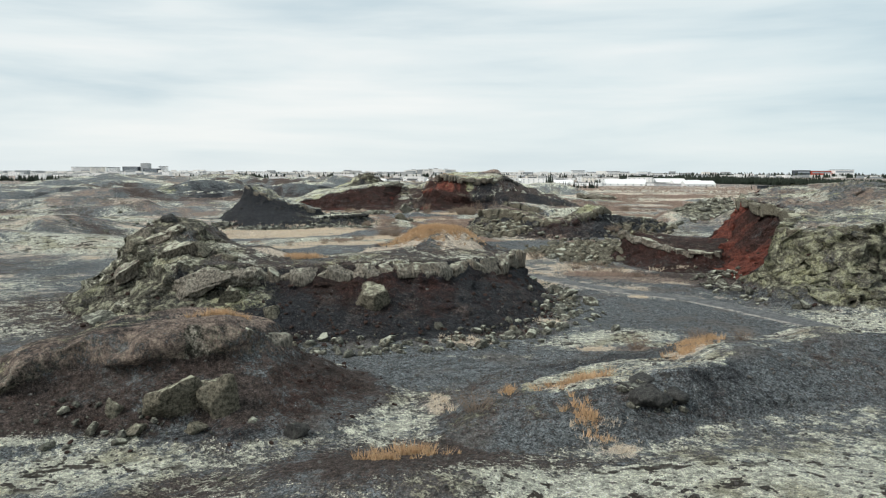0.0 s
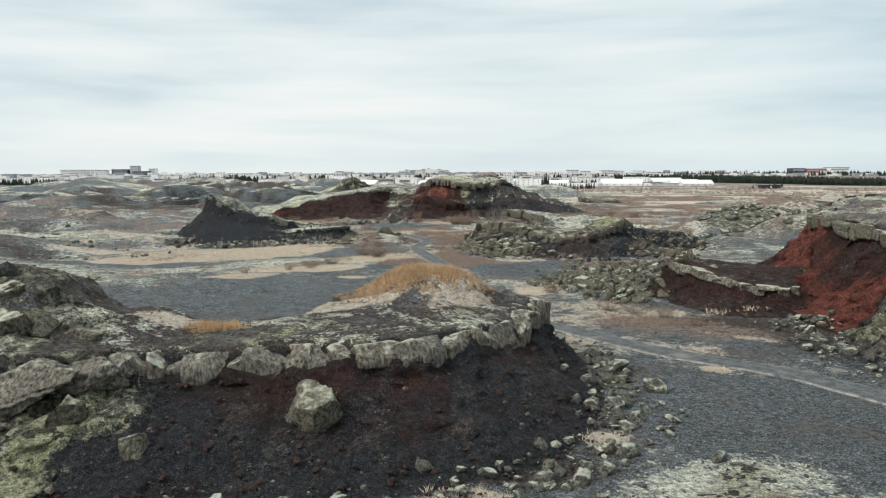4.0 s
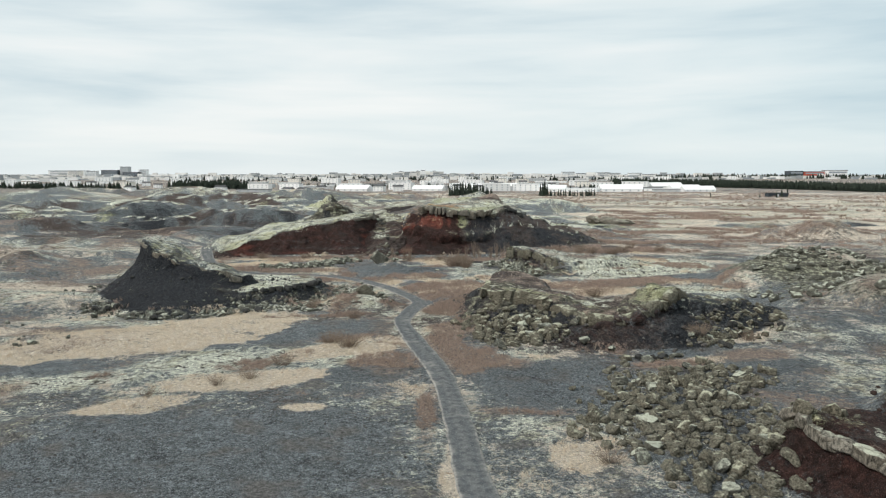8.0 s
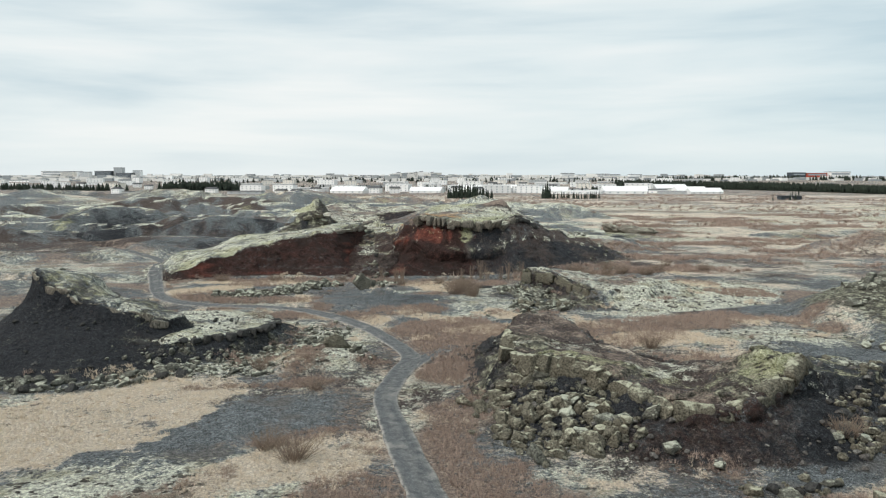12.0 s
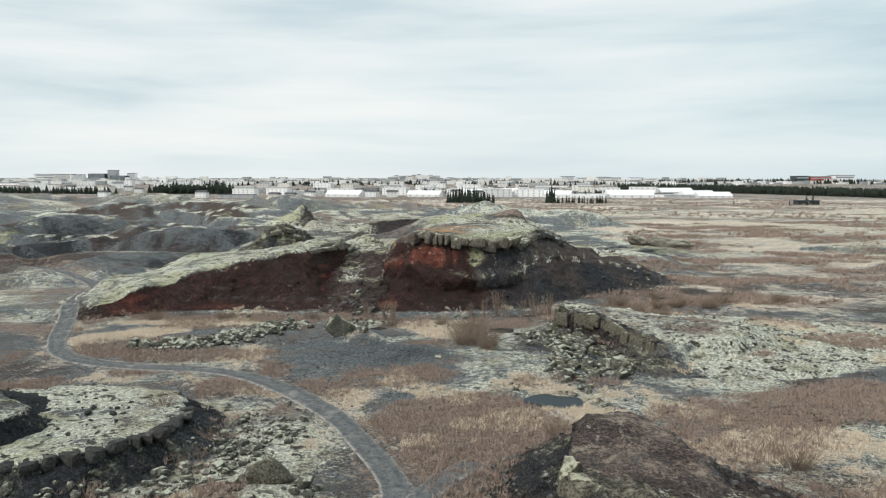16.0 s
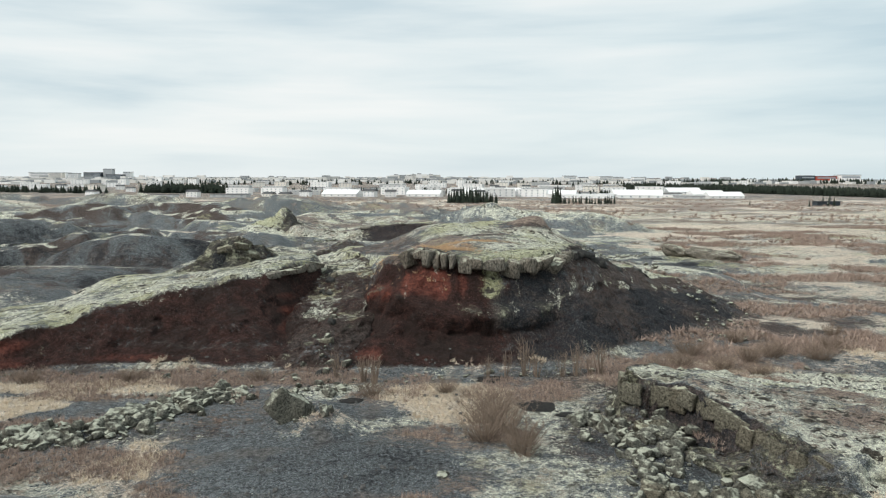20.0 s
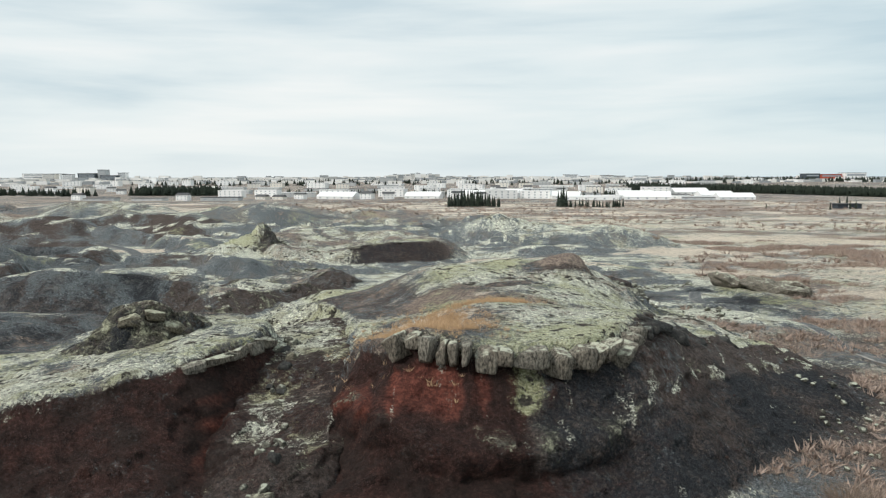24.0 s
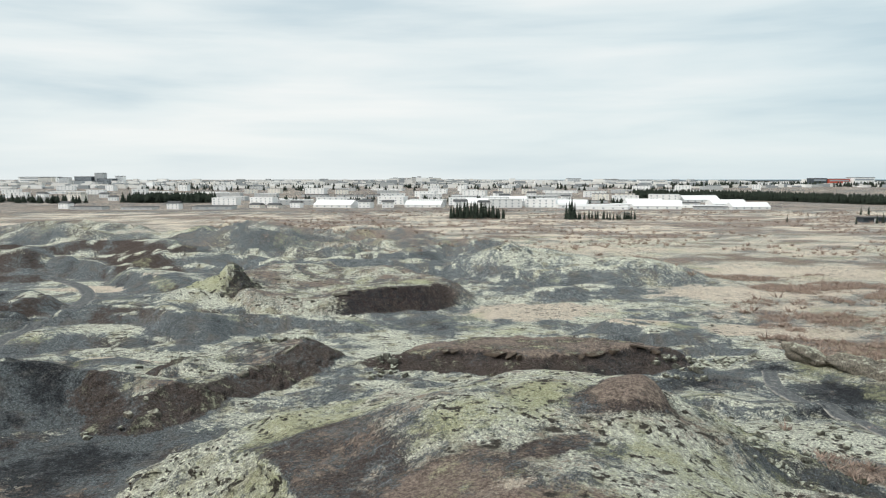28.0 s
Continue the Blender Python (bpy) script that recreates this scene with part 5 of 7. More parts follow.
# ---- gravel path and water ----
def ribbon(name, line, width, lift, material, label, category):
    """A path laid on the ground, a little worn in its two wheel lines."""
    d = np.gradient(line, axis=0)
    side = np.stack([d[:, 1], -d[:, 0]], -1) / np.linalg.norm(d, axis=1)[:, None]
    across = np.array([-0.62, -0.5, -0.42, -0.26, -0.1, 0.1, 0.26, 0.42, 0.5, 0.62])
    dip = np.array([-0.3, 0.0, 0.02, -0.02, 0.03, 0.03, -0.02, 0.02, 0.0, -0.3])
    wear = np.array([1.0, 0.75, 0.1, 0.0, 0.12, 0.12, 0.0, 0.2, 0.85, 1.0])
    n = len(line)
    wide = width * (1 + 0.10 * vnoise(np.arange(n) * 0.13, np.zeros(n), None, 77))
    p = line[:, None, :] + side[:, None, :] * (across[None, :, None] * wide[:, None, None])
    p = p + 0.08 * np.stack([vnoise(p[..., 0] * 2, p[..., 1] * 2, None, 78), vnoise(p[..., 0] * 2, p[..., 1] * 2, None, 79)], -1)
    mid = surface(line[:, 0], line[:, 1])
    z = np.maximum(surface(p[..., 0].ravel(), p[..., 1].ravel()).reshape(n, -1), mid[:, None] - 0.05) + lift + dip
    me = mesh_from(name, np.dstack([p, z]).reshape(-1, 3), grid_faces(len(across), n), material, {"wear": np.repeat(np.tile(wear, n)[:, None], 4, 1)})
    return tagged(new(name, me), label, category, kind="structure")


ribbon("gravel_path", PATH_LINE, 1.6, 0.05, PATHGRIT, "winding grey gravel path with worn wheel lines", "path")
ribbon("side_path", TRACK_LINE, 2.6, 0.06, PATHGRIT, "pale gravel track through the crater field", "path")
ribbon("cart_track", SIDE_TRACK, 1.6, 0.05, PATHGRIT, "dark gravel track below the mossy slope", "path")
spur = smooth_line([(0.0, 115.5), (1.1, 118.0), (2.4, 120.4), (4.2, 122.5)], 0.5)
ribbon("path_spur", spur, 1.3, 0.045, PATHGRIT, "short gravel spur at the path's bend", "path")
water = Nodes("pond_water")
water.bsdf.inputs["IOR"].default_value = 1.2
WATER = water.done((0.012, 0.022, 0.027), 0.12, water.bump(water.noise(6.0, 2), 0.15, 0.01))
loop = smooth_loop(POND, 6)
bm = bmesh.new()
level = float(land(np.array([10.0]), np.array([133.6]))[0]) + 0.28
bm.faces.new([bm.verts.new((x, y, level)) for x, y in loop * 1.0 + 0.25 * np.stack([vnoise(loop[:, 0], loop[:, 1], None, 5), vnoise(loop[:, 0], loop[:, 1], None, 6)], -1)])
me = bpy.data.meshes.new("pond")
bm.to_mesh(me)
bm.free()
me.materials.append(WATER)
def peat_pool(x0, y0, rx, ry, seed):
    """A ragged black patch that lies on the ground."""
    a = np.linspace(0, 2 * math.pi, 28, endpoint=False)
    rings = [np.full(28, k) * (1 + 0.35 * fbm(np.cos(a) * 2 + seed, np.sin(a) * 2, 1.0, 3, seed)) for k in (0.05, 0.5, 0.8, 1.0)]
    p = np.concatenate([np.stack([x0 + rx * r * np.cos(a), y0 + ry * r * np.sin(a)], -1) for r in rings])
    z = surface(p[:, 0], p[:, 1]) + np.repeat([0.05, 0.05, 0.045, -0.02], 28)
    i = np.arange(28)
    f = np.concatenate([np.stack([k * 28 + i, (k + 1) * 28 + i, (k + 1) * 28 + (i + 1) % 28, k * 28 + (i + 1) % 28], -1) for k in range(3)])
    tagged(new("peat_pool", mesh_from("peat_pool", np.column_stack([p, z]), f, PATCH_TONE)), "ragged black patch among pale grass", "pool", kind="structure")


PATCH_TONE = plain_material("patch_black", (0.006, 0.006, 0.006), (0.022, 0.019, 0.016), 4.0, 0.7, 0.05)
peat_pool(7.0, 162.0, 1.3, 1.0, 3)
peat_pool(9.2, 155.4, 1.5, 1.3, 5)
peat_pool(10.8, 153.6, 0.8, 0.6, 7)
peat_pool(-2.8, 157.4, 1.0, 0.6, 9)
tagged(new("pond", me), "small dark pond between boulders and straw", "pond", kind="structure")


# ---- rocks ----
from functools import lru_cache


@lru_cache(None)
def ball(sub):
    """The corners and the faces of an icosphere one metre across."""
    bm = bmesh.new()
    bmesh.ops.create_icosphere(bm, subdivisions=sub, radius=0.5)
    out = np.array([v.co for v in bm.verts]), np.array([[v.index for v in f.verts] for f in bm.faces])
    bm.free()
    return out


def rock_mesh(name, seed, sub, material, stretch=(1, 1, 0.75), cuts=13, blocky=0.0, rough=0.34, fine=()):
    """A broken lava boulder about one metre across: a ball cut by random planes and roughened."""
    rng = np.random.default_rng(seed)
    p, tris = ball(sub)
    if blocky:
        p = p / np.maximum(np.abs(p).max(1, keepdims=True), 1e-6) * (0.42 * blocky) + p * (1 - blocky)
    for _ in range(cuts):
        n = rng.normal(size=3)
        n /= np.linalg.norm(n)
        over = p @ n - rng.uniform(0.22, 0.42)
        p = p - np.clip(over, 0, None)[:, None] * n * 0.94
    k = rng.uniform(0, 50)
    d = 0
    for octave, (freq, amp) in enumerate(((3.2, 0.5), (6.5, 0.35), (13.0, 0.2), *fine)):
        w = vnoise(p[:, 0] * freq + k, p[:, 1] * freq, p[:, 2] * freq, seed + octave)
        d = d + amp * (w if octave == 0 else 0.6 - 1.4 * np.abs(w))
    p = p * (1 + rough * d)[:, None] * np.array(stretch)
    return mesh_from(name, p, tris, material, None, sub > 2)


BIG = [rock_mesh("boulder", 200 + k, 4, BOULDER, (1, 0.8 + 0.05 * (k % 4), 0.62 + 0.08 * (k % 3))) for k in range(6)]
BIG_GREEN = [rock_mesh("mossy_boulder", 220 + k, 4, GREENROCK, (1, 0.85, 0.7 + 0.1 * (k % 3))) for k in range(4)]
BIG_DARK = [rock_mesh("dark_boulder", 240 + k, 4, DARKROCK, (1, 0.85, 0.7)) for k in range(3)]
BLOCK = [rock_mesh("lava_block", 250 + k, 4, GREENROCK, (1, 0.8, 1.0), 9, 0.6, 0.34) for k in range(3)]
MEDIUM = [rock_mesh("stone", 290 + k, 3, BOULDER, (1, 0.82, 0.7)) for k in range(6)]
SMALL = [rock_mesh("stone", 260 + k, 1, BOULDER, (1, 0.85, 0.72), 7, 0, 0.12) for k in range(8)]
CHIP = [rock_mesh("chip", 280 + k, 1, BOULDER, (1, 0.8, 0.55), 5, 0, 0.08) for k in range(5)]


def arrays(me):
    v = np.empty(len(me.vertices) * 3)
    me.vertices.foreach_get("co", v)
    f = np.empty(len(me.loops), np.int32)
    me.loops.foreach_get("vertex_index", f)
    return v.reshape(-1, 3), f.reshape(-1, 3)


def joined(name, shapes, x, y, z, size, rng, material, label, category, smooth=False, tilt=0.5):
    """Many small pieces in one mesh."""
    stock = [arrays(me) for me in shapes]
    vs, fs, at = [], [], 0
    for px, py, pz, s in zip(x, y, z, size):
        v, f = stock[rng.integers(len(stock))]
        m = np.array(Euler((rng.uniform(-tilt, tilt), rng.uniform(-tilt, tilt), rng.uniform(0, 6.28))).to_matrix())
        vs.append(v @ m.T * s + (px, py, pz))
        fs.append(f + at)
        at += len(v)
    ob = new(name, mesh_from(name, np.concatenate(vs), np.concatenate(fs), material, None, smooth))
    return tagged(ob, label, category, kind="stuff")


def scatter(rng, spots, count, clump=True):
    """Random places in ellipses (x, y, half length, half width, turn), by their area."""
    area = np.array([s[2] * s[3] for s in spots], float)
    pick = rng.choice(len(spots), count, p=area / area.sum())
    out = []
    for k in pick:
        cx, cy, rx, ry, turn = spots[k]
        rx, ry = rx * (1 + 0.2 * rng.normal() ** 2), ry * (1 + 0.2 * rng.normal() ** 2)
        r, a = math.sqrt(rng.uniform()), rng.uniform(0, 6.283)
        u, v = rx * r * math.cos(a), ry * r * math.sin(a)
        c, s = math.cos(radians(turn)), math.sin(radians(turn))
        out.append((cx + u * c - v * s, cy + u * s + v * c))
    return np.array(out)


def boulder_field(seed, group, spots, count, small, large, singles, stock, label, material=None):
    """Boulders of falling size: the largest as things, the rest as rubble."""
    rng = np.random.default_rng(seed)
    p = scatter(rng, spots, count)
    size = small * 0.8 + (1.15 * large - small) * np.sort(rng.uniform(size=count) ** 2.6)[::-1]
    z = surface(p[:, 0], p[:, 1])
    middle, singles = singles, int(0.40 * singles) + 1
    for (x, y), s, h in zip(p[:singles], size, z):
        ob = new("boulder", stock[rng.integers(len(stock))])
        ob.matrix_world = Matrix.Translation((x, y, h + 0.10 * s)) @ Euler((rng.uniform(-0.7, 0.7), rng.uniform(-0.7, 0.7), rng.uniform(0, 6.28))).to_matrix().to_4x4() @ Matrix.Diagonal((s, s, s * rng.uniform(0.8, 1.2), 1))
        tagged(ob, label, "boulder", group)
    for a, b, shapes, fine in ((singles, middle, MEDIUM, True), (middle, count, SMALL, False)):
        if b > a:
            joined("rubble", shapes, p[a:b, 0], p[a:b, 1], z[a:b] + 0.11 * size[a:b], size[a:b], rng, material or BOULDER, "broken grey lava rubble with pale lichen", "rubble", fine)


GREY, MOSSY, BLACK = "grey lichen-crusted lava boulder among rubble", "olive moss-grown lava boulder on the slope", "dark lava boulder at the scree's foot"
boulder_field(1, "boulders at the mesa's foot", [(-5, 34.2, 3, 0.9, -10), (0, 35.2, 4, 0.9, 8), (5, 38.6, 2.4, 1.0, 40), (8.0, 44, 1.4, 3.0, 0), (2.5, 37, 3, 0.8, 15)], 460, 0.12, 0.72, 60, BIG + BIG_GREEN[:2], GREY)
boulder_field(2, "boulders beside the mesa", [(8.8, 49.5, 0.9, 3.0, 10), (6.9, 42.8, 0.9, 1.8, 0), (8.6, 54, 1.2, 1.6, 0)], 46, 0.35, 1.4, 18, BIG + BIG_GREEN[:2], GREY)
boulder_field(3, "boulders on the front mound", [(-8.4, 22.6, 2.6, 0.7, 0), (-5.3, 18.9, 0.7, 0.5, 0), (-12, 22.6, 2, 0.8, 0)], 60, 0.12, 0.5, 6, BIG, GREY)
boulder_field(4, "boulders on the bank", [(7.2, 24.0, 1.0, 0.6, 0)], 40, 0.12, 0.45, 6, BIG_DARK + BIG_GREEN, "dark mossy boulder in a clump on the bank")
boulder_field(5, "boulders by the slab ridge", [(17, 80, 4.2, 8, 10), (12.5, 77.5, 3, 3, 0), (20, 87, 4.5, 3, 20), (14.5, 71, 2, 3.5, 0)], 1300, 0.24, 1.15, 120, BIG_GREEN + BIG[:3], GREY, GREENROCK)
boulder_field(6, "boulders under the red cliff", [(21.6, 50.5, 1.4, 6, 8), (22.8, 58, 1.6, 3, 0), (23.0, 60.2, 1.6, 0.8, 0)], 150, 0.2, 1.0, 40, BIG, GREY)
boulder_field(7, "boulders under the dark hill", [(-25, 111.4, 4.5, 1.2, 0), (-18.5, 113.5, 3, 1.4, 25), (-32.5, 114.5, 2.5, 1.5, -40)], 230, 0.35, 1.2, 50, BIG_DARK + BIG[:2], BLACK)
boulder_field(8, "boulders below the white ledge", [(-15, 117.6, 5, 1.8, 8), (-10, 122, 1.8, 4, -10), (-8, 127, 2, 4, 0), (-13, 114.5, 4, 1.6, 10)], 460, 0.25, 0.8, 60, BIG, GREY)
boulder_field(9, "boulders on the boulder hill", [(8.6, 101, 2.6, 3.4, -30), (7, 104.5, 1.6, 2.6, 0), (11, 99.4, 2.2, 1.5, 0)], 420, 0.32, 1.35, 110, BIG_GREEN + BIG[:2], MOSSY, GREENROCK)
boulder_field(10, "boulders on the east spur", [(27, 100.5, 3.2, 2.2, 30), (32, 106, 3, 3, 40), (24.5, 98, 2.2, 1.2, 20), (19, 93.4, 2.4, 0.9, 10)], 300, 0.3, 1.1, 50, BIG_GREEN[1:3] + BIG_DARK + BIG[:1], GREY, GREENROCK)
boulder_field(11, "boulders in the broken knoll", [(14.4, 147.4, 1.6, 4.0, -15), (12.4, 150.5, 1.8, 2.6, 0), (16.6, 141.4, 1.8, 2.0, 0), (13, 140.6, 1.8, 2.8, 0)], 300, 0.35, 1.5, 90, BIG + BIG_GREEN[:2], GREY)
boulder_field(12, "boulders round the pond", [(12.8, 136.6, 1.2, 1.6, 0), (7.6, 136.8, 2, 1.0, 0), (12.9, 132.6, 0.8, 1.4, 0)], 60, 0.15, 0.6, 6, BIG, GREY)
boulder_field(13, "boulders of the old wall", [(-19.0, 150.8, 3.8, 1.5, 15), (-14.5, 155.4, 3.4, 1.4, 48), (-11.8, 158.4, 1.6, 1.4, 0)], 420, 0.45, 1.5, 90, BIG, GREY)
boulder_field(14, "boulders in the gully", [(-6.0, 171, 0.7, 5, 0), (-5.6, 165.4, 1.6, 1.8, 0), (-7.2, 182, 0.8, 5, 5), (-4.4, 160, 2.2, 1.6, 0)], 110, 0.2, 1.1, 36, BIG_GREEN[:2] + BIG + BIG_DARK, GREY)
boulder_field(15, "boulders of the small mounds", [(-5.4, 153, 1.6, 1.4, 0), (-5.2, 118.2, 1.8, 1.3, 0), (-2.6, 117, 1.2, 0.8, 0)], 46, 0.25, 1.1, 6, BIG_GREEN + BIG, MOSSY)
boulder_field(16, "boulders of the east pile", [(50, 128, 6, 9, 20), (60, 118, 8, 7, 10), (43, 117, 4, 5, 30), (56, 142, 7, 7, 0)], 560, 0.4, 1.6, 60, BIG, GREY)
boulder_field(17, "boulders behind the red hill", [(-14, 247, 4, 2.5, 0), (-25, 221, 2.0, 0.8, 0), (-2, 241, 2, 3, 0), (37, 244, 7, 2.0, 20), (32, 238, 3, 1.5, 0)], 200, 0.4, 1.3, 14, BIG, GREY)
boulder_field(18, "boulders along the hill's foot", [(10, 163.4, 14, 0.9, 4), (-18, 163.6, 12, 1.0, 0), (30, 178, 4, 3, 40), (33, 186, 3, 5, 0)], 190, 0.15, 0.7, 12, BIG, GREY)
boulder_field(19, "boulders on the west ground", [(-34, 128, 8, 5, 0), (-55, 110, 16, 6, 0), (-40, 100, 10, 3, 0), (-75, 140, 20, 6, 0)], 260, 0.25, 1.0, 10, BIG, GREY)
boulder_field(20, "boulders on the mossy flank", [(30, 214, 7, 9, 0), (26, 200, 4, 8, 0), (-28, 240, 4, 2, 0)], 90, 0.3, 1.1, 10, BIG_GREEN + BIG, MOSSY)


def lone_rock(x, y, size, tall, stock, label, turn=0.0, sink=0.38):
    ob = new("boulder", stock)
    ob.matrix_world = Matrix.Translation((x, y, float(surface(x, y)[0]) + (0.5 - sink) * 0.7 * size * tall)) @ pose(0, 0, 0, 0, 0, turn) @ Matrix.Diagonal((size, size, size * tall, 1))
    return tagged(ob, label, "boulder", "single boulders")


for x, y, size, tall, stock, label, turn in (
        (-6.9, 23.2, 1.5, 1.6, BLOCK[0], "tall block of lava with bright green moss", 10), (-8.3, 23.1, 1.7, 1.2, BLOCK[1], "upright grey lava block against the mound", 50),
        (-10.2, 22.9, 0.8, 1.0, BLOCK[2], "broken lava block against the mound", 80), (-7.4, 22.3, 0.9, 0.7, BIG_GREEN[0], "mossy lava lump at the mound's foot", 30), (-9.2, 22.2, 0.8, 0.6, BIG_GREEN[3], "mossy lava lump at the mound's foot", 90), (-4.3, 22.4, 0.9, 1.3, BIG_DARK[0], "dark mossy lava stump on the gravel", 0),
        (-10.9, 38.6, 1.5, 1.2, BIG_GREEN[3], "green-stained lava block in the scree", 40), (-17.4, 43.2, 1.7, 1.1, BIG_GREEN[1], "craggy lava block on the outcrop", 70),
        (-13.4, 42.2, 1.7, 0.9, BIG_GREEN[2], "craggy lava block on the outcrop", 15), (-14.4, 40.6, 1.3, 1.0, BIG_GREEN[0], "craggy lava block on the outcrop", 200), (-11.8, 42.4, 1.2, 0.8, BIG_GREEN[1], "craggy lava block on the outcrop", 120), (-16.1, 41.0, 1.4, 1.2, BIG_GREEN[3], "craggy lava block on the outcrop", 300),
        (-16.1, 44.8, 1.2, 1.1, BIG_DARK[1], "dark pinnacle of lava on the outcrop", 10), (-17.6, 38.6, 2.2, 0.8, BIG[3], "pale lava block at the outcrop's foot", 30),
        (-3.3, 39.3, 2.5, 0.95, BIG_GREEN[1], "fallen lava block half buried in scree", 25), (-8.4, 37.4, 1.4, 0.9, BIG_GREEN[0], "green-stained lava block in the scree", 160),
        (7.0, 23.9, 1.7, 0.8, BIG_DARK[1], "dark mossy lava stump on the bank", 25), (8.1, 24.3, 1.2, 0.8, BIG_DARK[2], "dark mossy lava stump on the bank", 140), (13.9, 97.3, 1.3, 1.0, BIG[1], "pale boulder at the hill's foot", 0), (15.9, 96.0, 1.1, 0.8, BIG[5], "pale boulder at the hill's foot", 60),
        (14.4, 79.6, 0.95, 1.0, BIG_DARK[2], "lone dark boulder on pale ground", 0), (2.9, 144.3, 0.8, 0.9, BIG[0], "lone pale boulder on the heath", 40),
        (15.4, 153.4, 0.9, 0.8, BIG[3], "pale boulder perched on the broken rim", 0), (17.6, 92.6, 1.4, 0.8, BIG[2], "lichened boulder beside the gravel", 90), (-5.8, 152.8, 3.0, 1.6, BIG[5], "fluted lava stump rising from the moss", 20), (-5.4, 118.4, 2.6, 0.8, BIG_GREEN[2], "cracked lava hump beside the path", 70)):
    lone_rock(x, y, size, tall, stock, label, turn)

SLAB = [rock_mesh("lava_slab", 330 + k, 5, CAPROCK, (1, 1, 1), 12, 0.7, 0.30, ((24.0, 0.22), (46.0, 0.12))) for k in range(3)]


def slab(x, y, z, long, deep, thick, turn, dip, tip, k, label):
    """A broken sheet of crust that leans on the outcrop."""
    ob = new("lava_slab", SLAB[k])
    ob.matrix_world = Matrix.Translation((x, y, z)) @ pose(0, 0, 0, 0, 0, turn) @ Matrix.Rotation(radians(dip), 4, "Y") @ Matrix.Rotation(radians(tip), 4, "X") @ Matrix.Diagonal((1.15 * long, 1.1 * deep, 1.1 * thick, 1))
    tagged(ob, label, "slab", "slabs of the outcrop")


slab(-12.7, 39.8, 2.5, 3.2, 2.8, 1.25, 12, -13, 10, 0, "long tilted lava slab with a pale edge")
slab(-14.8, 42.0, 3.6, 3.0, 2.6, 1.2, 8, -16, 12, 1, "long tilted lava slab with a pale edge")
slab(-15.6, 44.2, 4.5, 2.4, 2.2, 1.1, 0, -22, 8, 2, "broken lava slab below the pinnacle")
slab(-17.2, 41.2, 2.7, 2.6, 2.0, 0.8, 20, -30, 10, 1, "leaning lava slab on the outcrop's flank")
slab(-17.4, 44.0, 4.2, 1.6, 1.6, 1.5, 30, -20, 0, 0, "upright broken slab on the outcrop's flank")
slab(-10.6, 40.4, 2.4, 2.4, 1.8, 1.1, -10, -8, 6, 2, "thick lava slab at the scree's head")

rng = np.random.default_rng(5)
p = np.stack([rng.uniform(-24, 26, 9000), 16 + 100 * rng.uniform(size=9000) ** 1.3], -1)
bare = covers(p[:, 0], p[:, 1])
p = p[(bare["straw"] < 0.4) & (line_distance(p[:, 0], p[:, 1], PATH_LINE) > 1.2) & (fbm(p[:, 0], p[:, 1], 5, 3, 91) > -0.1)][:4200]
size = 0.05 + 0.20 * rng.uniform(size=len(p)) ** 3
joined("loose_stones", CHIP, p[:, 0], p[:, 1], surface(p[:, 0], p[:, 1]) + 0.2 * size, size, rng, STONE, "small loose lava stones on dark gravel", "stones")
p = np.stack([rng.uniform(-40, 40, 4000), rng.uniform(110, 168, 4000)], -1)
p = p[(fbm(p[:, 0], p[:, 1], 7, 3, 93) > 0.0) & (line_distance(p[:, 0], p[:, 1], PATH_LINE) > 1.2)][:1500]
size = 0.12 + 0.3 * rng.uniform(size=len(p)) ** 3
joined("loose_stones", CHIP, p[:, 0], p[:, 1], surface(p[:, 0], p[:, 1]) + 0.2 * size, size, rng, STONE, "small loose lava stones on the heath", "stones")


p = np.stack([rng.uniform(-20, 24, 16000), rng.uniform(14, 44, 16000)], -1)
p = p[fbm(p[:, 0], p[:, 1], 3.5, 4, 95) > -0.05][:8000]
size = 0.03 + 0.12 * rng.uniform(size=len(p)) ** 3
joined("loose_stones", CHIP, p[:, 0], p[:, 1], surface(p[:, 0], p[:, 1]) + 0.15 * size, size, rng, STONE, "fine lava chips on the near gravel", "stones")


def scree_stones(name, count, lo, hi, shade):
    """Stones that lie loose on a hill's slopes."""
    h = HILLS[name]
    rng = np.random.default_rng(h["seed"])
    a, b = h["foot"][:, :2].min(0), h["foot"][:, :2].max(0)
    q = np.stack([rng.uniform(a[0], b[0], count * 4), rng.uniform(a[1], b[1], count * 4)], -1)
    up, s, d = rise(h, q[:, 0], q[:, 1])
    k = (s > 0.03) & (s < 0.86) & (rng.uniform(size=len(s)) > s * 0.75)
    q = q[k][:count]
    sz = lo + (hi - lo) * rng.uniform(size=len(q)) ** 3
    joined("scree", CHIP, q[:, 0], q[:, 1], surface(q[:, 0], q[:, 1]) + 0.2 * sz, sz, rng, shade, "loose lava stones strewn over the scree slope", "scree")


scree_stones("mesa", 1500, 0.06, 0.38, REDSTONE)
scree_stones("front_mound", 500, 0.05, 0.28, REDSTONE)
scree_stones("boulder_hill", 700, 0.10, 0.7, STONE)
scree_stones("dark_hill", 200, 0.10, 0.6, DARKROCK)
scree_stones("red_hill_east", 160, 0.06, 0.34, REDSTONE)
scree_stones("red_hill_west", 90, 0.06, 0.3, REDSTONE)
scree_stones("red_cliff", 500, 0.10, 0.6, REDSTONE)
scree_stones("gravel_bank", 450, 0.05, 0.22, STONE)
scree_stones("knob", 150, 0.12, 0.6, STONE)


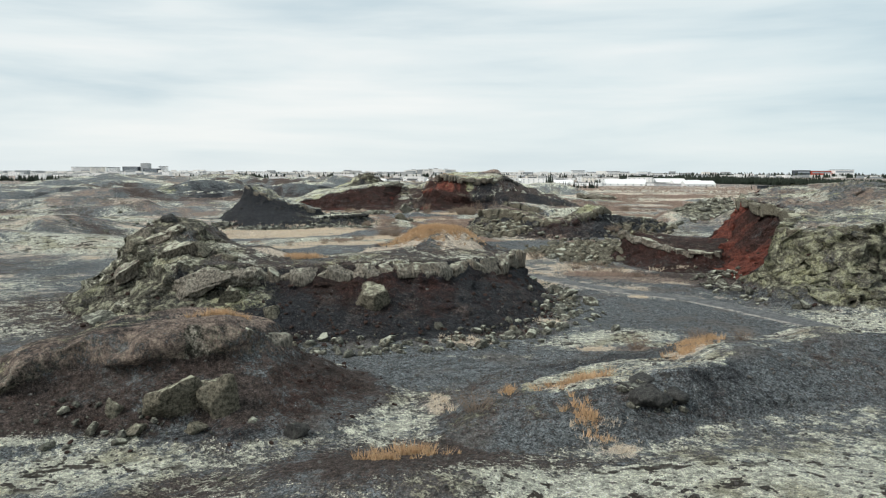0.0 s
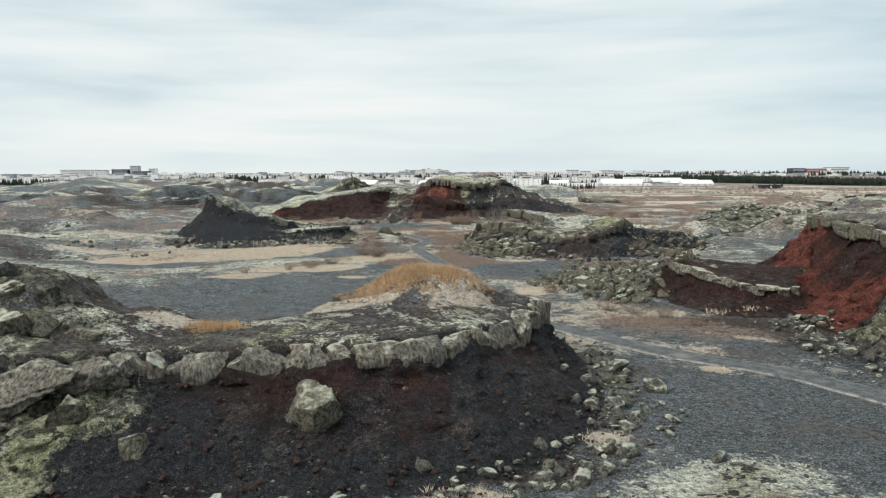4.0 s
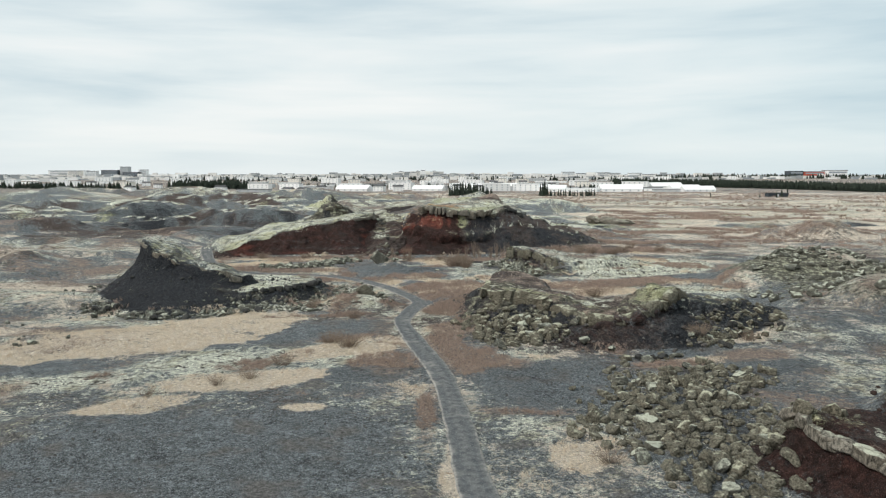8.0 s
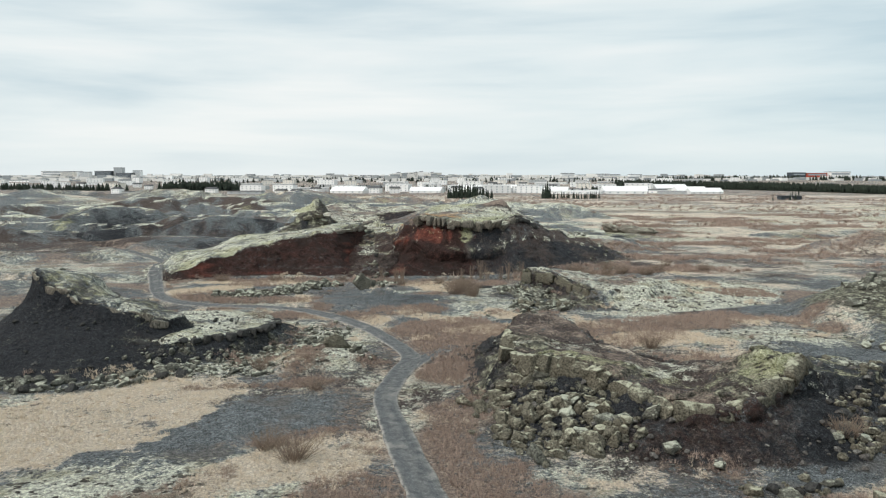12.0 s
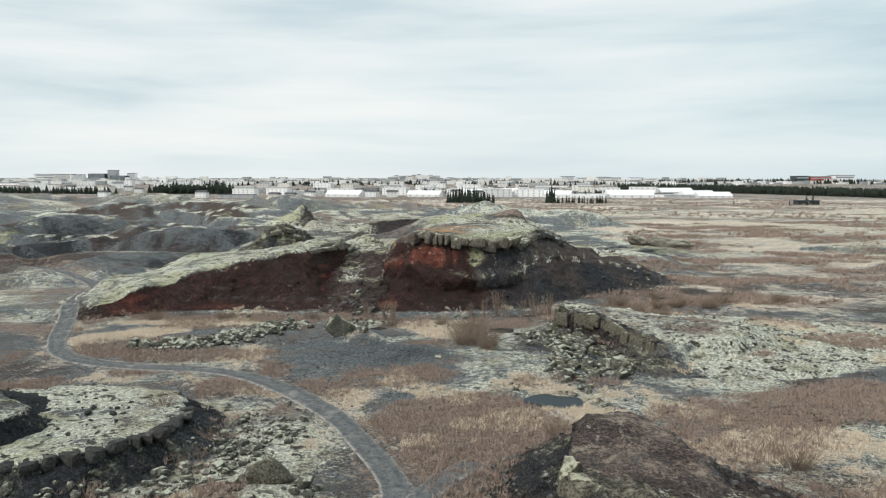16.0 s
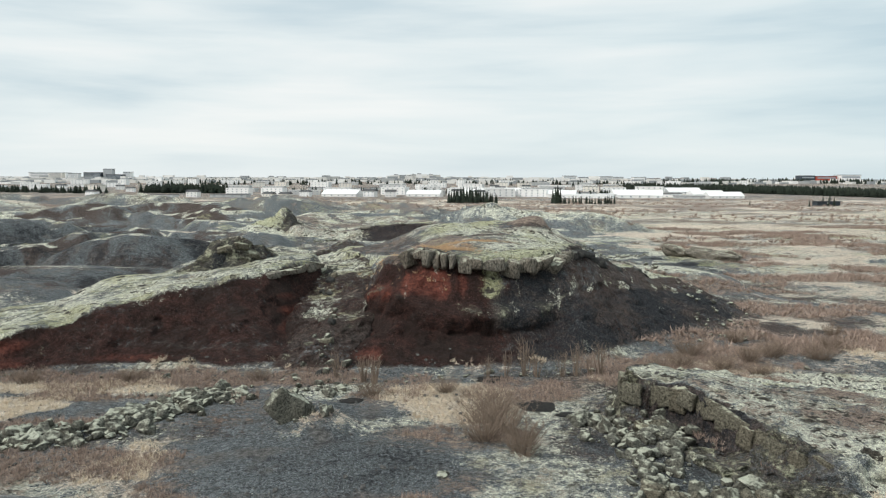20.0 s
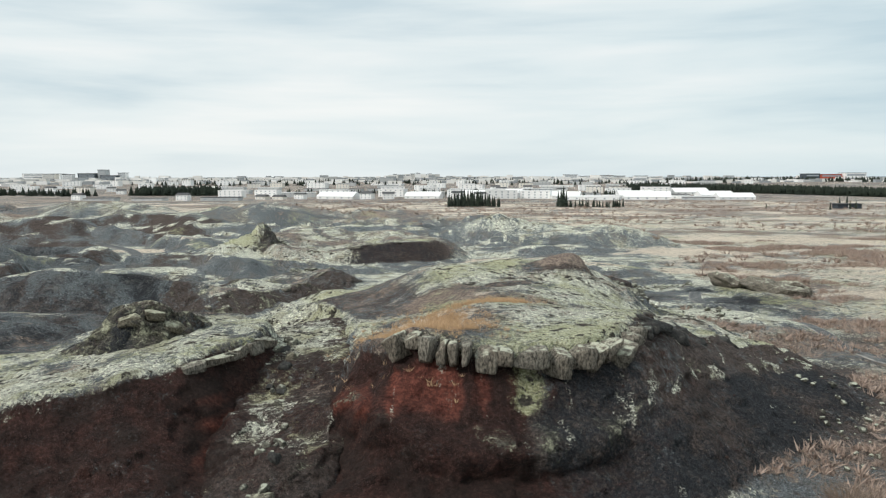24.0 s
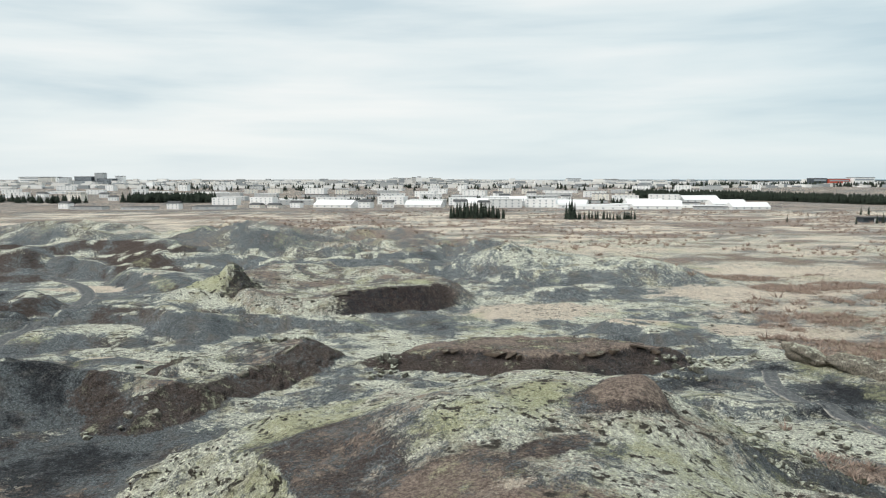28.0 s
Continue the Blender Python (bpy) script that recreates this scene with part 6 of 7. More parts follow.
# ---- rims of jointed lava along the hills' edges ----
def rim(name, line, wide, high, deep, material, gap=0.08, drop=0.0, seed=0, skip=0.0, lean=0.12):
    """Blocks side by side along a hill's crest, each a part of the hill."""
    h, parent, rng = HILLS[name], hill_obs[name], np.random.default_rng(seed + 900)
    stock = [rock_mesh("cap_block", 500 + seed * 5 + k, 4, material, (1, 1, 1), 4, 0.86, 0.2) for k in range(4)]
    pts = smooth_line(line, 0.1)
    i = 0
    while i < len(pts) - 2:
        w = wide * rng.choice([0.55, 0.75, 0.9, 1.1, 1.4, 1.9])
        j = min(len(pts) - 1, i + max(2, int(w / 0.1)))
        a, b = pts[i], pts[j]
        i = j + 1
        if rng.uniform() < skip:
            continue
        along = (b - a) / max(np.linalg.norm(b - a), 1e-6)
        out = np.array([along[1], -along[0]])
        mid = (a + b) / 2
        probe = mid + out * np.linspace(2.2, -2.2, 45)[:, None]
        s = rise(h, probe[:, 0], probe[:, 1])[1]
        hit = np.argmax(s > 0.95) if (s > 0.95).any() else 22
        q = probe[hit] + out * deep * rng.uniform(0.08, 0.34)
        top = float(surface(*(probe[min(hit + 4, 44)]))[0])
        tall = high * rng.uniform(0.7, 1.25)
        inner = mid - out * 0.9
        ends = surface([inner[0] - along[0] * w / 2, inner[0] + along[0] * w / 2], [inner[1] - along[1] * w / 2, inner[1] + along[1] * w / 2])
        pitch = -math.atan2(ends[1] - ends[0], w) * 0.9
        ob = new("cap_block", stock[rng.integers(4)])
        ob.matrix_world = (Matrix.Translation((q[0], q[1], top - tall * 0.5 - drop + rng.uniform(-0.06, 0.1))) @ Matrix.Rotation(math.atan2(along[1], along[0]) + rng.uniform(-0.2, 0.2), 4, "Z")
                           @ Matrix.Rotation(rng.uniform(-lean, lean), 4, "X") @ Matrix.Rotation(pitch + 0.6 * rng.uniform(-lean, lean), 4, "Y")
                           @ Matrix.Diagonal((1.16 * (w - gap), deep * rng.uniform(0.8, 1.2), 1.12 * tall, 1)))
        m = ob.matrix_world.copy()
        ob.parent = parent
        ob.matrix_world = m


rim("mesa", [(-11.4, 40.6), (-9, 41.8), (-6.9, 41.9), (-4.8, 42.1), (-1.3, 41.8), (1.3, 44.3), (2.9, 45.8), (4.9, 50.4), (5.5, 54.2)], 0.7, 1.25, 1.3, CAPROCK, -0.42, 0.12, seed=1, lean=0.04)
rim("front_mound", [(-10.6, 25.5), (-9.3, 25.5), (-7.6, 26.0)], 1.3, 0.7, 0.9, GREENROCK, -0.35, 0.55, seed=2, lean=0.2)
rim("front_mound", [(-7.3, 26.3), (-6.4, 27.8)], 1.5, 0.8, 1.0, CAPROCK, -0.5, 0.35, seed=13, lean=0.1)
rim("gravel_bank", [(6.2, 23.4), (7.2, 23.5), (8.4, 24.6)], 0.7, 0.7, 0.8, DARKROCK, -0.1, seed=18, lean=0.3)
rim("gully_floor", [(-7.4, 168.6), (-5.6, 168.4)], 0.8, 0.7, 0.9, GREENROCK, -0.1, 0.1, seed=19, lean=0.3)
rim("back_knoll", [(-18.2, 184), (-16.6, 184), (-14.4, 185.2)], 1.2, 0.8, 1.4, GREENROCK, -0.3, 0.5, seed=20, lean=0.3)
rim("slab_ridge", [(18.5, 72.4), (19.5, 69.1), (20.8, 66.4), (22.7, 64.5), (25, 64.9)], 0.7, 0.6, 1.0, CAPROCK, -0.45, 0.02, seed=3, lean=0.05)
rim("dark_hill", [(-31.4, 124.4), (-29.6, 123.1), (-26, 122.2), (-22.5, 121.4), (-19.8, 121.9)], 0.75, 0.75, 0.9, CAPROCK, -0.35, 0.12, seed=4, lean=0.12)
rim("boulder_hill", [(7.6, 108.2), (9.5, 105.6), (11.8, 104.8), (13.4, 102.2), (14.9, 100.0)], 0.9, 1.35, 1.2, GREENROCK, -0.4, -0.12, seed=5, lean=0.25)
rim("boulder_hill", [(8.0, 118), (7.6, 113), (7.7, 108.8)], 1.0, 1.2, 1.3, GREENROCK, -0.4, 0.0, seed=22, lean=0.3, skip=0.2)
rim("boulder_hill", [(14.9, 99.7), (17.2, 99.5), (19.7, 100.2), (22.4, 102.4), (24.4, 105)], 0.9, 1.25, 1.3, GREENROCK, -0.4, -0.22, seed=14, lean=0.2)
rim("knob", [(15.6, 156.6), (14.7, 153.6), (16.8, 152.0), (18.3, 149.0), (19.5, 145.5), (20.8, 143)], 0.95, 1.3, 1.3, GREENROCK, -0.45, 0.08, seed=6, lean=0.15)
rim("red_hill_west", [(-12.4, 178.2), (-10.6, 179.6), (-8.6, 184)], 1.0, 0.8, 1.1, CAPROCK, -0.5, 0.25, seed=7, lean=0.15)
rim("red_hill_east", [(0.2, 175.8), (1.8, 174.9), (4.2, 174.0), (6.8, 174.0)], 0.95, 1.3, 1.3, CAPROCK, -0.12, 0.04, seed=8, lean=0.06)
rim("red_hill_east", [(7.0, 174.1), (9.8, 174.6), (12.9, 176.0), (15.4, 179.0)], 1.05, 1.5, 1.7, CAPROCK, -0.4, 0.2, seed=15, lean=0.22)
rim("red_hill_east", [(15.6, 179.4), (16.9, 181.8), (19.8, 184.4), (23.2, 187.6), (28.2, 191)], 1.6, 1.0, 1.9, DARKROCK, -0.6, 0.35, seed=9, lean=0.16, skip=0.25)
rim("red_cliff", [(31.0, 73.2), (29.3, 69), (29.5, 65.6), (30.1, 62), (28.6, 58), (26.3, 55), (25.8, 52.4), (31, 48.0), (38, 47.4)], 0.8, 1.0, 1.2, GREENROCK, -0.4, 0.15, seed=10, lean=0.25)
rim("white_ledge", [(-21.6, 119.3), (-16.2, 119.7), (-12.4, 122.8), (-11.9, 128)], 1.0, 0.5, 1.1, DARKROCK, 0.0, seed=11, skip=0.2)

rim("brown_ridge", [(-25.8, 225.2), (-22.3, 223.8), (-19.2, 228.8), (-16.4, 235.8), (-11.8, 242)], 1.3, 0.5, 1.2, CAPROCK, 0.2, seed=16, skip=0.6, lean=0.3)
rim("brown_bank", [(0, 243.2), (8, 244), (16, 240), (26, 243), (31.5, 246)], 1.5, 0.5, 1.3, BROWNSTONE, 0.2, 0.1, seed=21, skip=0.6, lean=0.3)
rim("cone_ridge", [(-26, 282.6), (-16.5, 280.4), (-8.4, 282.6), (4, 286.6)], 1.6, 0.4, 1.4, CAPROCK, 0.1, seed=17, skip=0.7, lean=0.3)

OUTCROP = [rock_mesh("rock_outcrop", 255 + k, 4, CAPROCK, (1, 0.8, 0.8), 16, 0.5, 0.55) for k in range(3)]
for k, (x, y, w, d, t) in enumerate(((48.6, 242.6, 5.6, 4.0, 3.4), (51, 238.4, 6.2, 4.2, 3.6), (53, 233.6, 5.8, 4.0, 3.2), (56.5, 238, 4, 3, 2.4))):
    ob = new("rock_outcrop", OUTCROP[k % 3])
    ob.matrix_world = Matrix.Translation((x, y, float(surface(x, y)[0]) + 0.5)) @ pose(0, 0, 0, 0, 0, 115 + 14 * k) @ Matrix.Diagonal((w * 1.25, d * 1.2, t * 1.15, 1))
    tagged(ob, "brown lava outcrop rising from the plain", "outcrop", "outcrops on the plain")


# ---- dry plants ----
def blades(x, y, z, tall, spread, count, rng, width):
    """Stalks that lean out of one root: three corners each."""
    n = len(x)
    a = rng.uniform(0, 6.283, (n, count))
    r0, lean = rng.uniform(0, 0.35, (n, count)) * spread[:, None], rng.uniform(0.1, 1.0, (n, count)) * spread[:, None]
    h = tall[:, None] * rng.uniform(0.45, 1.0, (n, count))
    ca, sa = np.cos(a), np.sin(a)
    bx, by = x[:, None] + ca * r0, y[:, None] + sa * r0
    w = width * rng.uniform(0.6, 1.4, (n, count))
    side = rng.uniform(0, 6.283, (n, count))
    sx, sy = np.cos(side) * w, np.sin(side) * w
    zb = np.broadcast_to(z[:, None] - 0.04, bx.shape)
    v = np.stack([np.stack([bx - sx, by - sy, zb], -1), np.stack([bx + sx, by + sy, zb], -1), np.stack([bx + ca * lean, by + sa * lean, z[:, None] + h], -1)], 2).reshape(-1, 3)
    return v, np.arange(len(v)).reshape(-1, 3)


def sward(name, key, seed, box, want, lo, hi, spread, count, width, material, label, category, level=0.5):
    """Tufts wherever a cover of the ground is thick enough."""
    rng = np.random.default_rng(seed)
    x0, x1, y0, y1 = box
    q = np.stack([rng.uniform(x0, x1, want * 6), rng.uniform(y0, y1, want * 6)], -1)
    q = q[covers(q[:, 0], q[:, 1])[key] + 0.25 * fbm(q[:, 0], q[:, 1], 1.6, 2, seed) > level]
    z0 = land(q[:, 0], q[:, 1])
    z = surface(q[:, 0], q[:, 1])
    q, z = q[z < z0 + 0.5][:want], z[z < z0 + 0.5][:want]
    keep = line_distance(q[:, 0], q[:, 1], PATH_LINE) > 1.25
    q, z = q[keep], z[keep]
    n = len(q)
    v, f = blades(q[:, 0], q[:, 1], z, rng.uniform(lo, hi, n), rng.uniform(0.6, 1.3, n) * spread, count, rng, width)
    return tagged(new(name, mesh_from(name, v, f, material, None, False)), label, category, kind="stuff")


sward("straw_grass", "straw", 11, (-34, 26, 16, 112), 15000, 0.10, 0.28, 0.22, 8, 0.014, STRAW, "pale dry straw grass in low tufts", "grass")
sward("straw_grass", "straw", 12, (-34, 40, 112, 172), 12000, 0.14, 0.34, 0.28, 8, 0.02, STRAW, "pale dry straw grass in low tufts", "grass")
sward("heath", "heath", 13, (-24, 22, 60, 118), 12000, 0.14, 0.36, 0.22, 9, 0.013, HEATHER, "rust-brown dry heath in low tufts", "heath")
sward("heath", "heath", 14, (-34, 44, 112, 178), 17000, 0.18, 0.5, 0.3, 9, 0.018, HEATHER, "rust-brown dry heath in low tufts", "heath")
sward("heath", "heath", 15, (20, 150, 170, 330), 9000, 0.3, 0.8, 0.9, 10, 0.06, HEATHER, "rust-brown dry heath on the plain", "heath")


def tufts(seed, spots, count, lo, hi, spread, label):
    """Taller grass on the crowns of the hills and banks."""
    rng = np.random.default_rng(seed)
    pick = np.array(spots)[rng.choice(len(spots), count, p=np.array([a[2] * a[3] for a in spots]) / sum(a[2] * a[3] for a in spots))]
    u, w = rng.normal(size=count) * 0.52 * pick[:, 2], rng.normal(size=count) * 0.52 * pick[:, 3]
    c, t = np.cos(np.radians(pick[:, 4])), np.sin(np.radians(pick[:, 4]))
    q = np.stack([pick[:, 0] + u * c - w * t, pick[:, 1] + u * t + w * c], -1)
    v, f = blades(q[:, 0], q[:, 1], surface(q[:, 0], q[:, 1]), rng.uniform(lo, hi, count), rng.uniform(0.6, 1.3, count) * spread, 12, rng, 0.018)
    return tagged(new("grass_tufts", mesh_from("grass_tufts", v, f, TAWNY, None, False)), label, "grass", kind="stuff")


tufts(61, [(5.2, 25.6, 1.2, 0.4, 10), (10.4, 29.8, 1.2, 0.4, 30), (4.9, 22.8, 0.4, 1.0, 20), (2.6, 25.2, 0.3, 0.3, 0), (-0.6, 21.4, 1.0, 0.4, 0), (11.4, 31.2, 1.0, 0.6, 20), (-1.5, 20, 0.8, 0.3, 0)], 420, 0.12, 0.4, 0.22, "tawny grass tufts on the gravel bank")
tufts(62, [(0.0, 51.2, 2.6, 1.7, 25), (-7.9, 27.2, 0.8, 0.4, 20), (-8, 44.5, 1.0, 0.6, 0)], 1500, 0.15, 0.4, 0.3, "tawny grass on the mesa's crown")
tufts(63, [(2.4, 181.5, 3.6, 5.4, 10), (7.5, 188.6, 3.0, 1.2, 0)], 1900, 0.15, 0.45, 0.35, "tawny grass on the red hill's crown")


def bush_mesh(name, seed, twigs, tall, spread):
    """A bare shrub: many thin stems that fork as they rise."""
    rng = np.random.default_rng(seed)
    vs, fs = [], []

    def stem(a, b, r0, r1):
        d = (b - a) / max(np.linalg.norm(b - a), 1e-6)
        u = np.cross(d, (0.3, 0.2, 1.0))
        u /= np.linalg.norm(u)
        w = np.cross(d, u)
        k = len(vs)
        for q, r in ((a, r0), (b, r1)):
            for g in range(3):
                t = g * 2.0944
                vs.append(q + r * (math.cos(t) * u + math.sin(t) * w))
        for g in range(3):
            e = (g + 1) % 3
            fs.extend([(k + g, k + e, k + 3 + e), (k + g, k + 3 + e, k + 3 + g)])

    for _ in range(twigs):
        a = rng.uniform(0, 6.283)
        root = np.array([math.cos(a), math.sin(a), 0]) * rng.uniform(0, 0.35) * spread
        lean = np.array([math.cos(a), math.sin(a), 0]) * rng.uniform(0.1, 0.75) * spread
        h = tall * rng.uniform(0.6, 1.0)
        mid = root + lean * 0.45 + (0, 0, h * 0.5)
        tip = root + lean + (0, 0, h)
        stem(root, mid, 0.012 * tall, 0.008 * tall)
        stem(mid, tip, 0.008 * tall, 0.003 * tall)
        for _ in range(3):
            t = rng.uniform(0.2, 0.9)
            q = mid + (tip - mid) * t
            stem(q, q + rng.normal(size=3) * (0.10, 0.10, 0.05) * tall + (0, 0, 0.16 * tall), 0.006 * tall, 0.002 * tall)
    return mesh_from(name, np.array(vs), np.array(fs), TWIG, None, False)


BUSHES = [bush_mesh("bare_bush", 700 + k, 60 + 8 * k, 0.9, 1.0 + 0.15 * k) for k in range(4)]
WILLOWS = [bush_mesh("bare_willow", 720 + k, 16 + 4 * k, 1.0, 0.30) for k in range(3)]


def shrub(x, y, tall, stock, label, category, group):
    ob = new("bare_bush" if category == "bush" else "bare_willow", stock)
    ob.matrix_world = Matrix.Translation((x, y, float(surface(x, y)[0]) - 0.03)) @ pose(0, 0, 0, 0, 0, x * 77 + y * 31) @ Matrix.Diagonal((tall, tall, tall, 1))
    return tagged(ob, label, category, group)


rng = np.random.default_rng(8)
for x in (-4.2, -2.6, -1.4, 6.8, 7.8, 9.4, 10.6, 12.4, 13.2, 14.6, 15.2):
    shrub(x + rng.uniform(-0.4, 0.4), 162.2 + rng.uniform(-0.8, 0.8) + 0.06 * x, rng.uniform(1.6, 2.9), WILLOWS[rng.integers(3)], "leafless pale willow at the red cliff's foot", "shrub", "willows under the red hill")
SHRUBS_A = [(9.6, 34.5, 0.7), (11.4, 31.4, 0.8), (13.0, 30.6, 0.6), (1.4, 24.2, 0.8), (-9.6, 92, 1.0), (-13, 86.6, 0.9), (-16.6, 84, 0.8), (-5.2, 97.6, 1.3), (-6.8, 99.2, 1.2), (-11.2, 88.2, 0.8), (14, 63.5, 1.0), (12.6, 65, 1.0), (15.4, 62.2, 0.9), (16.6, 60, 0.8), (10, 73, 0.9)]
SHRUBS_B = [(5.6, 152.6, 1.9), (6.6, 150.6, 1.8), (5.2, 149.2, 1.6), (7.4, 148.4, 1.7), (6.2, 154.6, 1.7), (7.2, 146.6, 1.5), (3.4, 159, 1.1), (-1.6, 158.4, 1.2), (8.8, 126, 1.0), (20.5, 121, 1.3), (-11, 115.5, 1.2), (-6, 110, 0.9), (24, 98.6, 1.2), (28.5, 99.6, 1.0), (-13.6, 128, 0.9)]
SHRUBS_C = [(22, 166, 1.5), (25, 165, 1.6), (28, 167, 1.5), (31, 169, 1.5), (24, 169.5, 1.5), (34, 168, 1.4), (20, 164, 1.3), (37, 171, 1.5), (27, 163.4, 1.2), (-26, 161.8, 1.2), (-19, 162.8, 1.1), (-10, 162.6, 1.1), (40, 176, 1.4), (44, 171, 1.5), (30, 174, 1.4)]
for row, where in ((SHRUBS_A, "shrubs on the gravel plain"), (SHRUBS_B, "shrubs on the heath"), (SHRUBS_C, "shrubs under the hill")):
    for x, y, tall in row:
        for k in range(2 if tall > 1 else 1):
            shrub(x + rng.uniform(-0.5, 0.5) * k, y + rng.uniform(-0.5, 0.5) * k, tall * rng.uniform(0.8, 1.1), BUSHES[rng.integers(4)], "leafless brown shrub with thin twigs in dry grass", "bush", where)

# low scrub over the far plain
rng = np.random.default_rng(9)
q = np.stack([rng.uniform(-120, 330, 9000), rng.uniform(250, 720, 9000)], -1)
q = q[(q[:, 0] > 30 + (q[:, 1] < 330) * 20 - (q[:, 1] - 330).clip(0) * 1.2) & (fbm(q[:, 0], q[:, 1] * 2, 40, 3, 97) > 0.0)][:3200]
n = len(q)
v, f = blades(q[:, 0], q[:, 1], land(q[:, 0], q[:, 1]), rng.uniform(0.5, 1.5, n), rng.uniform(0.8, 2.4, n), 12, rng, 0.16)
tagged(new("scrub", mesh_from("scrub", v, f, HEATHER, None, False)), "low brown scrub dotted over the straw plain", "scrub", kind="stuff")


# ---- spruces and woods ----
def spruce_parts(seed, tall):
    rng = np.random.default_rng(seed)
    vs, fs = [], []
    levels = 11
    for k in range(levels):
        z0 = tall * (0.06 + 0.94 * k / levels)
        r = tall * 0.20 * (1 - k / levels) ** 0.85 * rng.uniform(0.85, 1.1)
        arms = 11 - k // 2
        for g in range(arms):
            a = 6.283 * (g + rng.uniform(-0.3, 0.3)) / arms + k
            rr = r * rng.uniform(0.7, 1.15)
            t = np.array([math.cos(a), math.sin(a), 0])
            s = np.array([-t[1], t[0], 0]) * rr * 0.42
            b = len(vs)
            vs.extend([np.array([0, 0, z0 + tall * 0.13]), t * rr * 0.7 + s + (0, 0, z0 + 0.02 * tall), t * rr + (0, 0, z0 - 0.03 * tall), t * rr * 0.7 - s + (0, 0, z0 + 0.02 * tall)])
            fs.extend([(b, b + 1, b + 2), (b, b + 2, b + 3)])
    return np.array(vs), np.array(fs)


SPRUCE = [spruce_parts(800 + k, 1.0) for k in range(4)]
CROWNS = [mesh_from("crown", v, f, NEEDLE, None, False) for v, f in SPRUCE]
bm = bmesh.new()
bmesh.ops.create_cone(bm, cap_ends=True, segments=7, radius1=0.028, radius2=0.006, depth=0.9, matrix=Matrix.Translation((0, 0, 0.43)))
TRUNK = bpy.data.meshes.new("trunk")
bm.to_mesh(TRUNK)
bm.free()
TRUNK.materials.append(BARK)


def spruce(x, y, tall, k, group):
    root = new("spruce_tree")
    part("trunk", TRUNK, None, root)
    part("crown", CROWNS[k % 4], None, root)
    root.matrix_world = Matrix.Translation((x, y, float(land(np.array([x]), np.array([y]))[0]) - 0.1)) @ pose(0, 0, 0, 0, 0, 57 * k) @ Matrix.Diagonal((tall, tall, tall, 1))
    return tagged(root, "dark green spruce in a dense clump", "tree", group)


rng = np.random.default_rng(10)
for k in range(30):
    u = k / 29
    spruce(20.5 + 33 * u + rng.uniform(-1, 1), 609 + rng.uniform(-5, 5), (7.5 + 3.4 * math.sin(3.14 * min(1, u * 1.15)) + rng.uniform(-1, 1)), k, "spruces in the western clump")
for k in range(30):
    u = k / 29
    spruce(88 + 40 * u + rng.uniform(-1, 1), 589 + rng.uniform(-3, 3), (12.0 if k < 5 else 5.2) * rng.uniform(0.8, 1.1), k, "spruces in the eastern clump")
for x, y, t in ((243, 540, 5), (247, 541, 5.5), (229, 535, 4), (205, 560, 3.5), (300, 640, 6), (296, 642, 5)):
    spruce(x, y, t, int(x), "spruces on the plain")


def wood(name, seed, count, line, depth, lo, hi, label):
    """A far strip of spruces in one mesh."""
    rng = np.random.default_rng(seed)
    pts = smooth_line(line, 5.0)
    q = pts[rng.integers(len(pts), size=count)] + np.stack([rng.uniform(-4, 4, count), rng.uniform(0, depth, count)], -1)
    z = land(q[:, 0], q[:, 1]) - 0.2
    vs, fs, at = [], [], 0
    for (x, y), h in zip(q, z):
        v, f = SPRUCE[rng.integers(4)]
        s = rng.uniform(lo, hi)
        vs.append(v * (s * 2.1, s * 2.1, s) + (x, y, h))
        fs.append(f + at)
        at += len(v)
    return tagged(new(name, mesh_from(name, np.concatenate(vs), np.concatenate(fs), NEEDLE, None, False)), label, "woods", kind="stuff")


wood("spruce_wood", 31, 2300, [(262, 1010), (330, 960), (400, 900), (470, 855), (560, 800), (700, 770)], 60, 6, 11, "dark spruce plantation across the plain")
wood("spruce_wood", 32, 240, [(-290, 905), (-250, 900), (-212, 902)], 40, 7, 11, "dark spruce wood beside the white houses")
wood("spruce_wood", 33, 260, [(-700, 1010), (-560, 960), (-420, 905), (-330, 880)], 50, 4, 9, "dark wood along the town's edge")
wood("spruce_wood", 34, 420, [(500, 1500), (700, 1560), (950, 1500), (1200, 1400)], 120, 7, 12, "dark wood on the far rise")
wood("town_trees", 35, 300, [(-500, 1350), (-250, 1300), (-60, 1320), (180, 1350), (420, 1300)], 420, 5, 9, "dark trees between the town's houses")
wood("town_trees", 36, 160, [(-150, 860), (20, 850), (120, 800), (230, 830)], 120, 4, 7, "dark trees between the near houses")


# ---- the town ----
def wall_paint(name, tone):
    return plain_material(name, tuple(0.9 * c for c in tone), tone, 0.6, 0.8, 0, 0, 0.18)


WHITE, CREAM, GREYWALL, DARKWALL = wall_paint("white_render", (0.93, 0.93, 0.92)), wall_paint("cream_render", (0.86, 0.82, 0.75)), wall_paint("grey_render", (0.55, 0.56, 0.56)), wall_paint("dark_cladding", (0.07, 0.085, 0.10))
REDWALL = wall_paint("red_cladding", (0.55, 0.12, 0.08))
ROOFS = [plain_material("pale_roof", (0.84, 0.85, 0.85), (0.93, 0.93, 0.92), 0.8, 0.7, 0, 0, 0.2), plain_material("dark_roof", (0.06, 0.065, 0.07), (0.13, 0.13, 0.13), 0.8, 0.8, 0), plain_material("rust_roof", (0.20, 0.08, 0.06), (0.30, 0.13, 0.09), 0.8, 0.8, 0)]
# The pale base colour holds the sky that the panes would reflect.
PANE_NODES = Nodes("window_glass")
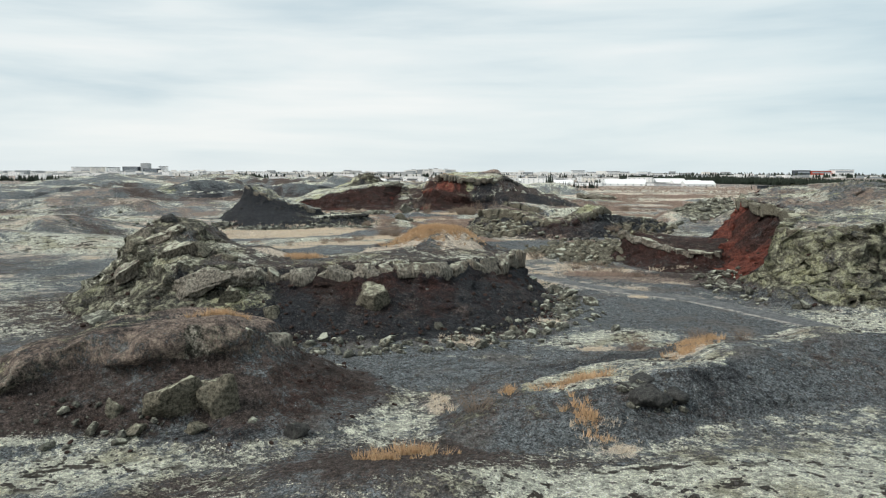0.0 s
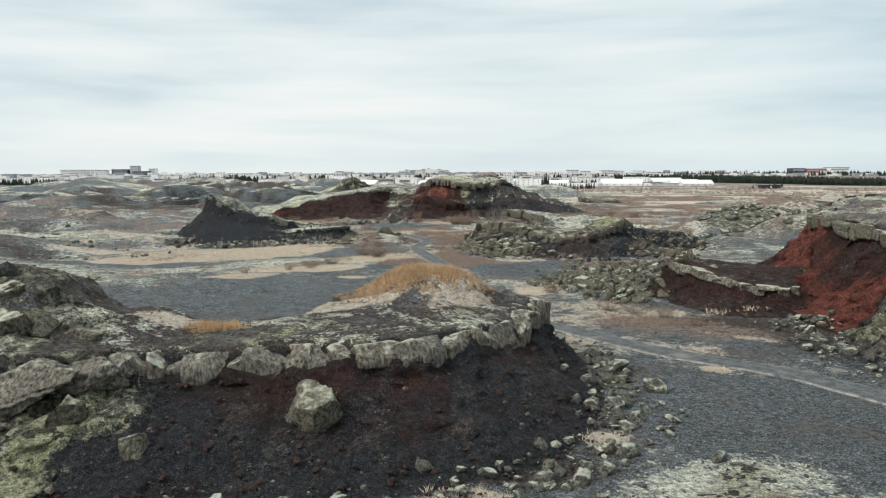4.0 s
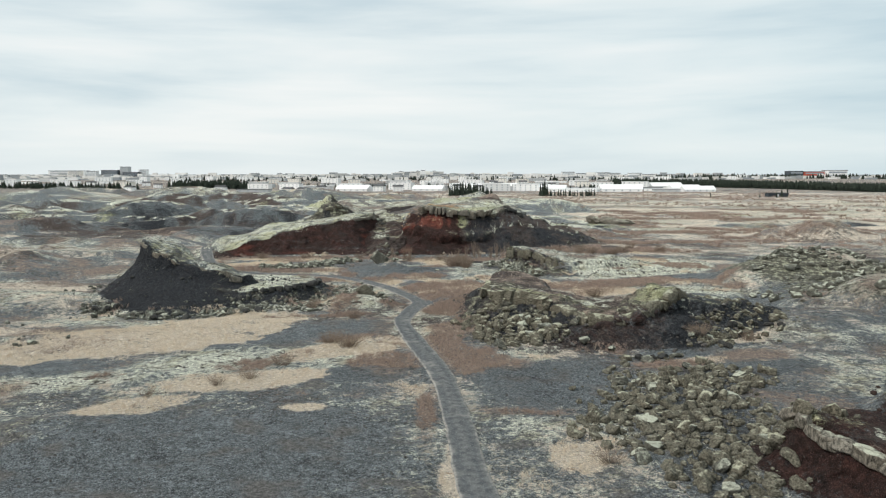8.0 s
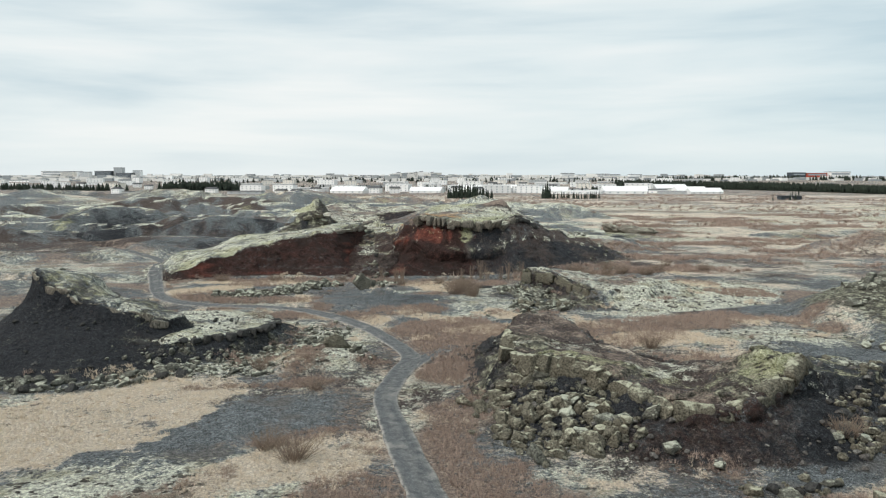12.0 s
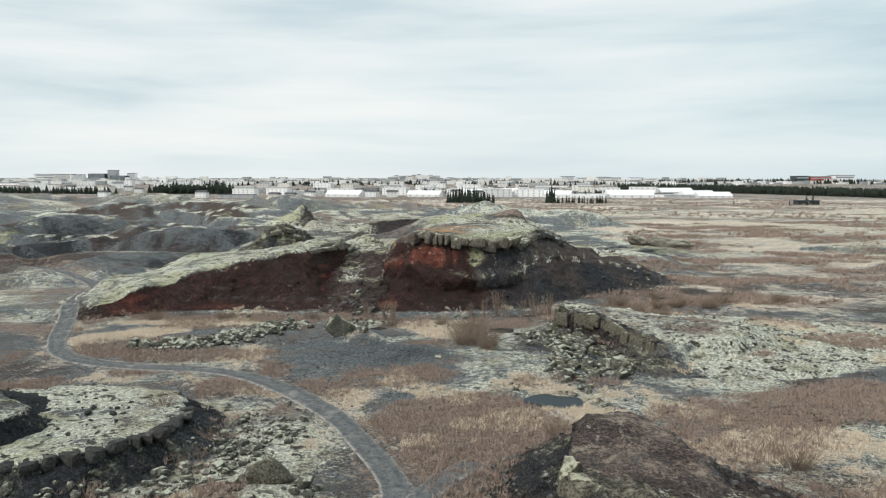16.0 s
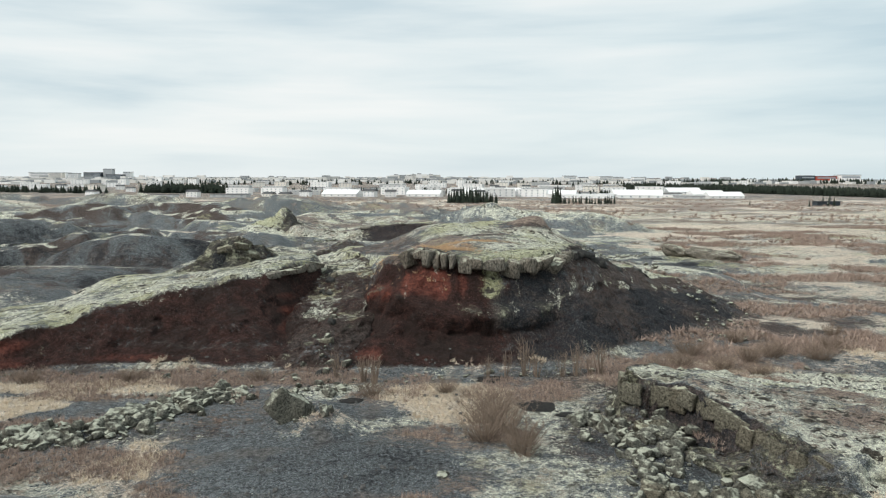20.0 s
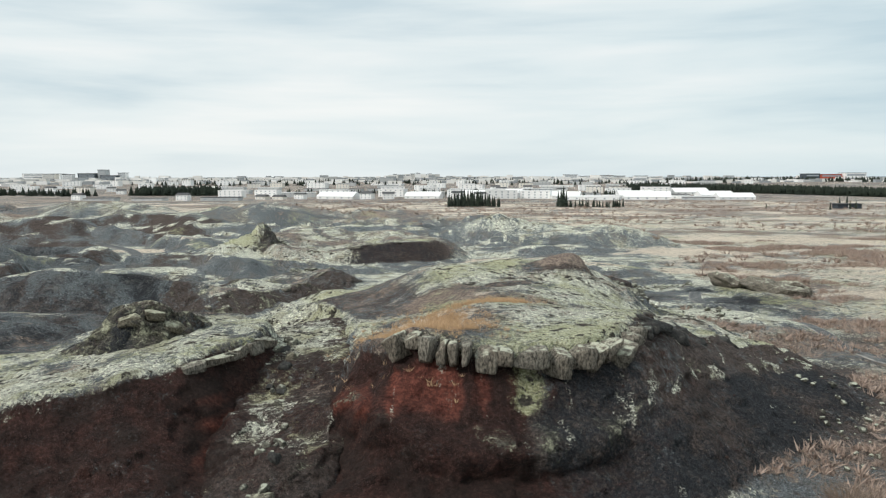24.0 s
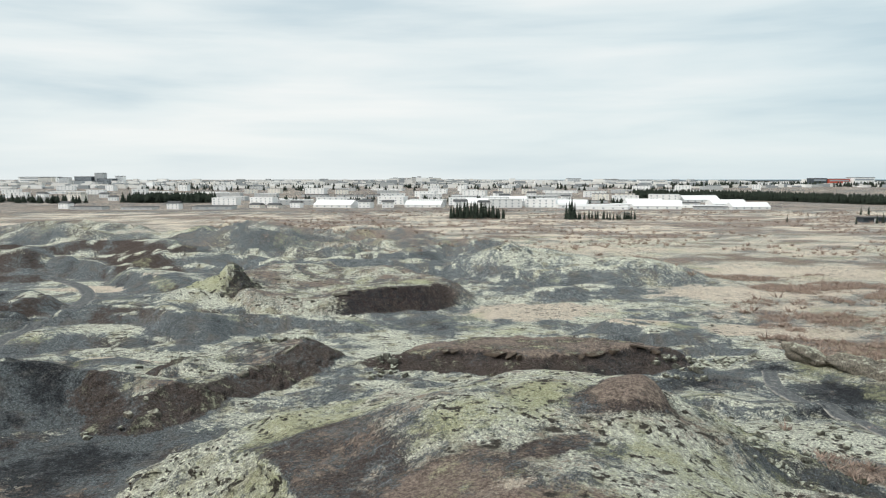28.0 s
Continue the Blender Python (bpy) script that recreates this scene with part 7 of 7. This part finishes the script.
PANE = PANE_NODES.done((0.34, 0.37, 0.40), 0.12)


def box(x0, x1, y0, y1, z0, z1, bevel=0.0):
    bm = bmesh.new()
    bmesh.ops.create_cube(bm, size=1, matrix=Matrix.Translation(((x0 + x1) / 2, (y0 + y1) / 2, (z0 + z1) / 2)) @ Matrix.Diagonal((x1 - x0, y1 - y0, z1 - z0, 1)))
    if bevel:
        bmesh.ops.bevel(bm, geom=bm.edges[:], offset=bevel, segments=1, affect="EDGES")
    return bm


def building(kind, wide, deep, storeys, bays, wall, roof, gable=False, glass=0.36):
    """A town block with its walls, roof and windows; it stands at the world's origin until it is copied."""
    root = new(kind)
    high = storeys * 3.0
    part("wall", box(-wide / 2, wide / 2, 0, deep, -3, high), wall, root)
    if gable:
        bm = bmesh.new()
        a = [bm.verts.new(c) for c in ((-wide / 2 - 0.5, -0.5, high), (wide / 2 + 0.5, -0.5, high), (wide / 2 + 0.5, deep + 0.5, high), (-wide / 2 - 0.5, deep + 0.5, high), (-wide / 2 - 0.5, deep / 2, high + deep * 0.24), (wide / 2 + 0.5, deep / 2, high + deep * 0.24))]
        for f in ((0, 1, 5, 4), (2, 3, 4, 5), (0, 4, 3), (1, 2, 5), (3, 2, 1, 0)):
            bm.faces.new([a[k] for k in f])
        part("roof", bm, roof, root)
    else:
        part("roof", box(-wide / 2 - 0.3, wide / 2 + 0.3, -0.3, deep + 0.3, high + 0.004, high + 0.45), roof, root)
    step = wide / bays
    bm = box(-step * glass / 3, step * glass / 3, -0.12, 0.1, 0.0, 1.3)
    pane = bpy.data.meshes.new("window")
    bm.to_mesh(pane)
    bm.free()
    pane.materials.append(PANE)
    for f in range(storeys):
        for k in range(bays):
            w = part("window", pane, None, root)
            w.location = (-wide / 2 + (k + 0.5) * step, 0, f * 3.0 + 0.9)
    return root


KINDS = [
    building("apartment_building", 34, 13, 3, 5, WHITE, ROOFS[0]), building("apartment_building", 24, 13, 3, 4, CREAM, ROOFS[1]), building("apartment_building", 42, 14, 2, 6, GREYWALL, ROOFS[0]),
    building("house", 13, 10, 2, 3, WHITE, ROOFS[1], True), building("house", 12, 9, 1, 3, CREAM, ROOFS[1], True), building("warehouse", 60, 24, 1, 6, WHITE, ROOFS[0], False, 0.3),
    building("warehouse", 36, 20, 1, 4, GREYWALL, ROOFS[1], False, 0.4), building("apartment_building", 20, 14, 4, 3, WHITE, ROOFS[0]), building("warehouse", 44, 22, 1, 5, WHITE, ROOFS[0], True, 0.3),
]
TOLD = {"apartment_building": ("block of flats with rows of windows", "building"), "house": ("small house with a pitched roof", "house"), "warehouse": ("low wide commercial shed with few windows", "building")}
TONE = ["white", "cream", "grey", "white", "cream", "white", "grey", "white", "white"]


def settle(kind, x, y, turn, group, scale=1.0):
    ob = copy_thing(KINDS[kind], Matrix.Translation((x, y, float(land(np.array([x]), np.array([y]))[0]))) @ pose(0, 0, 0, 0, 0, turn) @ Matrix.Diagonal((scale, scale, scale, 1)))
    words, category = TOLD[KINDS[kind].name.split(".")[0]]
    return tagged(ob, TONE[kind] + " " + words + " at the town's edge", category, group)


rng = np.random.default_rng(12)
placed = []


def town_row(y, x0, x1, gap, mix, group, drift=0.0, jitter=12, scale=0.78):
    x = x0
    while x < x1:
        k = mix[rng.integers(len(mix))]
        w = scale * (34, 24, 42, 13, 12, 60, 36, 20, 44)[k]
        x += w / 2
        yy = y + drift * (x - x0) + rng.uniform(-jitter, jitter)
        settle(k, x, yy, rng.uniform(-25, 12), group, scale * rng.uniform(0.85, 1.1))
        placed.append((x, yy))
        x += w / 2 + rng.uniform(0.2, 1.0) * gap


town_row(752, -290, -150, 14, [5, 6, 8, 3, 3], "sheds along the plain")
town_row(772, -140, 80, 10, [3, 4, 4, 3, 8, 3], "houses along the plain", 0, 8)
town_row(726, 118, 250, 8, [5, 8, 5, 6], "sheds by the spruces", 0, 8)
town_row(764, 60, 250, 4, [5, 8, 0, 5], "sheds by the spruces", 0, 8)
town_row(800, 40, 280, 6, [6, 5, 8, 2], "sheds by the spruces")
town_row(842, -190, 70, 5, [0, 2, 0, 3], "flats behind the houses")
town_row(880, 40, 270, 12, [0, 2, 5, 6, 8], "sheds and flats in the middle town")
town_row(960, -420, 240, 26, [0, 2, 5, 1, 3], "flats in the middle town")
town_row(1060, -600, 330, 34, [0, 2, 1, 3, 6, 7], "flats in the middle town")
town_row(1190, -700, 420, 46, [0, 2, 5, 1], "flats in the far town", 0, 30)
town_row(1340, -820, 560, 60, [2, 5, 0, 7], "flats in the far town", 0, 40)
for root in KINDS:
    for o in (*root.children_recursive, root):
        bpy.data.objects.remove(o)

# the farthest town, too small to pick apart
vs, fs, at = [], [], 0
cube_v = np.array([(a, b, c) for a in (-0.5, 0.5) for b in (-0.5, 0.5) for c in (0, 1)], float)
cube_f = np.array([(0, 1, 3, 2), (4, 6, 7, 5), (0, 4, 5, 1), (2, 3, 7, 6), (1, 5, 7, 3), (0, 2, 6, 4)])
count = 1700
hx, hy = rng.uniform(-1300, 1250, count), 1500 + 1000 * rng.uniform(size=count) ** 1.2
hh = rng.uniform(2.5, 6, count) + 5 * (rng.uniform(size=count) > 0.95)
core = (np.abs(hx + 15) < 60) & (hy > 1850)
hh = np.where(core, hh + 6, hh)
for x, y, z, h in zip(hx, hy, land(hx, hy), hh):
    w = rng.uniform(8, 26)
    vs.append(cube_v * (w, rng.uniform(10, 18), h + 3) + (x, y, z - 3))
    fs.append(cube_f + at)
    at += 8
far_town = Nodes("far_walls")
isle = far_town.add("ShaderNodeNewGeometry").outputs["Random Per Island"]
FAR = far_town.done(far_town.mix(far_town.span(isle, 0.62, 0.72), far_town.mix(isle, (0.80, 0.80, 0.79), (0.66, 0.62, 0.56)), (0.30, 0.32, 0.33)), 0.85)
tagged(new("far_town", mesh_from("far_town", np.concatenate(vs), np.concatenate(fs), FAR, None, False)), "distant pale houses spread over the low ridge", "town", kind="stuff")


def tower(name, x, y, wide, deep, high, wall, label, storeys=6, bays=4):
    root = new(name)
    root.location = (x, y, float(land(np.array([x]), np.array([y]))[0]))
    part("wall", box(-wide / 2, wide / 2, 0, deep, -4, high), wall, root)
    part("roof", box(-wide / 2 - 0.3, wide / 2 + 0.3, -0.3, deep + 0.3, high + 0.004, high + 1.0), ROOFS[1], root)
    for f in range(storeys):
        w = part("window_band", box(-wide * 0.45, wide * 0.45, -0.3, 0.2, high * (f + 0.35) / storeys, high * (f + 0.75) / storeys), PANE, root)
    return tagged(root, label, "building", "landmarks on the skyline")


tower("office_block", -776, 1900, 40, 30, 16, DARKWALL, "dark glazed office block on the skyline")
tower("office_tower", -742, 1905, 20, 20, 24, GREYWALL, "tall grey office tower on the skyline", 9)
tower("office_block", -722, 1890, 36, 26, 11, DARKWALL, "low dark glazed office block beside the tower", 4)
tower("office_block", -706, 1930, 18, 18, 17, WHITE, "white high block beside the dark offices", 7)
tower("apartment_tower", -812, 1880, 22, 18, 14, WHITE, "white block of flats on the ridge", 6)
tower("apartment_tower", -858, 1890, 30, 18, 15, CREAM, "cream block of flats on the ridge", 7)
tower("long_hall", -905, 1950, 90, 30, 15, WHITE, "long white hall on the ridge's end", 3)
tower("market_hall", 846, 1700, 30, 26, 15, DARKWALL, "dark half of a big shed", 2)
tower("market_hall", 886, 1698, 46, 30, 14, REDWALL, "bright red half of a big shed", 2)
tower("market_hall", 935, 1690, 44, 30, 17, WHITE, "white domed sports hall beside the red shed", 2)
for k in range(7):
    tower("apartment_tower", -58 + 15 * k + rng.uniform(-3, 3), 2000 + rng.uniform(-20, 20), 10, 12, 12 + rng.uniform(-3, 4), CREAM if k % 2 else WHITE, "pale high-rise flats on the middle ridge", 7)
for k in range(9):
    tower("apartment_block", 380 + 44 * k + rng.uniform(-8, 8), 1980 + rng.uniform(-30, 30), 34, 14, 8 + rng.uniform(-2, 3), WHITE, "long white block of flats on the far ridge", 4)

# ---- hut on the plain, and the sea beyond the town ----
hut = new("hut")
hut.location = (250, 552, float(land(np.array([250.0]), np.array([552.0]))[0]))
part("wall", box(-7, 7, 0, 6, -1, 2.6), DARKWALL, hut)
part("roof", box(-8, 8, -1, 7, 2.61, 2.95), ROOFS[1], hut, "low dark roof")
part("door", box(-1, 0.2, -0.08, 0.05, 0, 2.1), ROOFS[0], hut, "pale door")
tagged(hut, "low dark hut with a flat roof on the plain", "hut")
sea_nodes = Nodes("sea_water")
SEA = sea_nodes.done((0.10, 0.17, 0.21), 0.35, sea_nodes.bump(sea_nodes.noise(0.05, 3), 0.3, 0.5))
bm = bmesh.new()
bmesh.ops.create_grid(bm, x_segments=8, y_segments=4, size=0.5, matrix=Matrix.Translation((0, 3800, 12.5)) @ Matrix.Diagonal((7000, 1700, 1, 1)))
me = bpy.data.meshes.new("sea")
bm.to_mesh(me)
bm.free()
me.materials.append(SEA)
tagged(new("sea", me), "grey-blue sea along the horizon", "sea", kind="structure")
